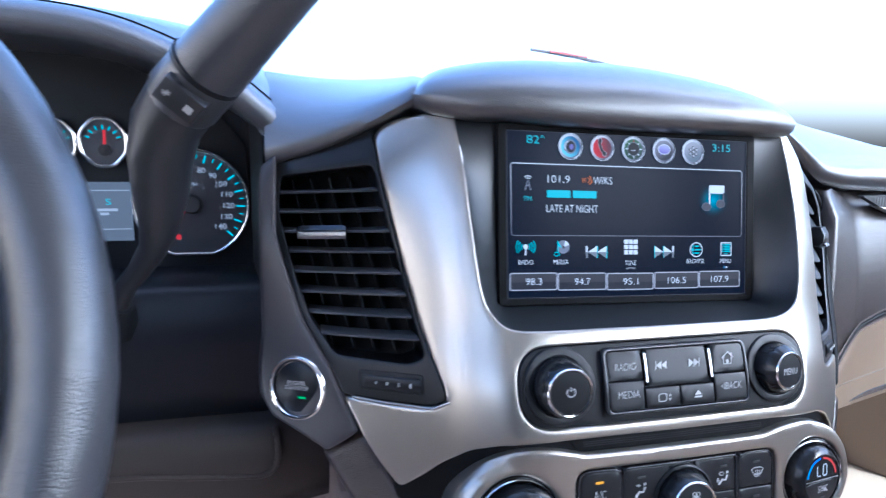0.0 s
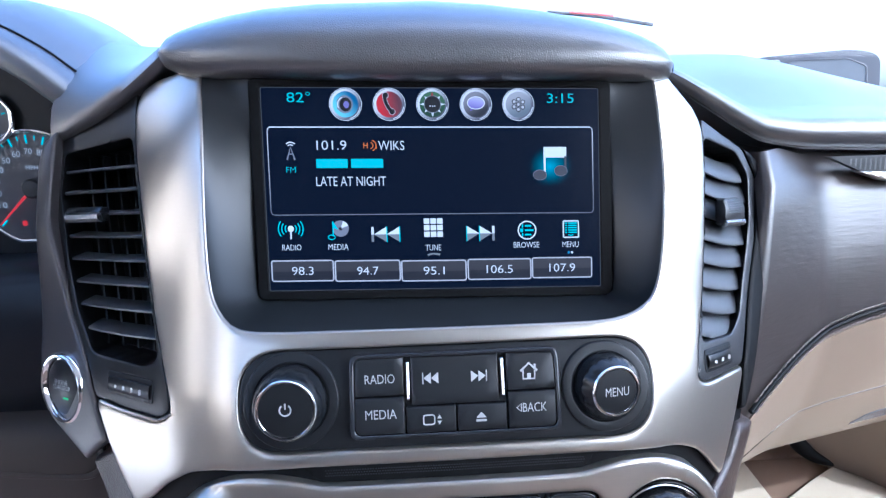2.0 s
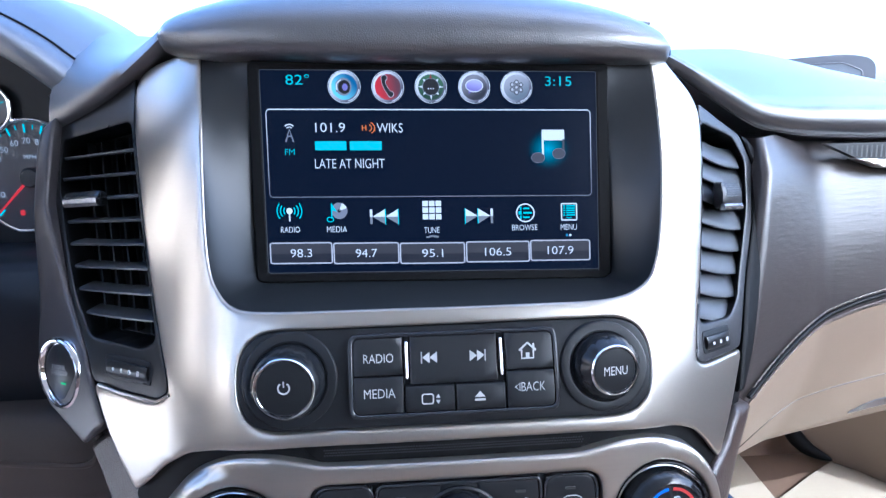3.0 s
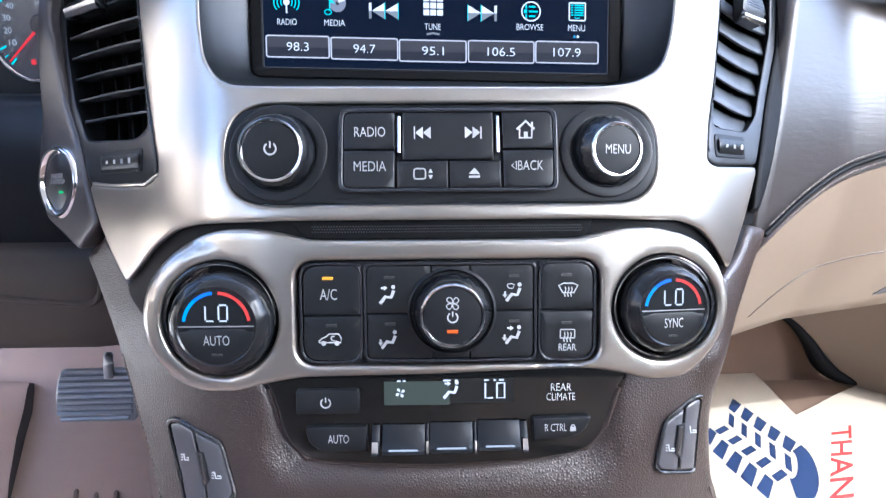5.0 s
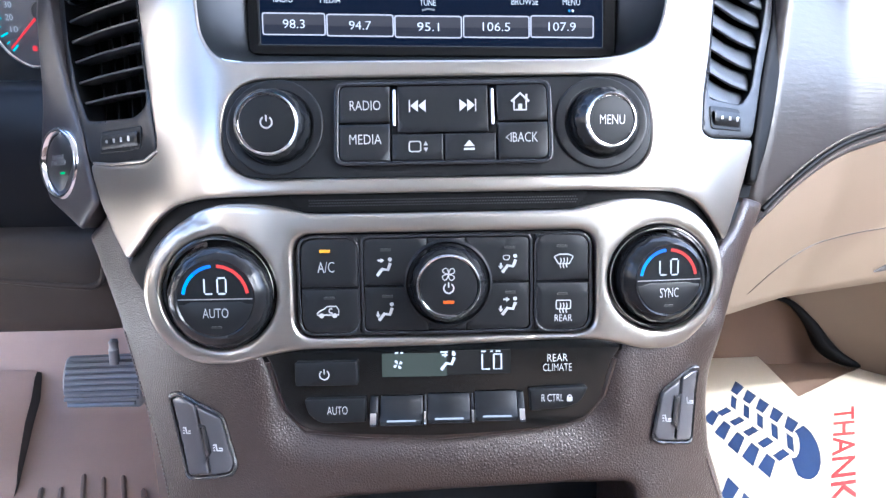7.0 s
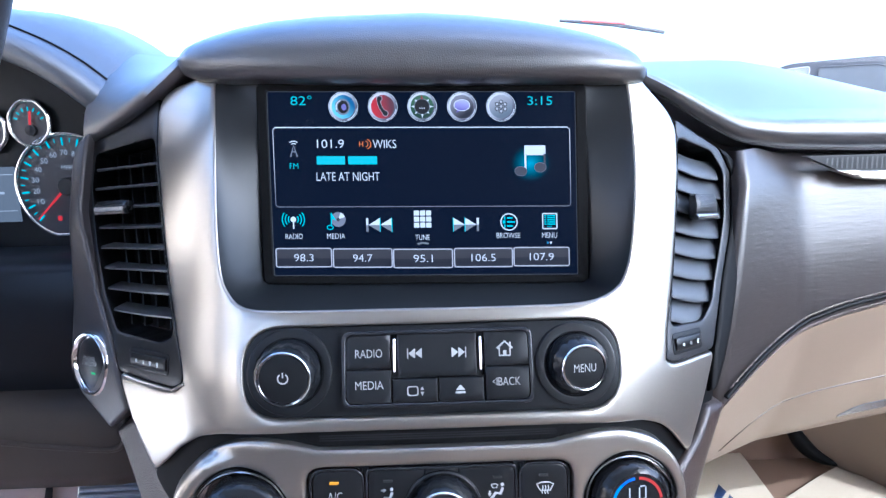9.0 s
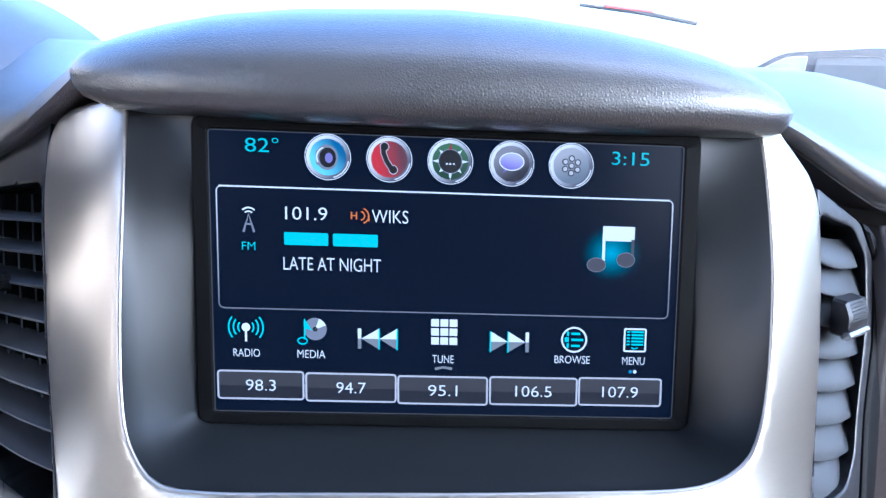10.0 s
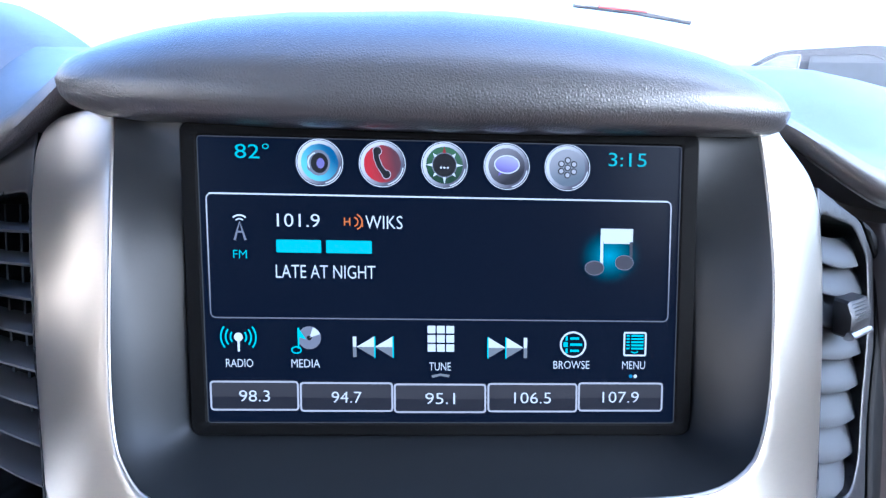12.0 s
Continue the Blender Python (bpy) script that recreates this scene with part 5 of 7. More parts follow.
def dial(c, name_text, r_hole, r_face, at, T, lean):
    """A temperature dial: ring in the bezel, fluted grip, lit window above and key below."""
    u, v = at
    k = r_face / 0.0178
    g0 = r_hole - 0.0040
    part("dial_ring", lathe([(r_hole + 0.0004, 0.030), (r_hole, 0.0405), (r_hole - 0.0008, 0.0425), (r_hole - 0.0018, 0.0415), (r_hole - 0.0022, 0.034)], c, 64), GLOSS, climate)
    part("chrome_ring", lathe([(r_hole - 0.0014, 0.034), (r_hole - 0.0014, 0.0424), (r_hole - 0.0021, 0.0434), (r_hole - 0.0028, 0.0426), (r_hole - 0.0031, 0.034)], c, 64), CHROME, climate)
    S = leaning(u, v, 0.0405, lean)
    g = part("grip", lathe([(g0, 0.030), (g0, T - 0.0060), (g0 - 0.0004, T - 0.0035), ((g0 + r_face) / 2, T - 0.0008), (r_face + 0.0009, T + 0.0002), (r_face + 0.0002, T - 0.0004)], at, 120, flutes=18, flute_depth=0.0004, flute_rows=(1, 2)), GRIP, climate, "", S)
    upper = arc(u, v, r_face, 4, 176, 24)
    lower = arc(u, v, r_face, 184, 356, 24)
    part("dial_window", sheet([upper], T - 0.0006, 0.02, 0.002, 0), DIALLCD, g, "dark lit dial window", S)
    kk = part("dial_key", sheet([lower], T - 0.0002, 0.006, 0.002, 0.0005), KEYBLACK, g, "", S)
    part("lettering", letters(name_text, u, v - 0.0066 * k, 0.0105 * k if name_text == "SYNC" else 0.0122 * k, 0.0042, T + 0.0004), PRINT, kk, "", S)
    part("lamp", sheet([box_loop(u - 0.0025 * k, u + 0.0025 * k, v - 0.0136 * k - 0.0004, v - 0.0136 * k + 0.0005, 0.0003, 2)], T + 0.0002, 0.01, 0.0006, 0), UNLIT, kk, "", S)
    part("divider", stroke([(u - r_face * 0.99, v), (u + r_face * 0.99, v)], 0.0005, T + 0.0001), DIMPRINT, g, "", S)
    for a0, a1, mt in ((172, 130, ARCMID), (131, 96, ARCBLUE), (86, 50, ARCRED), (51, 8, ARCRED)):
        part("arc", stroke(arc(u, v + 0.0004, 0.0153 * k, a0, a1, 10), 0.0014, T - 0.0003), mt, g, "", S)
    bm = bmesh.new()
    x0 = u - 0.0050 * k
    for pts in ([(0, 0.0096), (0, 0.0024), (0.0040, 0.0024)], [(0.0062, 0.0024), (0.0102, 0.0024), (0.0102, 0.0096), (0.0062, 0.0096), (0.0062, 0.0024)]):
        pts = [(x0 + k * p, v + 0.95 * q) for p, q in pts]
        for (xa, ya), (xb, yb) in zip(pts, pts[1:]):
            dx, dy = (xb - xa) * 0.07, (yb - ya) * 0.07
            stroke([(xa + dx, ya + dy), (xb - dx, yb - dy)], 0.0007, T - 0.0003, bm)
    part("temperature", bm, WHITEPX, g, "LO in white segments", S)


dial(DL, "AUTO", 0.0263, 0.0162, (-0.0962, -0.1733), 0.0535, 0)
dial(DR, "SYNC", 0.0242, 0.0150, (0.1001, -0.1692), 0.0485, 9)

# ---- rear climate panel ----
rear = thing("rear_climate_panel", (0, -0.24, 0.035), "glossy black rear climate panel with small lcd", "control panel")
REAR = wander([(-0.0810, -0.1975), (-0.0775, -0.2045), (-0.0745, -0.2130), (-0.0722, -0.2225), (-0.0680, -0.2305), (-0.0600, -0.2362), (-0.0450, -0.2383), (-0.02, -0.2394), (0.0015, -0.2398), (0.030, -0.2386), (0.0520, -0.2366), (0.0640, -0.2335), (0.0705, -0.2280), (0.0745, -0.2190), (0.0775, -0.2080), (0.0815, -0.1985), (0.060, -0.1945), (0.0, -0.1940), (-0.060, -0.1945)], 5)
part("panel", sheet([REAR], lambda u, v: face(u, v) - 0.0018, 0.006, 0.008, 0.0012), GLOSS, rear)
RH = lambda d: (lambda u, v: face(u, v) + d)
part("lcd", sheet([box_loop(-0.0263, 0.0030, -0.2118, -0.2012, 0.0004)], RH(-0.0012), 0.01, 0.001, 0), LCDGREEN, rear)
part("lcd", sheet([box_loop(0.0030, 0.0319, -0.2112, -0.2002, 0.0004)], RH(-0.0012), 0.01, 0.001, 0), LCDSHADED, rear)
RW = 0.0442
bm = bmesh.new()
for k in range(4):
    a = k * math.pi / 2 + 0.4
    poly([(-0.0190 + r * math.cos(a + b), -0.2060 + r * math.sin(a + b)) for r, b in ((0.0003, 0), (0.0016, -0.35), (0.0024, 0.05), (0.0020, 0.55), (0.0011, 0.5))], RW, bm)
part("fan_mark", bm, WHITEPX, rear)
bm = bmesh.new()
for u, wd in ((-0.0196, 0.0016), (-0.0172, 0.0014), (0.0018, 0.0034), (0.0060, 0.0012), (0.0196, 0.0022), (0.0232, 0.0012), (0.0262, 0.0022)):
    poly(box_loop(u - wd / 2, u + wd / 2, -0.2010, -0.2003, 0.0002, 2), RW, bm)
part("lcd_top_marks", bm, WHITEPX, rear)
bm = bmesh.new()
for x0 in (0.0190, 0.0242):
    pts = [(x0, -0.2020), (x0, -0.2088), (x0 + 0.0034, -0.2088)] if x0 < 0.02 else [(x0, -0.2020), (x0 + 0.0034, -0.2020), (x0 + 0.0034, -0.2088), (x0, -0.2088), (x0, -0.2020)]
    stroke(pts, 0.0008, RW, bm)
part("temperature", bm, WHITEPX, rear)
part("lcd_seat_mark", seat_mark(0.0040, -0.2052, RW, [(-0.0014, 0.0032, 1, 0)]), WHITEPX, rear)
part("lettering", letters("REAR", 0.0530, -0.2042, 0.0092, 0.0034, RW), PRINT, rear)
part("lettering", letters("CLIMATE", 0.0529, -0.2086, 0.0130, 0.0034, RW), PRINT, rear)
pk = key("key", rear, -0.0652, -0.0371, -0.2148, -0.2038, RH(0.0014), 0.0016)
part("power_mark", power_mark(-0.0518, -0.2094, 0.0021, 0.0468, 0.0006), PRINT, pk)
ak = part("key", sheet([rounded([(-0.0617, -0.2208), (-0.0600, -0.2280), (-0.0545, -0.2322), (-0.0338, -0.2318), (-0.0337, -0.2206)], [0.002, 0.004, 0.004, 0.001, 0.001], 4)], RH(0.0014), 0.006, 0.004, 0.0009), KEYBLACK, rear)
part("lettering", letters("AUTO", -0.0465, -0.2258, 0.0092, 0.0038, 0.0468), PRINT, ak)
rk = part("key", sheet([rounded([(0.0399, -0.2180), (0.0405, -0.2282), (0.0560, -0.2272), (0.0635, -0.2245), (0.0668, -0.2172)], [0.001, 0.001, 0.004, 0.004, 0.002], 4)], RH(0.0014), 0.006, 0.004, 0.0009), KEYBLACK, rear)
bm = letters("R CTRL", 0.0502, -0.2218, 0.0098, 0.0034, 0.0468)
poly(box_loop(0.0566, 0.0592, -0.2236, -0.2215, 0.0003, 2), 0.0468, bm)
stroke(arc(0.0579, -0.2215, 0.0008, 0, 180, 8), 0.0005, 0.0468, bm)
part("lettering", bm, PRINT, rk)


def rocker(u0, u1, tilt):
    """A rocker key that leans out towards its lower lip."""
    v1, v0 = -0.2205 + tilt, -0.2318 + tilt
    prof = [(v1, 0.0440), (v1 - 0.002, 0.0462), (v1 - 0.0065, 0.0485), (v0 + 0.0022, 0.0520), (v0 + 0.0006, 0.0522), (v0, 0.0508), (v0 - 0.0002, 0.0440)]
    return loft([[(u0, v, 0.043) for v, w in prof], [(u0, v, w - 0.0006) for v, w in prof], [(u0 + 0.0006, v, w) for v, w in prof], [(u1 - 0.0006, v, w) for v, w in prof], [(u1, v, w - 0.0006) for v, w in prof], [(u1, v, 0.043) for v, w in prof]])


for k in range(3):
    u0 = -0.0270 + 0.0212 * k
    dv = 0.0007 * k
    r_ = part("rocker_key", rocker(u0, u0 + 0.0188, dv), KEYBLACK, rear)
    part("pointer", poly([(u0 + 0.003, -0.2296 + dv), (u0 + 0.0158, -0.2296 + dv), (u0 + 0.0158, -0.2287 + dv), (u0 + 0.003, -0.2287 + dv)], 0.0524), GAUGELIT, r_)
for k, (u, wd) in enumerate(((-0.0300, 0.0034), (-0.0070, 0.0012), (0.0142, 0.0012), (0.0360, 0.0030))):
    post_ = part("divider", rocker(u - wd / 2, u + wd / 2, 0.0003 * k), KEYBLACK, rear)
    tilt = 0.0003 * k
    chip = [(-0.2262 + tilt, 0.0499), (-0.2280 + tilt, 0.0510), (-0.2298 + tilt, 0.0523), (-0.2313 + tilt, 0.0525), (-0.2320 + tilt, 0.0512)]
    part("chrome_chip", loft([[(u + side_ * wd / 2 * e, v, w - d) for v, w in chip] for side_, e, d in ((-1, 1.0, 0.0012), (-1, 0.8, -0.0002), (1, 0.8, -0.0002), (1, 1.0, 0.0012))]), CHROME, post_, "bright chrome chip")

# ---- leather console below ----
console = thing("center_console", (0, -0.33, 0.0), "brown grained leather console below the climate panel", "console")
CONSOLE = rounded([(-0.1735, -0.1325), (-0.1985, -0.1500), (-0.1716, -0.1947), (-0.1614, -0.2197), (-0.1475, -0.2540), (-0.1383, -0.2797), (-0.131, -0.33), (-0.12, -0.46), (0.12, -0.46), (0.152, -0.33),
                   (0.1441, -0.2847), (0.1345, -0.2584), (0.1324, -0.2354), (0.1335, -0.2150), (0.1388, -0.1950), (0.1470, -0.1780), (0.1600, -0.1570), (0.1720, -0.1370), (0.1555, -0.1335), (0.1450, -0.1500), (0.1250, -0.1650), (0.1, -0.17), (-0.1, -0.17), (-0.1565, -0.1640)], 0.003, 3)
TRAY = rounded([(-0.075, -0.2745), (-0.045, -0.2700), (0.0026, -0.2672), (0.06, -0.2655), (0.0874, -0.2662), (0.0910, -0.2730), (0.090, -0.33), (-0.075, -0.33)], 0.004, 4)


def con_h(u, v):
    """The leather bows in under the panel and swells towards the tray."""
    edge = np.hypot(np.maximum(np.abs(np.asarray(u)) - 0.066, 0), np.maximum(-np.asarray(v) - 0.2320, 0))
    return face(u, v) - 0.0042 - 0.0030 * np.exp(-(np.maximum(edge - 0.006, 0) / 0.006) ** 2) + 0.0012 * np.exp(-((edge - 0.020) / 0.008) ** 2) - 0.004 * np.clip((np.asarray(v) + 0.20) / 0.04, 0, 1) + 0.006 * np.clip((-np.asarray(v) - 0.25) / 0.06, 0, 1) + 0.0085 * np.clip((np.asarray(u) - 0.116) / 0.016, 0, 1) * np.clip((np.asarray(v) + 0.225) / 0.03, 0, 1)


part("leather_face", sheet([CONSOLE, REAR, TRAY], con_h, 0.005, 0.12, 0.005), BROWN, console, sharp=60)
part("tray", sheet([[(-0.08, -0.335), (0.095, -0.335), (0.095, -0.262), (-0.08, -0.262)]], -0.03, 0.02, 0.002, 0), BLACK, console, "black open tray")
part("panel_welt", tube([(u, v, float(con_h(u, v)) - 0.0002) for u, v in [(-0.0785, -0.2050), (-0.0760, -0.2140), (-0.0722, -0.2275), (-0.0632, -0.2382), (-0.03, -0.2408), (0.0015, -0.2414), (0.035, -0.2397), (0.0660, -0.2350), (0.0752, -0.2240), (0.0800, -0.2060)]], 0.0016, 8), BROWN, console)
for side, pts in ((-1, [(-0.1660, -0.1990), (-0.1570, -0.2210), (-0.1440, -0.2530), (-0.1350, -0.2790), (-0.128, -0.32)]), (1, [(0.1312, -0.2620), (0.1400, -0.2860), (0.147, -0.32)])):
    bm = bmesh.new()
    d = np.array(pts)
    for i in range(52):
        t = i / 52 * (len(pts) - 1)
        k = int(t)
        a, b = d[k] + (d[k + 1] - d[k]) * (t - k), d[k] + (d[k + 1] - d[k]) * min(1, t - k + 0.055)
        tube([(a[0], a[1], float(con_h(*a)) + 0.0001), (b[0], b[1], float(con_h(*b)) + 0.0001)], 0.00045, 6, bm)
    part("stitching", bm, THREAD, console, "pale thread stitching")


def seat_switch(points, split, side, label):
    th_ = thing("seat_heater_switch", (sum(p[0] for p in points) / len(points), min(p[1] for p in points), 0.02), label, "switch", "seat heater switches")
    c = np.mean(points, 0)
    big = [tuple(c + (np.array(p) - c) * 1.10) for p in points]
    part("surround", sheet([rounded(big, 0.004, 4), rounded(points, 0.003, 4)], lambda u, v: con_h(u, v) + 0.0022, 0.003, 0.008, 0.0009), SURROUND, th_)
    part("well", sheet([rounded(big, 0.004, 4)], lambda u, v: con_h(u, v) - 0.0008, 0.008, 0.002, 0), BLACK, th_)
    (a, b) = split
    n_ = np.array((-(b[1] - a[1]), b[0] - a[0])) / math.hypot(b[0] - a[0], b[1] - a[1])
    for s in (1, -1):
        keep = []
        m = len(points)
        for i in range(m):
            p, q = np.array(points[i]), np.array(points[(i + 1) % m])
            dp, dq = s * np.dot(p - a, n_) - 0.0003, s * np.dot(q - a, n_) - 0.0003
            if dp >= 0:
                keep.append(tuple(p))
            if dp * dq < 0:
                keep.append(tuple(p + (q - p) * dp / (dp - dq)))
        keep = [tuple(np.mean(keep, 0) + (np.array(p) - np.mean(keep, 0)) * 0.965) for p in keep]
        kk = part("rocker_key", sheet([rounded(keep, 0.0015, 4)], lambda u, v, s=s: con_h(u, v) + 0.0026 - 0.10 * np.abs((np.asarray(u) - a[0]) * n_[0] + (np.asarray(v) - a[1]) * n_[1]) * (0.6 if s > 0 else 1), 0.003, 0.006, 0.0012), SWITCH, th_)
        m_ = np.mean(keep, 0)
        w = float(con_h(*m_)) + 0.0028
        x_, y_ = m_
        g_ = 1.3
        bm = stroke([(x_ + g_ * a_, y_ + g_ * b_) for a_, b_ in ((-0.0006, 0.0014), (-0.0002, -0.0010), (0.0018, -0.0010), (0.0016, -0.0002), (0.0004, -0.0002))], 0.0007, w)
        for k in range(3):
            stroke([(x_ + g_ * a_, y_ + g_ * (b_ - 0.0010 * k)) for a_, b_ in ((-0.0016, 0.0009), (-0.0012, 0.0013), (-0.0009, 0.0009))], 0.0005, w, bm)
        part("seat_sign", bm, PRINT, kk)
    mid = (np.array(a) + np.array(b)) / 2
    d_ = (np.array(b) - np.array(a)) / np.linalg.norm(np.array(b) - np.array(a))
    for name, corners, lift, mt in (("lamp_strip", ((-0.0080, -0.0004), (-0.0070, 0.0034), (0.0062, 0.0034), (0.0095, -0.0004)), 0.0032, BLACK),
                                    ("lamp_lens", ((-0.0068, 0.0005), (-0.0062, 0.0027), (0.0056, 0.0027), (0.0074, 0.0005)), 0.0036, SURROUND)):
        bar = [tuple(mid + d_ * x + n_ * y * side) for x, y in corners]
        part(name, sheet([rounded(bar, 0.0003, 3)], lambda u, v, lift=lift: con_h(u, v) + lift, 0.004, 0.003, 0.0002), mt, th_)
    return th_


seat_switch([(-0.1318, -0.2262), (-0.1222, -0.2632), (-0.0985, -0.2575), (-0.0962, -0.2535), (-0.1022, -0.2310), (-0.1255, -0.2238)], ((-0.1165, -0.2250), (-0.1085, -0.2620)), 1, "black two-way seat heater switch set in brown leather")
seat_switch([(0.1232, -0.2150), (0.1190, -0.2152), (0.1035, -0.2236), (0.0990, -0.2435), (0.1010, -0.2465), (0.1205, -0.2505)], ((0.1140, -0.2175), (0.1105, -0.2490)), -1, "slim black seat heater switch set in brown leather")

# ---- air vents ----
def vent(name, outer, mouth, slats, knob_at, thumb, label, strut_us, tilt):
    """An air vent: housing plate, mouth backed by a shade-black sheet, curved slats, upright vanes behind, chrome
    slider and thumb wheel.
    """
    v_ = thing(name, (mouth[0][0], min(p[1] for p in outer), -0.05), label, "air vent", "dashboard air vents")
    part("housing", sheet([rounded(outer, 0.003, 3), rounded(mouth, 0.004, 4)], lambda u, v: face(u, v) - 0.0012, 0.004, 0.02, 0.0012), KEYBLACK if knob_at[0] < 0 else DARKGREY, v_)
    # near-black sheet stands in for the shade deep in the duct
    part("mouth_shade", sheet([rounded(mouth, 0.004, 4)], lambda u, v: face(u, v) - 0.030, 0.008, 0.001, 0), DEEP, v_)
    a = rounded(mouth, 0.004, 4)
    part("mouth_wall", loft([[(u, v, float(face(u, v)) - 0.002) for u, v in a], [(u, v, float(face(u, v)) - 0.030) for u, v in a]][::-1], closed=True), BLACK, v_)
    for (u0, v0, u1, v1) in slats:
        rows = []
        for k in range(13):
            t = k / 12
            u, v = u0 + (u1 - u0) * t, v0 + (v1 - v0) * t
            w = float(face(u, v)) - 0.0045
            bow = (0.0012 if knob_at[0] > 0 else 0.0030) * math.sin(math.pi * t)
            lou = 1.0 if knob_at[0] > 0 else 0.0
            if lou:
                d = v - 0.0018 * math.sin(math.pi * t)
                rows.append([(u, d + 0.0062, w - 0.0088), (u, d + 0.0040, w - 0.0058), (u, d + 0.0010, w - 0.0030 + bow * 0.4), (u, d - 0.0024, w - 0.0008 + bow * 0.8), (u, d - 0.0053, w + bow + 0.0008), (u, d - 0.0060, w + bow + 0.0007), (u, d - 0.0064, w + bow - 0.0002), (u, d - 0.0056, w - 0.0022), (u, d - 0.0010, w - 0.0050), (u, d + 0.0050, w - 0.0100)])
                continue
            rows.append([(u, v + tilt - bow * 0.3, w - 0.017), (u, v + tilt * 0.5 + 0.0005, w - 0.008), (u, v + 0.0011, w - 0.001), (u, v + 0.0004, w + bow), (u, v - 0.0006, w + bow - 0.0003), (u, v - 0.0009, w - 0.0015), (u, v + tilt * 0.5 - 0.0012, w - 0.008), (u, v + tilt - 0.0012, w - 0.017)])
        part("slat", loft(rows, closed=True, cap=True), LOUVRE if knob_at[0] > 0 else SLAT, v_)
    for su in strut_us:
        vs = [s[1] for s in slats]
        rows = []
        for k in range(9):
            v = max(vs) + 0.01 + (min(vs) - max(vs) - 0.02) * k / 8
            u = su + (v + 0.03) * (-0.21 if knob_at[0] < 0 else 0.17)
            w = float(face(u, v)) - 0.0185
            rows.append([(u - 0.0005, v, w), (u + 0.0005, v, w), (u + 0.0005, v, w - 0.010), (u - 0.0005, v, w - 0.010)])
        part("vane", loft(rows, closed=True, cap=True), BLACK, v_)
    ku, kv = knob_at
    kw = float(face(ku, kv))
    hl, hh_, out = (0.0150, 0.0042, 0.0064) if ku < 0 else (0.0098, 0.0075, 0.0062)
    rows = []
    for t, s in ((-1, 0.45), (-0.94, 0.85), (-0.8, 1.0), (0.8, 1.0), (0.94, 0.85), (1, 0.45)):
        u = ku + hl * t
        w = float(face(u, kv)) + 0.002
        rows.append([(u, kv + hh_ * s, w - 0.005), (u, kv + 0.95 * hh_ * s, w + 0.5 * out * s), (u, kv + 0.25 * hh_ * s, w + out * s), (u, kv - 0.55 * hh_ * s, w + 0.95 * out * s), (u, kv - hh_ * s, w + 0.4 * out * s), (u, kv - hh_ * s, w - 0.005)])
    sl = part("slider", loft(rows, closed=True, cap=True), GRIP if ku < 0 else DARKGREY, v_)
    rows = []
    for t in (-1.0, -0.94, 0, 0.94, 1.0):
        u = ku + hl * 0.98 * t
        w = float(face(u, kv)) + 0.002
        e = 1 if abs(t) < 0.95 else 0.6
        top_ = 0.10 if ku < 0 else -0.62
        rows.append([(u, kv + top_ * hh_, w + 0.92 * out * e), (u, kv + (top_ - 0.15) * hh_, w + 1.16 * out * e), (u, kv + min(top_ - 0.3, -0.6) * hh_, w + 1.12 * out * e), (u, kv - 1.06 * hh_, w + 0.75 * out * e), (u, kv - 0.98 * hh_, w + 0.35 * out * e)])
    part("chrome_tip", loft(rows, closed=True, cap=True), BRIGHT, sl, "bright chrome slider tip")
    if ku > 0:
        for k in range(7):
            v = kv + hh_ * (0.9 - 0.16 * k)
            w = float(face(ku, kv)) + 0.002 + out * float(np.interp(0.9 - 0.16 * k, [-0.55, 0.25, 0.95], [0.95, 1.0, 0.5]))
            part("grip_line", tube([(ku - hl * 0.7, v, w + 0.007 * 0.72), (ku, v, w), (ku + hl * 0.7, v, w - 0.0055)], 0.0004, 6), DARKGREY, sl)
    (tu0, tv0, tu1, tv1) = thumb
    part("wheel_slot", sheet([box_loop(tu0 - 0.002, tu1 + 0.002, min(tv0, tv1) - 0.002, max(tv0, tv1) + 0.0025, 0.002)], lambda u, v: face(u, v) - 0.0006, 0.004, 0.002, 0.0005), BLACK, v_)
    n = 16
    rows = []
    for k in range(n + 1):
        u = tu0 + (tu1 - tu0) * k / n
        mid = (tv0 + tv1) / 2
        ridge = 0.0012 if k % 2 else 0.0003
        w = float(face(u, mid)) + 0.0003 + 0.0012 * math.sin(math.pi * (0.15 + 0.7 * k / n)) + ridge * 0.5
        hh = abs(tv1 - tv0) / 2
        rows.append([(u, mid - hh, w - 0.004), (u, mid - hh, w - 0.001), (u, mid - hh * 0.5, w), (u, mid + hh * 0.5, w), (u, mid + hh, w - 0.001), (u, mid + hh, w - 0.004)])
    tw = part("thumb_wheel", loft(rows), KEYBLACK, v_)
    bm = bmesh.new()
    m = 4 if ku < 0 else 3
    for k in range(m):
        u = tu0 + (tu1 - tu0) * (0.22 + 0.6 * k / (m - 1))
        v = (tv0 + tv1) / 2
        poly(box_loop(u - 0.0006, u + 0.0006, v - 0.0008 - 0.0002 * k, v + 0.0008 + 0.0002 * k, 0.0003, 2), float(face(u, v)) + 0.0026, bm)
    part("airflow_marks", bm, PRINT, tw)
    return v_


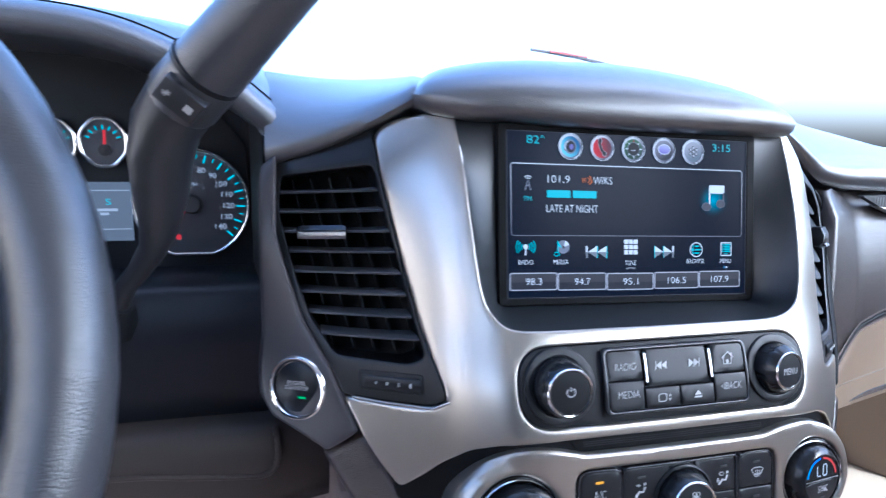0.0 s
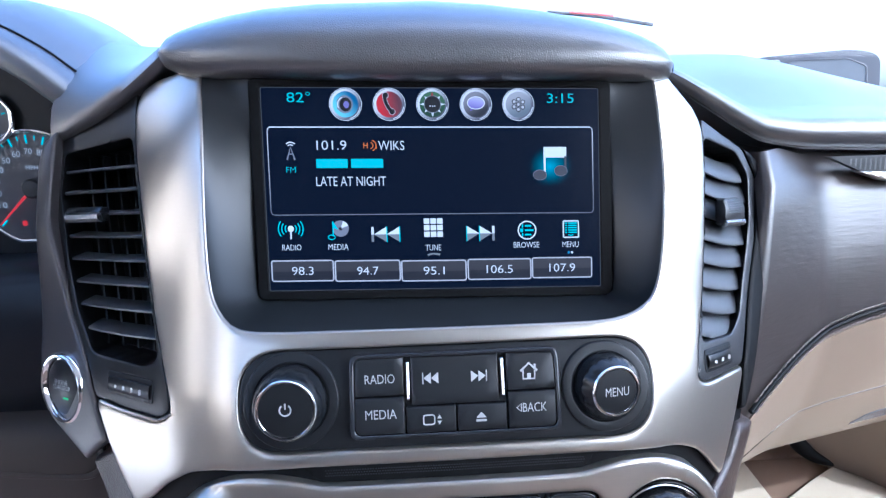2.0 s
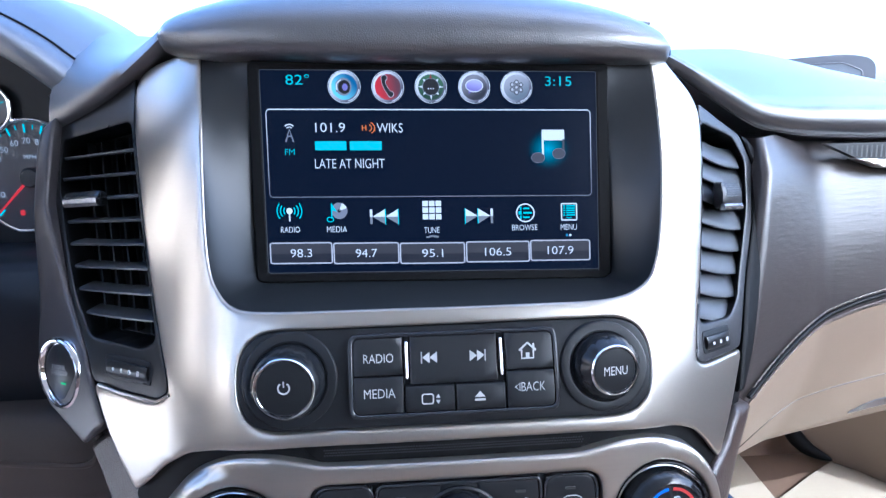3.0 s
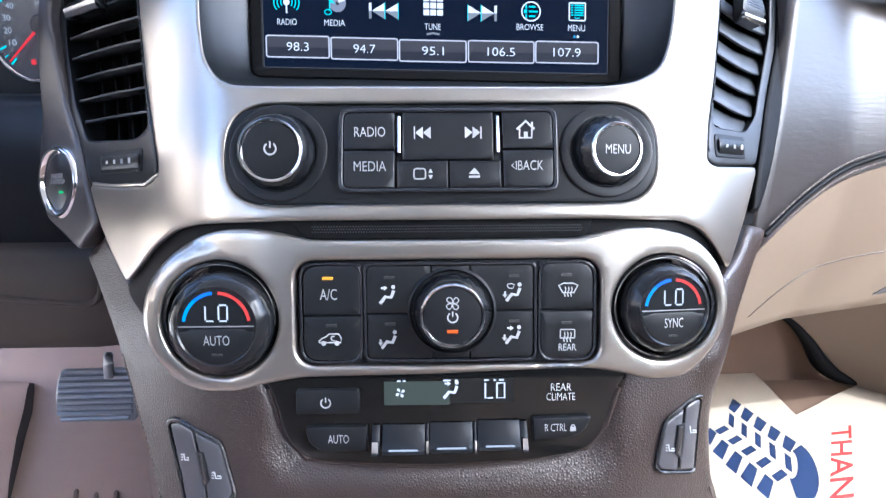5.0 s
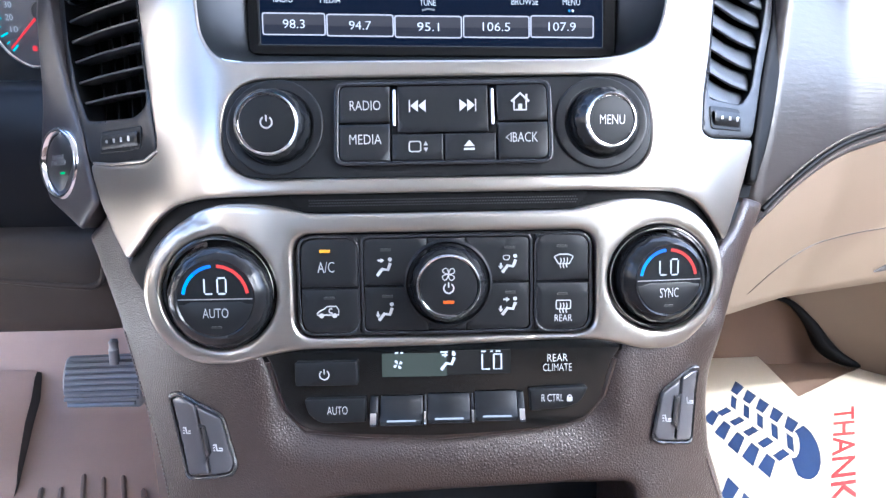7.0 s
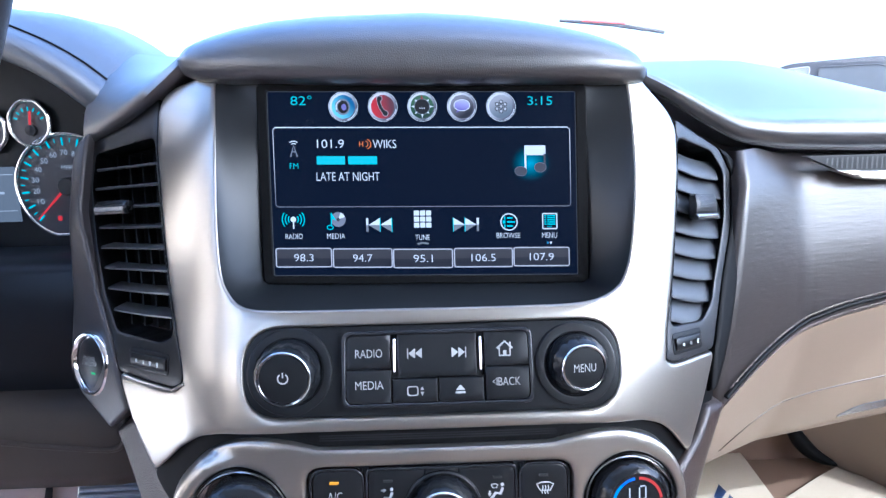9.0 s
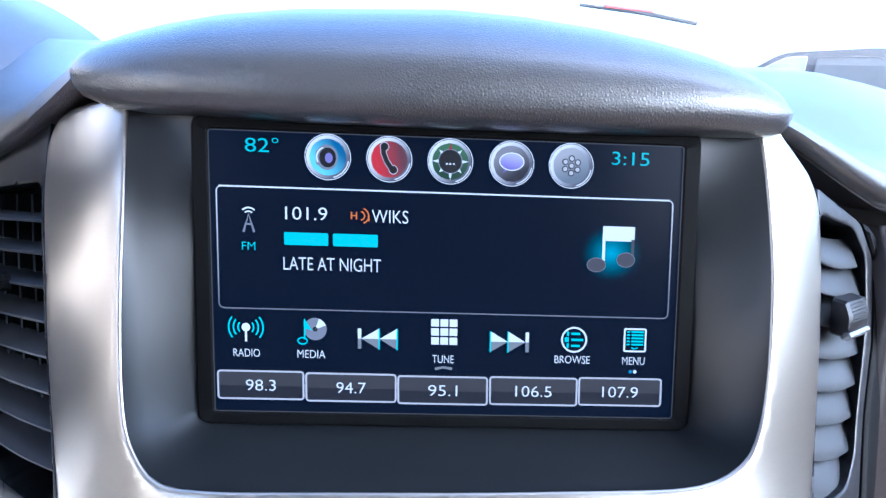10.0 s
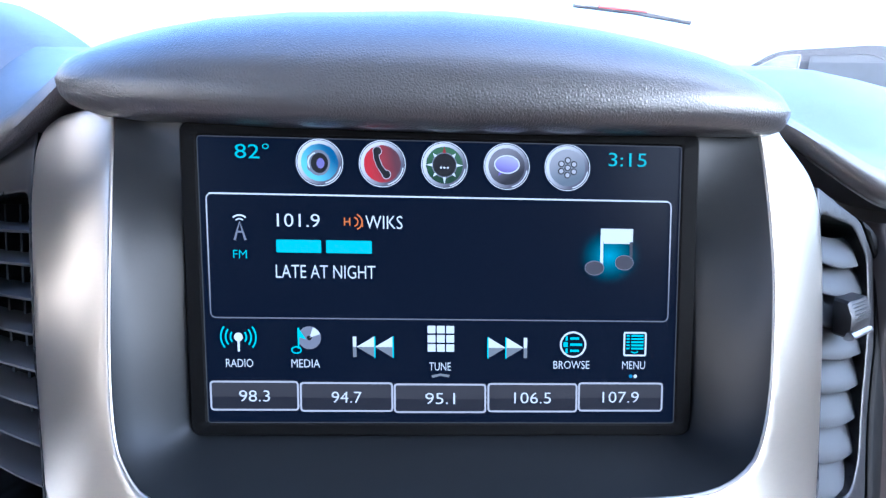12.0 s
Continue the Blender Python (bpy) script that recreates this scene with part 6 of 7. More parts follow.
VENT_L = [(-0.2275, 0.0480), (-0.1640, 0.0680), (-0.1605, 0.0233), (-0.1563, 0.0014), (-0.1500, -0.0343), (-0.1435, -0.0654), (-0.1371, -0.0864), (-0.1330, -0.1), (-0.1325, -0.1075), (-0.1394, -0.1115), (-0.1647, -0.1115), (-0.1868, -0.1095), (-0.1925, -0.0946), (-0.2100, -0.066), (-0.2190, -0.0400), (-0.2278, -0.0125)]
MOUTH_L = [(-0.2205, 0.0255), (-0.1645, 0.0300), (-0.1610, 0.0108), (-0.1540, -0.0250), (-0.1462, -0.0630), (-0.1412, -0.0845), (-0.1500, -0.0890), (-0.1900, -0.0868), (-0.2040, -0.0650), (-0.2130, -0.0380), (-0.2220, 0.0010)]
slats_l = []
for k in range(8):
    v = 0.0144 - 0.0128 * k
    slats_l.append((float(np.interp(v, [-0.0868, -0.065, -0.038, 0.001, 0.0255], [-0.1905, -0.2035, -0.2125, -0.2215, -0.2215])), v, float(np.interp(v, [-0.0845, -0.063, -0.025, 0.0108, 0.03], [-0.1415, -0.1465, -0.1540, -0.1610, -0.1645])), v - 0.0002))
vent("air_vent", VENT_L, MOUTH_L, slats_l, (-0.1962, -0.0113), (-0.1752, -0.1035, -0.1452, -0.0965), "black air vent with chrome slider beside the instruments", (-0.201, -0.189, -0.177, -0.165), 0.003)
VENT_R = [(0.1490, 0.0310), (0.1865, 0.0155), (0.1955, -0.0010), (0.1888, -0.0378), (0.1744, -0.0747), (0.1627, -0.1035), (0.1302, -0.1048), (0.1250, -0.1024), (0.1274, -0.0865), (0.1344, -0.0626), (0.1411, -0.0283), (0.1465, 0.0018), (0.1484, 0.0249)]
MOUTH_R = [(0.1495, 0.0200), (0.1790, 0.0135), (0.1885, 0.0000), (0.1850, -0.0270), (0.1770, -0.0500), (0.1660, -0.0780), (0.1560, -0.0870), (0.1305, -0.0862), (0.1355, -0.0640), (0.1420, -0.0290), (0.1475, 0.0010)]
slats_r = []
for k in range(8):
    v = 0.0075 - 0.0122 * k
    slats_r.append((float(np.interp(v, [-0.0862, -0.064, -0.029, 0.001, 0.02], [0.1312, 0.1360, 0.1425, 0.1480, 0.1500])), v, float(np.interp(v, [-0.087, -0.078, -0.05, -0.027, 0, 0.0135], [0.1575, 0.1672, 0.1785, 0.1865, 0.190, 0.181])), v - 0.0060))
vent("air_vent", VENT_R, MOUTH_R, slats_r, (0.1640, -0.0210), (0.1325, -0.0990, 0.1515, -0.0922), "grey air vent with chrome slider on the passenger side", (), 0.004)

# ---- trim post and start button ----
post = thing("trim_post", (-0.21, -0.148, -0.05), "grey-brown trim post between instruments and vent", "trim panel")
POST = rounded([(-0.2330, 0.0320), (-0.2225, 0.0400), (-0.2240, -0.0125), (-0.2165, -0.0400), (-0.2085, -0.066), (-0.1930, -0.0946), (-0.1872, -0.1098), (-0.1780, -0.1310), (-0.1960, -0.1460), (-0.2110, -0.1380), (-0.2290, -0.1290), (-0.2370, -0.1150), (-0.2370, -0.1000), (-0.2345, -0.0752), (-0.2345, -0.0372), (-0.2350, 0.0177)], 0.003, 4)


def post_h(u, v):
    """The post turns back less than the vent beside it."""
    a = np.abs(u)
    return np.interp(v, *RISE) + 0.0005 - np.where(a < 0.188, np.interp(a, *SIDE), np.interp(0.188, *SIDE) + (a - 0.188) * np.interp(v, [-0.11, -0.02], [0.80, 0.45]))


part("post_face", sheet([POST], post_h, 0.004, 0.05, 0.003), TRIM, post, sharp=60)
button = thing("start_button", (-0.2150, -0.132, -0.04), "chrome-ringed engine start button with green lamp", "start button")
SB = Matrix.Translation((-0.2128, -0.1085, float(post_h(-0.2128, -0.1085)) + 0.0005)) @ Euler((0, radians(-33), 0)).to_matrix().to_4x4()
SBW = PANEL @ SB
part("ring", lathe([(0.0206, -0.004), (0.0206, 0.0006), (0.0200, 0.0022), (0.0190, 0.0029), (0.0179, 0.0026), (0.0170, 0.0012), (0.0167, -0.0008)], n=64), CHROME, button, "chrome ring", SBW)
cap = part("cap", lathe([(0.0166, -0.0018), (0.0162, 0.0000), (0.0148, 0.0009), (0.00001, 0.0014)], n=56), KEYBLACK, button, "", SBW)
part("lettering", letters("ENGINE", 0, 0.0034, 0.0125, 0.0026, 0.0018), PRINT, cap, "", SBW)
part("lettering", letters("START/STOP", 0, 0.0002, 0.0165, 0.0026, 0.0018), PRINT, cap, "", SBW)
part("lamp", poly(box_loop(0.0012, 0.0062, -0.0062, -0.0050, 0.0003, 2), 0.0018), GREENLED, cap, "green lamp", SBW)

# ---- instrument hood and gauges ----
hood = thing("instrument_hood", (-0.40, 0.1, 1.28), "grey padded hood arching over the instruments", "instrument hood", kind="world")
ARCH = [(-0.200, 1.296), (-0.226, 1.317), (-0.242, 1.330), (-0.262, 1.3425), (-0.282, 1.352), (-0.300, 1.3595), (-0.325, 1.3675), (-0.36, 1.373), (-0.42, 1.375), (-0.48, 1.372), (-0.53, 1.360), (-0.565, 1.33), (-0.58, 1.29), (-0.58, 1.262)]
INNER = [(-0.208, 1.277), (-0.234, 1.297), (-0.250, 1.310), (-0.268, 1.3215), (-0.288, 1.331), (-0.308, 1.3395), (-0.332, 1.346), (-0.364, 1.350), (-0.42, 1.351), (-0.472, 1.349), (-0.516, 1.339), (-0.546, 1.315), (-0.56, 1.285), (-0.56, 1.262)]
rows = []
for o, i_ in zip([Vector(p) for p in smooth3([(x, z, 0) for x, z in ARCH], 4)], [Vector(p) for p in smooth3([(x, z, 0) for x, z in INNER], 4)]):
    lip = [i_ + (o - i_) * k for k in (0.06, 0.2, 0.42, 0.66, 0.88)]
    f = min(1.0, max(0.0, (o.x + 0.38) / 0.10))
    rows.append([(i_.x, 0.172, i_.y - 0.004), (i_.x, 0.118, i_.y - 0.002), (i_.x, 0.096, i_.y)] + [(p.x, y, p.y) for p, y in zip(lip, (0.0895, 0.0865, 0.0855, 0.0875, 0.0955))]
                + [(o.x, 0.108, o.y), (o.x, 0.111, o.y + 0.0006), (o.x, 0.125, o.y + 0.002 + 0.006 * f), (o.x, 0.145, o.y + 0.001 + 0.014 * f), (o.x, 0.175, o.y + 0.022 * f), (o.x, 0.24, o.y - 0.010 + 0.036 * f), (o.x, 0.40, o.y - 0.06 + 0.03 * f)])
part("arch", loft(rows), DASHPAD, hood, "", WORLD, 60)
part("seam", tube([(r[8][0], 0.1095, r[8][2] + 0.0004) for r in rows[:-4]], 0.0011, 8), DEEP, hood, "dark stitched seam along the hood", WORLD)
cluster = thing("instrument_cluster", (-0.40, 0.15, 1.19), "lit gauges with chrome rims behind the wheel", "instrument cluster", kind="world")
GF = Matrix(((1, 0, 0, -0.287), (0, 0, -1, 0.151), (0, 1, 0, 1.240), (0, 0, 0, 1)))
part("back_panel", sheet([[(-0.275, -0.06), (0.045, -0.06), (0.040, 0.045), (0.015, 0.078), (-0.05, 0.105), (-0.13, 0.112), (-0.22, 0.10), (-0.27, 0.05)]], -0.004, 0.05, 0.004, 0), BLACK, cluster, "", GF)
rows = []
for x, y in ((-0.2255, 0.0860), (-0.2315, 0.0835), (-0.2325, 0.0865), (-0.2335, 0.0930), (-0.2370, 0.1080), (-0.2400, 0.1250), (-0.2425, 0.1450), (-0.2440, 0.1575), (-0.2600, 0.1585), (-0.2850, 0.1585)):
    top = float(np.interp(x, [p[0] for p in INNER[::-1]], [p[1] for p in INNER[::-1]])) - (0.002 if y < 0.1 else 0.0)
    rows.append([(x, y, 1.18 + (top - 1.18) * k / 6) for k in range(7)])
part("side_cheek", loft(rows), BLACK, cluster, "", WORLD, 60)
dial_face = [p for p in circle(0, 0, 0.0405, 72) if p[1] > -0.0385]
i0 = max(range(len(dial_face)), key=lambda i: math.dist(dial_face[i], dial_face[i - 1]))
dial_face = dial_face[i0:] + dial_face[:i0]
sp = part("speedometer", sheet([dial_face], -0.001, 0.01, 0.002, 0), material("gauge_face", (0.05, 0.05, 0.058), 0.4, mottling=0.1), cluster, "", GF)
part("rim", tube([(x * 1.02, y * 1.02, 0.0) for x, y in dial_face] + [(dial_face[0][0] * 1.02, dial_face[0][1] * 1.02, 0.0)], 0.0014, 8), BRIGHT, sp, "chrome rim", GF)
ticks, fine_ticks = bmesh.new(), bmesh.new()
for k in range(29):
    a = radians(225 - 266 * k / 28)
    r0, r1 = (0.0325, 0.0385) if k % 2 == 0 else (0.035, 0.0382)
    stroke([(r0 * math.cos(a), r0 * math.sin(a)), (r1 * math.cos(a), r1 * math.sin(a))], 0.0013 if k % 2 == 0 else 0.0008, -0.0004, ticks)
part("ticks", ticks, TEALPX, sp, "teal lit ticks", GF)
bm = bmesh.new()
for k in range(15):
    a = radians(225 - 266 * k / 14)
    if k:
        letters(str(10 * k), 0.0268 * math.cos(a), 0.0268 * math.sin(a), 0.0056 + (0.0026 if k > 9 else 0), 0.0042, -0.0004, bm)
letters("MPH", 0, 0.0150, 0.0085, 0.0030, -0.0004, bm)
part("numbers", bm, GAUGELIT, sp, "", GF)
part("hub", lathe([(0.0075, -0.001), (0.0072, 0.004), (0.006, 0.0052), (0.00001, 0.0055)], n=24), RUBBER, sp, "", GF)
a = radians(225)
part("needle", loft([[(x0 + s * wd * math.sin(a), y0 - s * wd * math.cos(a), w) for s, w in ((-1, 0.0035), (0, 0.0047), (1, 0.0035))] for x0, y0, wd in ((0.004 * math.cos(a), 0.004 * math.sin(a), 0.0012), (0.036 * math.cos(a), 0.036 * math.sin(a), 0.0006))]), NEEDLE, sp, "red needle", GF)
part("warning_lamp", poly(box_loop(-0.0125, -0.0090, -0.0275, -0.0235, 0.0012), -0.0003), NEEDLE, sp, "", GF)
for gx, gz, na in ((-0.3105, 1.2900, 84), (-0.3450, 1.2855, 88), (-0.3785, 1.2845, 60), (-0.4120, 1.287, 70)):
    u, v = gx + 0.287, gz - 1.240
    octo = rounded([(u + 0.0165 * math.cos(radians(22.5 + 45 * k)), v + 0.0186 * math.sin(radians(22.5 + 45 * k))) for k in range(8)], 0.0045, 4)
    g = part("small_gauge", sheet([octo], 0.0005, 0.01, 0.003, 0), bpy.data.materials["gauge_face"], cluster, "", GF)
    part("rim", tube([(*p, 0.0010) for p in octo] + [(*octo[0], 0.0010)], 0.0015, 8), BRIGHT, g, "chrome rim", GF)
    bm = bmesh.new()
    for k in range(7):
        b_ = radians(160 - 140 * k / 6)
        stroke([(u + 0.0095 * math.cos(b_), v + 0.0095 * math.sin(b_)), (u + 0.0125 * math.cos(b_), v + 0.0125 * math.sin(b_))], 0.0011, 0.0009, bm)
    part("ticks", bm, TEALPX, g, "", GF)
    part("hub", lathe([(0.0045, 0.0005), (0.0042, 0.003), (0.00001, 0.0036)], (u + 0.001, v - 0.0055), 18), RUBBER, g, "", GF)
    b_ = radians(na)
    part("needle", stroke([(u + 0.001, v - 0.0045), (u + 0.001 + 0.0135 * math.cos(b_), v - 0.0055 + 0.0145 * math.sin(b_))], 0.0020, 0.0028), NEEDLE, g, "red needle", GF)
dic = part("driver_display", sheet([[(-0.145, -0.0275), (-0.0425, -0.0275), (-0.0425, 0.0165), (-0.145, 0.0165)]], -0.0006, 0.03, 0.002, 0), DICPX, cluster, "pale lit driver display", GF)
bm = bmesh.new()
for x0, x1, y in ((-0.082, -0.0435, 0.0105), (-0.082, -0.0435, -0.0185)):
    stroke([(x0, y), (x1, y)], 0.0006, -0.0003, bm)
for x0, x1, y in ((-0.066, -0.052, -0.004), (-0.064, -0.058, -0.007)):
    stroke([(x0, y), (x1, y)], 0.002, -0.0003, bm)
part("display_bars", bm, GAUGELIT, dic, "", GF)
bm = letters("S", -0.058, 0.002, 0.0036, 0.0046, -0.0003)
part("gear_letter", bm, TEALPX, dic, "", GF)

# lower instrument surround and knee panel
lower = thing("knee_panel", (-0.40, 0.1, 1.0), "black and beige knee panel under the instruments", "dash panel", kind="world")
rows = [[(x, y, z) for x in (-0.84, -0.6, -0.4, -0.3, -0.25, -0.232)] for y, z in ((0.151, 1.192), (0.135, 1.190), (0.105, 1.188), (0.097, 1.180), (0.10, 1.14), (0.105, 1.08), (0.15, 1.075))]
part("black_shroud", loft(rows), SHROUD, lower, "", WORLD, 50)
rows = []
for y, z in ((0.13, 1.088), (0.092, 1.087), (0.085, 1.080), (0.083, 1.06), (0.086, 1.03), (0.095, 1.015), (0.12, 1.008), (0.3, 1.02)):
    rows.append([(x, y - 0.008 * math.cos(max(-1.5, min(1.5, (x + 0.45) * 3))) + (0.012 if x > -0.2 else 0), z) for x in (-0.84, -0.6, -0.45, -0.35, -0.28, -0.255, -0.242, -0.19)])
part("beige_bolster", loft(rows), SHADEDBEIGE, lower, "grey-beige padded knee bolster, darkened in colour for its shade", WORLD, 60)


def bolster_y(x, z):
    """Depth of the knee bolster's face."""
    y = float(np.interp(z, [1.015, 1.03, 1.06, 1.08, 1.087], [0.095, 0.086, 0.083, 0.085, 0.092]))
    return y - 0.008 * math.cos(max(-1.5, min(1.5, (x + 0.45) * 3)))


ridge = smooth3([(x, 0.0, z) for x, z in ((-0.62, 1.066), (-0.45, 1.062), (-0.331, 1.060), (-0.290, 1.055), (-0.252, 1.0505), (-0.236, 1.0505), (-0.229, 1.057), (-0.227, 1.070), (-0.229, 1.084))], 5)
part("bolster_ridge", tube([(p.x, bolster_y(p.x, p.z) + 0.0006, p.z) for p in ridge], 0.0024, 8), SHADEDBEIGE, lower, "", WORLD)

# ---- steering column, wheel, shift lever ----
wheel = thing("steering_wheel", (-0.475, -0.12, 1.10), "dark leather steering wheel with smooth round rim", "steering wheel", kind="world")
WC, TILTW = Vector((-0.475, -0.13, 1.21)), radians(22)
WM = Matrix.Translation(WC) @ Euler((radians(90) - TILTW, 0, 0)).to_matrix().to_4x4()
rows = []
for k in range(72):
    a = 2 * math.pi * k / 72
    rows.append([((0.185 + 0.016 * math.cos(b)) * math.cos(a), (0.185 + 0.016 * math.cos(b)) * math.sin(a), 0.0175 * math.sin(b)) for b in [2 * math.pi * j / 16 for j in range(16)]])
part("rim", loft(rows + rows[:1], closed=True), WHEELGREY, wheel, "", WM, 80)
part("hub", lathe([(0.085, -0.07), (0.085, -0.045), (0.075, -0.03), (0.04, -0.022), (0.00001, -0.02)], n=40), BLACK, wheel, "", WM)
for ang in (200, 270, 340):
    a = radians(ang)
    part("spoke", tube([(0.06 * math.cos(a), 0.06 * math.sin(a), -0.045), (0.13 * math.cos(a), 0.13 * math.sin(a), -0.03), (0.183 * math.cos(a), 0.183 * math.sin(a), -0.004)], [0.02, 0.014, 0.010], 10, squash=0.5), BLACK, wheel, "", WM)
column = thing("steering_column", (-0.45, 0.1, 1.1), "black steering column shroud behind the wheel", "steering column", kind="world")
part("shroud", tube([(-0.462, -0.08, 1.19), (-0.452, -0.04, 1.182), (-0.44, 0.04, 1.165), (-0.43, 0.16, 1.14)], [0.05, 0.072, 0.085, 0.09], 24, squash=0.75), DARKGREY, column, "", WORLD)
lever = thing("shift_lever", (-0.33, 0.1, 1.18), "grey column shift lever with thick handle and buttons", "shift lever", kind="world")
part("arm", tube([(-0.333, 0.100, 1.168), (-0.321, 0.085, 1.193), (-0.311, 0.075, 1.204), (-0.299, 0.064, 1.221), (-0.293, 0.055, 1.236), (-0.289, 0.045, 1.258), (-0.2865, 0.036, 1.280), (-0.281, 0.030, 1.298), (-0.271, 0.0228, 1.3112)], [0.0066, 0.0068, 0.0070, 0.0086, 0.0115, 0.0158, 0.0178, 0.0190, 0.0195], 20), DARKGREY, lever, "", WORLD)
part("boot", tube([(-0.336, 0.104, 1.160), (-0.331, 0.098, 1.170), (-0.328, 0.094, 1.178)], [0.016, 0.014, 0.0095], 16), BLACK, lever, "", WORLD)
part("handle", tube([(-0.2715, 0.0235, 1.3105), (-0.2700, 0.022, 1.3120), (-0.249, 0.006, 1.3330), (-0.225, -0.012, 1.357), (-0.199, -0.030, 1.382), (-0.177, -0.046, 1.404), (-0.171, -0.051, 1.411)], [0.0195, 0.0205, 0.0198, 0.0180, 0.0158, 0.0130, 0.006], 24), WHEELGREY, lever, "", WORLD)
part("collar", tube([(-0.2570, 0.0116, 1.3257), (-0.2553, 0.0102, 1.3275)], 0.0206, 24), BLACK, lever, "", WORLD)
la = Vector((0.6, -0.48, 0.63)).normalized()
ln = (Vector((0.13, -0.99, 0)) - la * la.dot(Vector((0.13, -0.99, 0)))).normalized()
lx = la.cross(ln)
lc = Vector((-0.2640, 0.0172, 1.3183)) + ln * 0.0215
LB = Matrix(((lx.x, la.x, ln.x, lc.x), (lx.y, la.y, ln.y, lc.y), (lx.z, la.z, ln.z, lc.z), (0, 0, 0, 1)))
part("button", block(-0.0120, 0.0120, -0.0075, 0.0075, -0.006, 0.0015, 0.0012), DARKGREY, lever, "", LB)
bm = stroke([(-0.0090, 0.0), (-0.0045, 0.0)], 0.0008, 0.0019)
stroke([(-0.0067, -0.0022), (-0.0067, 0.0022)], 0.0008, 0.0019, bm)
stroke([(-0.0083, -0.0016), (-0.0051, 0.0016)], 0.0008, 0.0019, bm)
poly(box_loop(0.0040, 0.0085, -0.0022, 0.0022, 0.0004), 0.0019, bm)
part("button_marks", bm, PRINT, lever, "", LB)

# ---- driver footwell ----
fmat = thing("rubber_floor_mat", (-0.33, 0.14, 0.82), "brown moulded rubber floor mat with ribs", "floor mat", kind="world")
MAT_Y = [-0.6, 0.1, 0.19] + [0.2 + 0.009 * k for k in range(60)] + [0.742]
rows = []
for y in MAT_Y:
    z = float(np.interp(y, [-0.6, 0.42, 0.48, 0.56, 0.63, 0.70, 0.735, 0.742], [0.704, 0.705, 0.706, 0.715, 0.745, 0.80, 0.88, 1.0]))
    rows.append([(x, y, z) for x in (-0.84, -0.6, -0.4, -0.20)])
part("mat_sheet", loft(rows), MATBROWN, fmat, "", DRIVER, 70)
FOOTREST = [((-0.4910, 0.3790, 0.8595), (-0.4935, 0.3745, 0.8625)), ((-0.4870, 0.3720, 0.8545), (-0.4900, 0.3640, 0.8590)), ((-0.4735, 0.3435, 0.8395), (-0.476, 0.3325, 0.846)), ((-0.4580, 0.3050, 0.8300), (-0.456, 0.289, 0.839)),
            ((-0.4365, 0.2620, 0.8265), (-0.431, 0.244, 0.836)), ((-0.4200, 0.2290, 0.8250), (-0.414, 0.213, 0.8335)), ((-0.4060, 0.2010, 0.8230), (-0.401, 0.190, 0.8275)), ((-0.398, 0.182, 0.8205), (-0.3965, 0.178, 0.8215))]
# side face in dark rubber instead of mat brown: its shadow is painted in
part("footrest_side", loft([[low, high] for low, high in FOOTREST]), RUBBER, fmat, "shaded side of the raised footrest, its shadow put into dark rubber", WORLD, 60)
rows = [[(x, 0.392, 0.850), (x - 0.006, 0.394, 0.853), (-0.68, 0.400, 0.858)] for x in (-0.492,)]
rows += [[high, (high[0] - 0.003, high[1] + 0.001, high[2] + 0.0012), (-0.68, high[1] + 0.012, high[2] + 0.004)] for low, high in FOOTREST]
part("footrest_top", loft(rows), MATBROWN, fmat, "raised rubber footrest", WORLD, 60)
RIB = material("mat_rib", (0.17, 0.125, 0.11), 0.6, grain=1, grain_scale=900, bump=0.2)
for x, y in ((-0.549, 0.335), (-0.525, 0.352), (-0.517, 0.381), (-0.492, 0.381), (-0.479, 0.410), (-0.449, 0.402), (-0.425, 0.405), (-0.384, 0.374)):
    part("rib", tube([(x - 0.53 * (q - y), q, z) for q, z in ((0.14, 0.703), (0.25, 0.706), (y - 0.012, 0.706), (y, 0.702))], [0.002, 0.0030, 0.0030, 0.0012], 8), RIB, fmat, "", DRIVER)
part("console_side", block(-0.19, 0.17, 0.03, 0.74, 0.70, 1.06, 0.01), material("console_plastic", (0.16, 0.125, 0.11), 0.55, grain=1, grain_scale=900, bump=0.3), console, "", WORLD)
pedal = thing("brake_pedal", (-0.337, 0.24, 0.9), "black ribbed rubber brake pedal", "pedal", kind="world")
PM = Matrix.Translation((-0.4565, 0.44, 0.8215)) @ Euler((radians(68), 0, radians(2))).to_matrix().to_4x4()
PAD = rounded([(-0.046, -0.036), (0.052, -0.038), (0.052, 0.038), (-0.052, 0.037), (-0.054, 0.0)], [0.010, 0.006, 0.006, 0.008, 0.02], 4)
PEDAL = material("pedal_rubber", (0.30, 0.32, 0.36), 0.38, 0.6, grain=1, grain_scale=1500, bump=0.1)


def bowed(bm, c=10.0):
    """The pad and its ribs curve away at the top and bottom."""
    for q in bm.verts:
        x, v, w = q.co
        q.co = (x, (1 / c + w) * math.sin(v * c), (1 / c + w) * math.cos(v * c) - 1 / c)
    return bm


part("pad", bowed(sheet([PAD], -0.001, 0.006, 0.014, 0.003)), PEDAL, pedal, "", DRIVER @ PM)
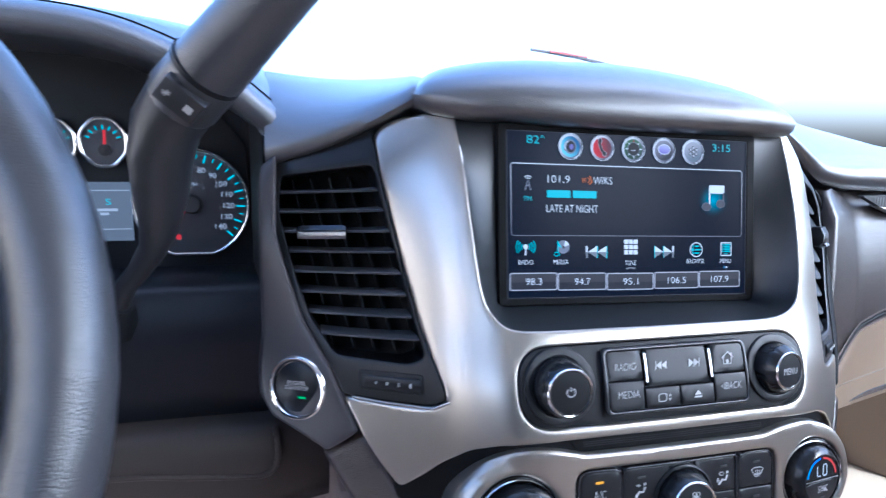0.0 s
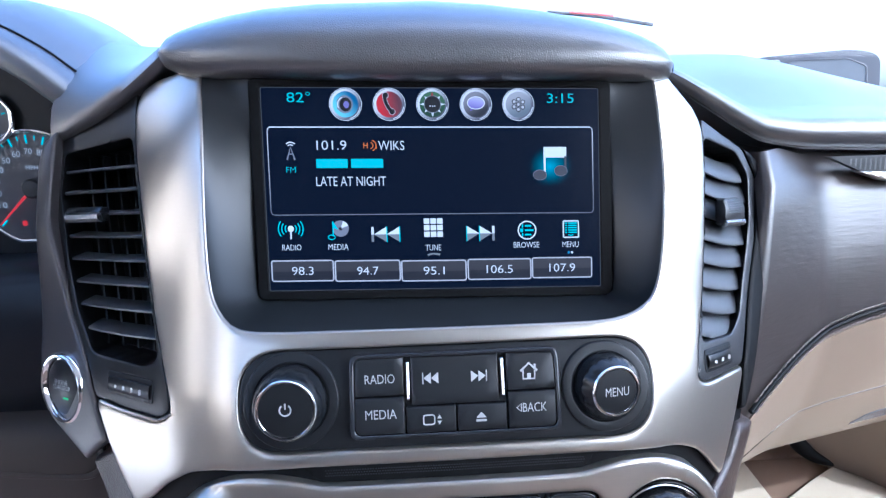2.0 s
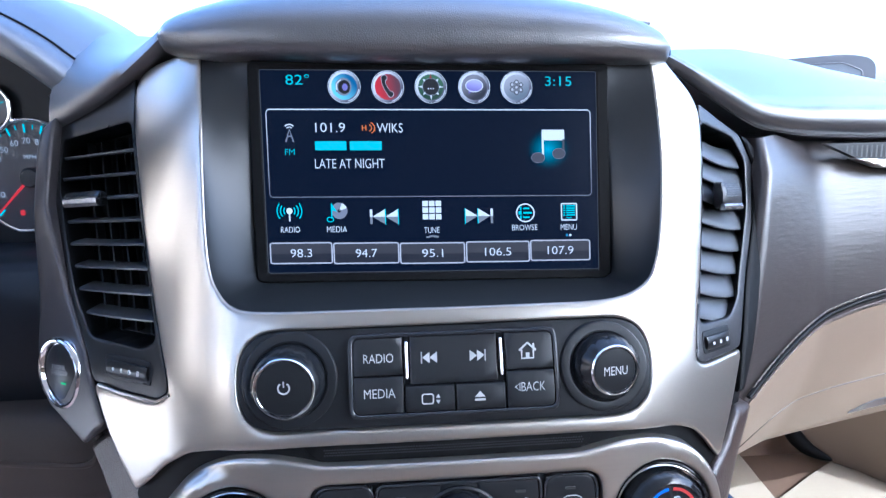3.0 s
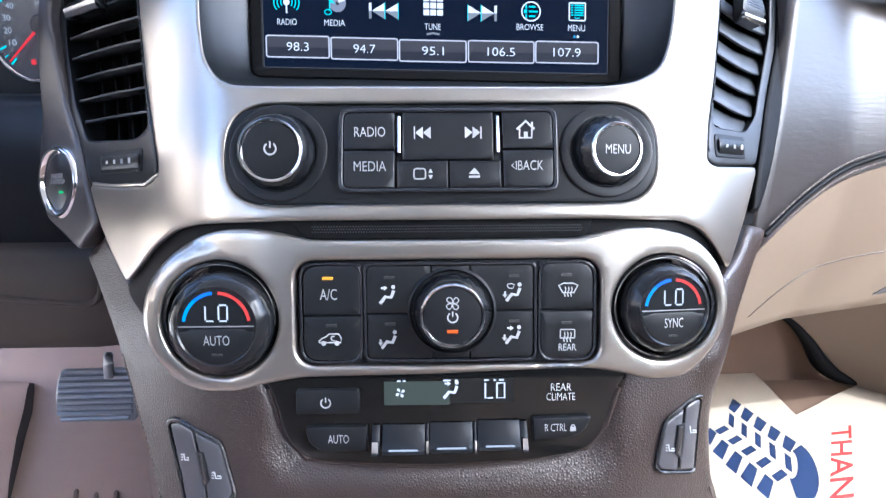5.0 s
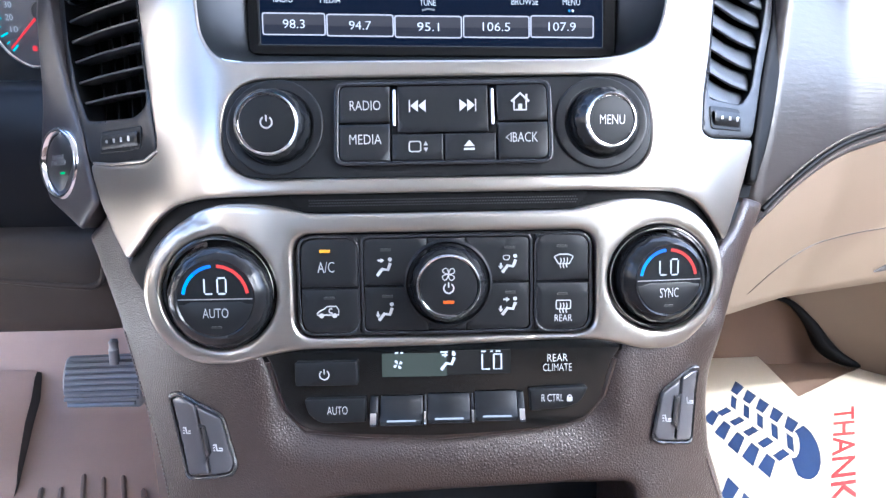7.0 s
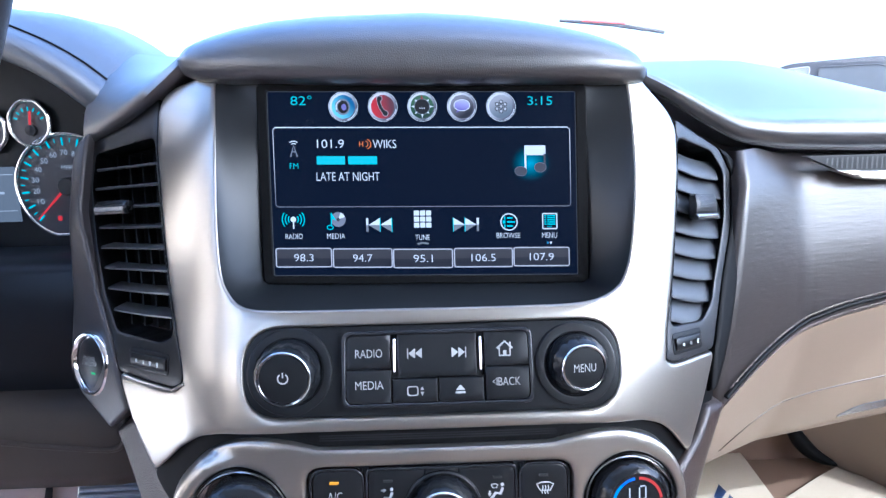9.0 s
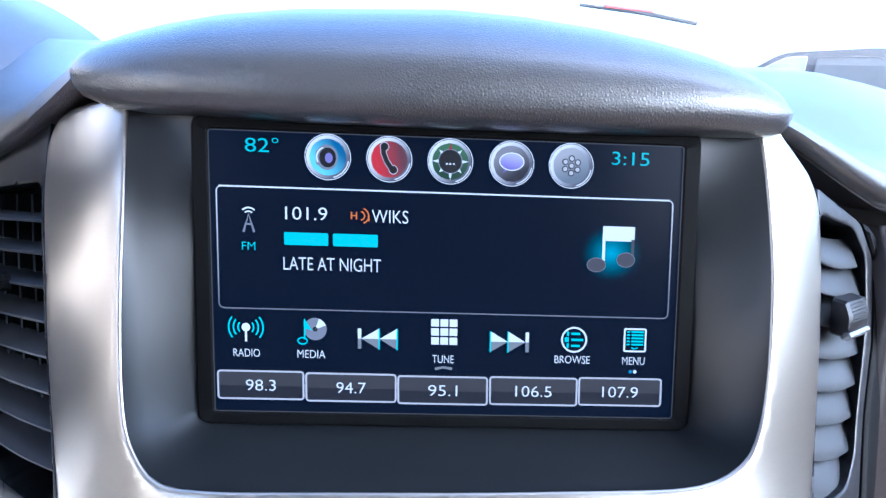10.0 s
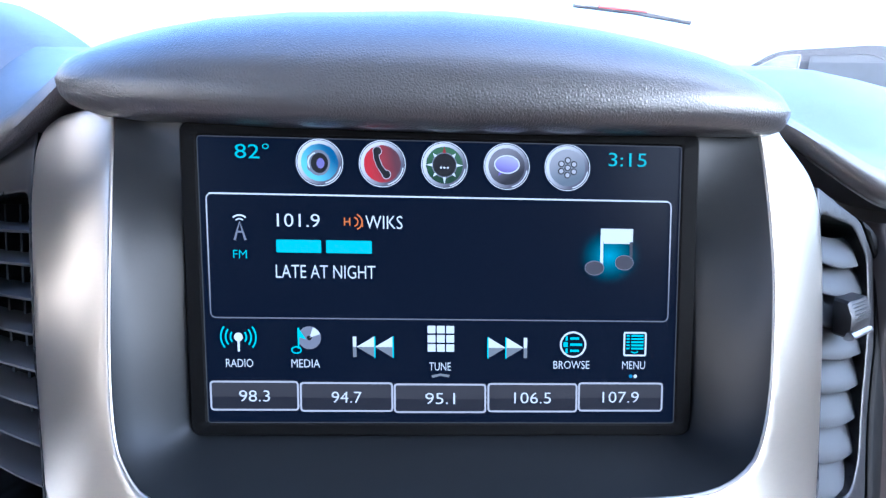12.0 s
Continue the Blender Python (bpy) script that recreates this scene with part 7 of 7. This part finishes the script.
for k in range(9):
    v = -0.031 + 0.0078 * k
    inset = 0.004 if k in (0, 8) else 0.0
    rows = []
    for x, s in ((-0.049 + inset, 0.2), (-0.0475 + inset, 1.0), (0.048 - inset, 1.0), (0.0495 - inset, 0.2)):
        rows.append([(x, v - 0.0031, -0.0012), (x, v - 0.0022, 0.0022 * s), (x, v, 0.0033 * s), (x, v + 0.0022, 0.0022 * s), (x, v + 0.0031, -0.0012)])
    part("rib", bowed(loft(rows)), PEDAL, pedal, "", DRIVER @ PM)
part("arm", tube([(-0.441, 0.450, 0.842), (-0.440, 0.450, 0.862), (-0.440, 0.452, 0.872), (-0.440, 0.454, 0.876)], [0.0064, 0.0064, 0.0064, 0.0045], 12), PEDAL, pedal, "", DRIVER)

# ---- passenger footwell ----
paper = thing("paper_floor_mat", (0.34, 0.12, 0.873), "white paper floor mat printed with blue shoe sole", "paper mat", kind="world")
PL = [(0.20, 0.02), (0.84, 0.02), (0.84, 0.60), (0.806, 0.722), (0.69, 0.655), (0.588, 0.592), (0.605, 0.76), (0.622, 0.93), (0.42, 0.93), (0.20, 0.90)]


def paper_h(u, v):
    """Slight folds in the paper."""
    u, v = np.asarray(u), np.asarray(v)
    return 0.7065 + 0.0012 * np.sin(u * 21 + v * 8) + 0.0010 * np.sin(v * 27 - u * 9)


part("sheet", sheet([PL], paper_h, 0.016, 0.001, 0), PAPER, paper, "", PASSENGER)


def sole(cx, cy, bm):
    """A tread print: a rounded heel block, outer bars on both sides and chevron bars between, towards the toe."""
    def q(s, t):
        a, b = -0.022 + 0.032 * s + 0.05 * t, -0.033 + 0.002 * s + 0.05 * t
        return (cx - 0.208 * a + 0.978 * b, cy + 0.978 * a + 0.208 * b)

    def lay(corners):
        loop = resample([q(*c) for c in corners], 0.02)
        f = bm.faces.new([bm.verts.new((x, y, float(paper_h(x, y)) + 0.0006)) for x, y in loop])
        f.normal_update()
        if f.normal.z < 0:
            f.normal_flip()

    outer = [(0.15 - 1.15 * math.sin(math.pi * k / 12), 0.45 + 1.03 * math.cos(math.pi * k / 12)) for k in range(13)]
    hollow = [(0.62 - 0.42 * math.sin(math.pi * k / 8), 0.38 - 0.55 * math.cos(math.pi * k / 8)) for k in range(9)]
    lay(outer + hollow)
    for k in range(1, 6):
        lay([(k - 0.27, 0.80), (k + 0.25, 0.80), (k + 0.18, 1.46), (k - 0.55, 1.46)])
        f = (0.93, 1.0, 1.02, 0.97, 0.86)[k - 1]
        lay([(k + 0.42, -0.76 * f), (k + 0.96, -0.76 * f), (k + 1.28, -1.5 * f), (k + 0.54, -1.5 * f)])
        lay([(k - 0.52, 0.08), (k - 0.12, 0.08), (k + 0.08, 0.62), (k - 0.34, 0.62)])
        lay([(k - 0.30, -0.10), (k + 0.12, -0.10), (k + 0.62, -0.62), (k + 0.20, -0.62)])


for at in ((0.507, 0.427), (0.362, 0.146)):
    bm = bmesh.new()
    sole(*at, bm)
    part("sole_print", bm, BLUEINK, paper, "dark blue shoe sole print", PASSENGER)
TM = Matrix(((-0.55, 0.985, 0, 0.556), (-0.83, 0.15, 0, 0.430), (0, 0, 1, 0.0), (0, 0, 0, 1)))
bm = letters("THANK", 0, 0, 0.286, 0.036, 0, weight=0.010)
bm.transform(TM)
for q in bm.verts:
    q.co.z = float(paper_h(q.co.x, q.co.y)) + 0.0006
part("lettering", bm, REDINK, paper, "red THANK lettering", PASSENGER)
side = thing("kick_panel", (0.49, 0.25, 0.94), "beige kick panel with black seal beside the footwell", "trim panel", kind="world")
rows = [[(0.60, 0.742, 0.90), (0.66, 0.735, 0.80), (0.72, 0.725, 0.74), (0.74, 0.72, 0.70)], [(0.72, 0.66, 1.06), (0.75, 0.66, 0.9), (0.775, 0.66, 0.78), (0.785, 0.66, 0.70)], [(0.84, 0.52, 1.06), (0.842, 0.52, 0.9), (0.843, 0.52, 0.8), (0.844, 0.52, 0.70)]]
part("panel", loft(rows), BEIGE, side, "", PASSENGER, 70)
part("seal", tube(smooth3([(0.535, 0.735, 0.835), (0.60, 0.734, 0.832), (0.640, 0.732, 0.822), (0.678, 0.729, 0.785), (0.705, 0.722, 0.742), (0.735, 0.708, 0.718), (0.775, 0.69, 0.712)], 5), [0.004 + 0.011 * math.exp(-((k - 20) / 7) ** 2) for k in range(31)], 10), DEEP, side, "", PASSENGER)

# ---- beyond the windshield: a parked truck and the wiper ----
truck = thing("parked_truck", (4.55, 6.7, -0.15), "dark grey parked pickup with pale window frames", "truck", kind="world")
TK = Matrix.Translation((4.42, 6.30, -0.15)) @ Euler((0, 0, radians(-32))).to_matrix().to_4x4()
TRUCKPAINT = material("dark_truck_paint", (0.045, 0.046, 0.050), 0.45, mottling=0.08, mottle_scale=3.0, spec=0.3)
# front pane is coloured paler than the rear: a painted sky reflection
SKYPAINTEDGLASS = material("truck_glass_painted_sky", (0.15, 0.16, 0.16), 0.15, mottling=0.2, mottle_scale=3.0)
TRUCKGLASS = material("tinted_truck_glass", (0.075, 0.08, 0.086), 0.3, mottling=0.2, mottle_scale=3.0, spec=0.3)


def across(points, y0, y1, crown=0.0):
    """A body outline seen from the side, drawn out across the truck."""
    n = 7
    return loft([[(x, y0 + (y1 - y0) * k / (n - 1), z - crown * (2 * k / (n - 1) - 1) ** 2) for x, z in points] for k in range(n)], closed=True, cap=True)


part("body", across(rounded([(-2.6, 0.45), (-2.65, 1.05), (-2.45, 1.18), (-1.15, 1.26), (1.05, 1.28), (1.1, 1.22), (3.1, 1.22), (3.15, 0.5)], 0.12, 5), -0.95, 0.95), TRUCKPAINT, truck, "", TK)
part("cab", across(rounded([(-1.30, 1.24), (-0.92, 1.80), (-0.52, 2.05), (0.30, 2.07), (0.52, 2.01), (0.56, 1.24)], 0.12, 6), -0.86, 0.86, 0.02), TRUCKPAINT, truck, "", TK)
for name, loop in (("front_window", [(-1.08, 1.36), (-0.80, 1.82), (-0.48, 1.98), (-0.30, 1.99), (-0.36, 1.36)]), ("rear_window", [(-0.26, 1.36), (-0.22, 1.98), (0.26, 1.97), (0.42, 1.89), (0.46, 1.36)])):
    lp = rounded(loop, 0.03, 4)
    pane = part(name, loft([[(x, -0.872, z) for x, z in lp], [(x, -0.860, z) for x, z in lp]][::-1], closed=True, cap=True), SKYPAINTEDGLASS if name == "front_window" else TRUCKGLASS, truck, "side glass with a sky reflection put into its colour" if name == "front_window" else "tinted side glass", TK)
    part("window_frame", tube([(x, -0.874, z) for x, z in lp] + [(lp[0][0], -0.874, lp[0][1])], 0.007, 8), DIMPRINT if name == "front_window" else TRUCKPAINT, pane, "pale bright frame" if name == "front_window" else "", TK)
for x in (-1.75, 2.1):
    wheel_ = part("wheel", lathe([(0.40, -0.13), (0.41, -0.02), (0.40, 0.10), (0.30, 0.13), (0.10, 0.11), (0.00001, 0.11)], n=32), RUBBER, truck, "", TK @ Matrix.Translation((x, -0.86, 0.41)) @ Euler((radians(90), 0, 0)).to_matrix().to_4x4())
part("mirror", block(-0.98, -0.80, -1.16, -0.96, 1.30, 1.52, 0.04), TRUCKPAINT, truck, "", TK)
wiper = thing("wiper_arm", (0.25, 0.9, 1.27), "slim dark wiper arm outside the windshield", "wiper", kind="world")
part("arm", tube([(0.232, 0.76, 1.463), (0.325, 0.76, 1.455), (0.415, 0.76, 1.440)], [0.003, 0.005, 0.004], 8), SWITCH, wiper, "", WORLD)
part("blade", tube([(0.270, 0.757, 1.4620), (0.345, 0.757, 1.4550)], 0.003, 8), material("red_plastic", (0.6, 0.10, 0.10), 0.4), wiper, "", WORLD)
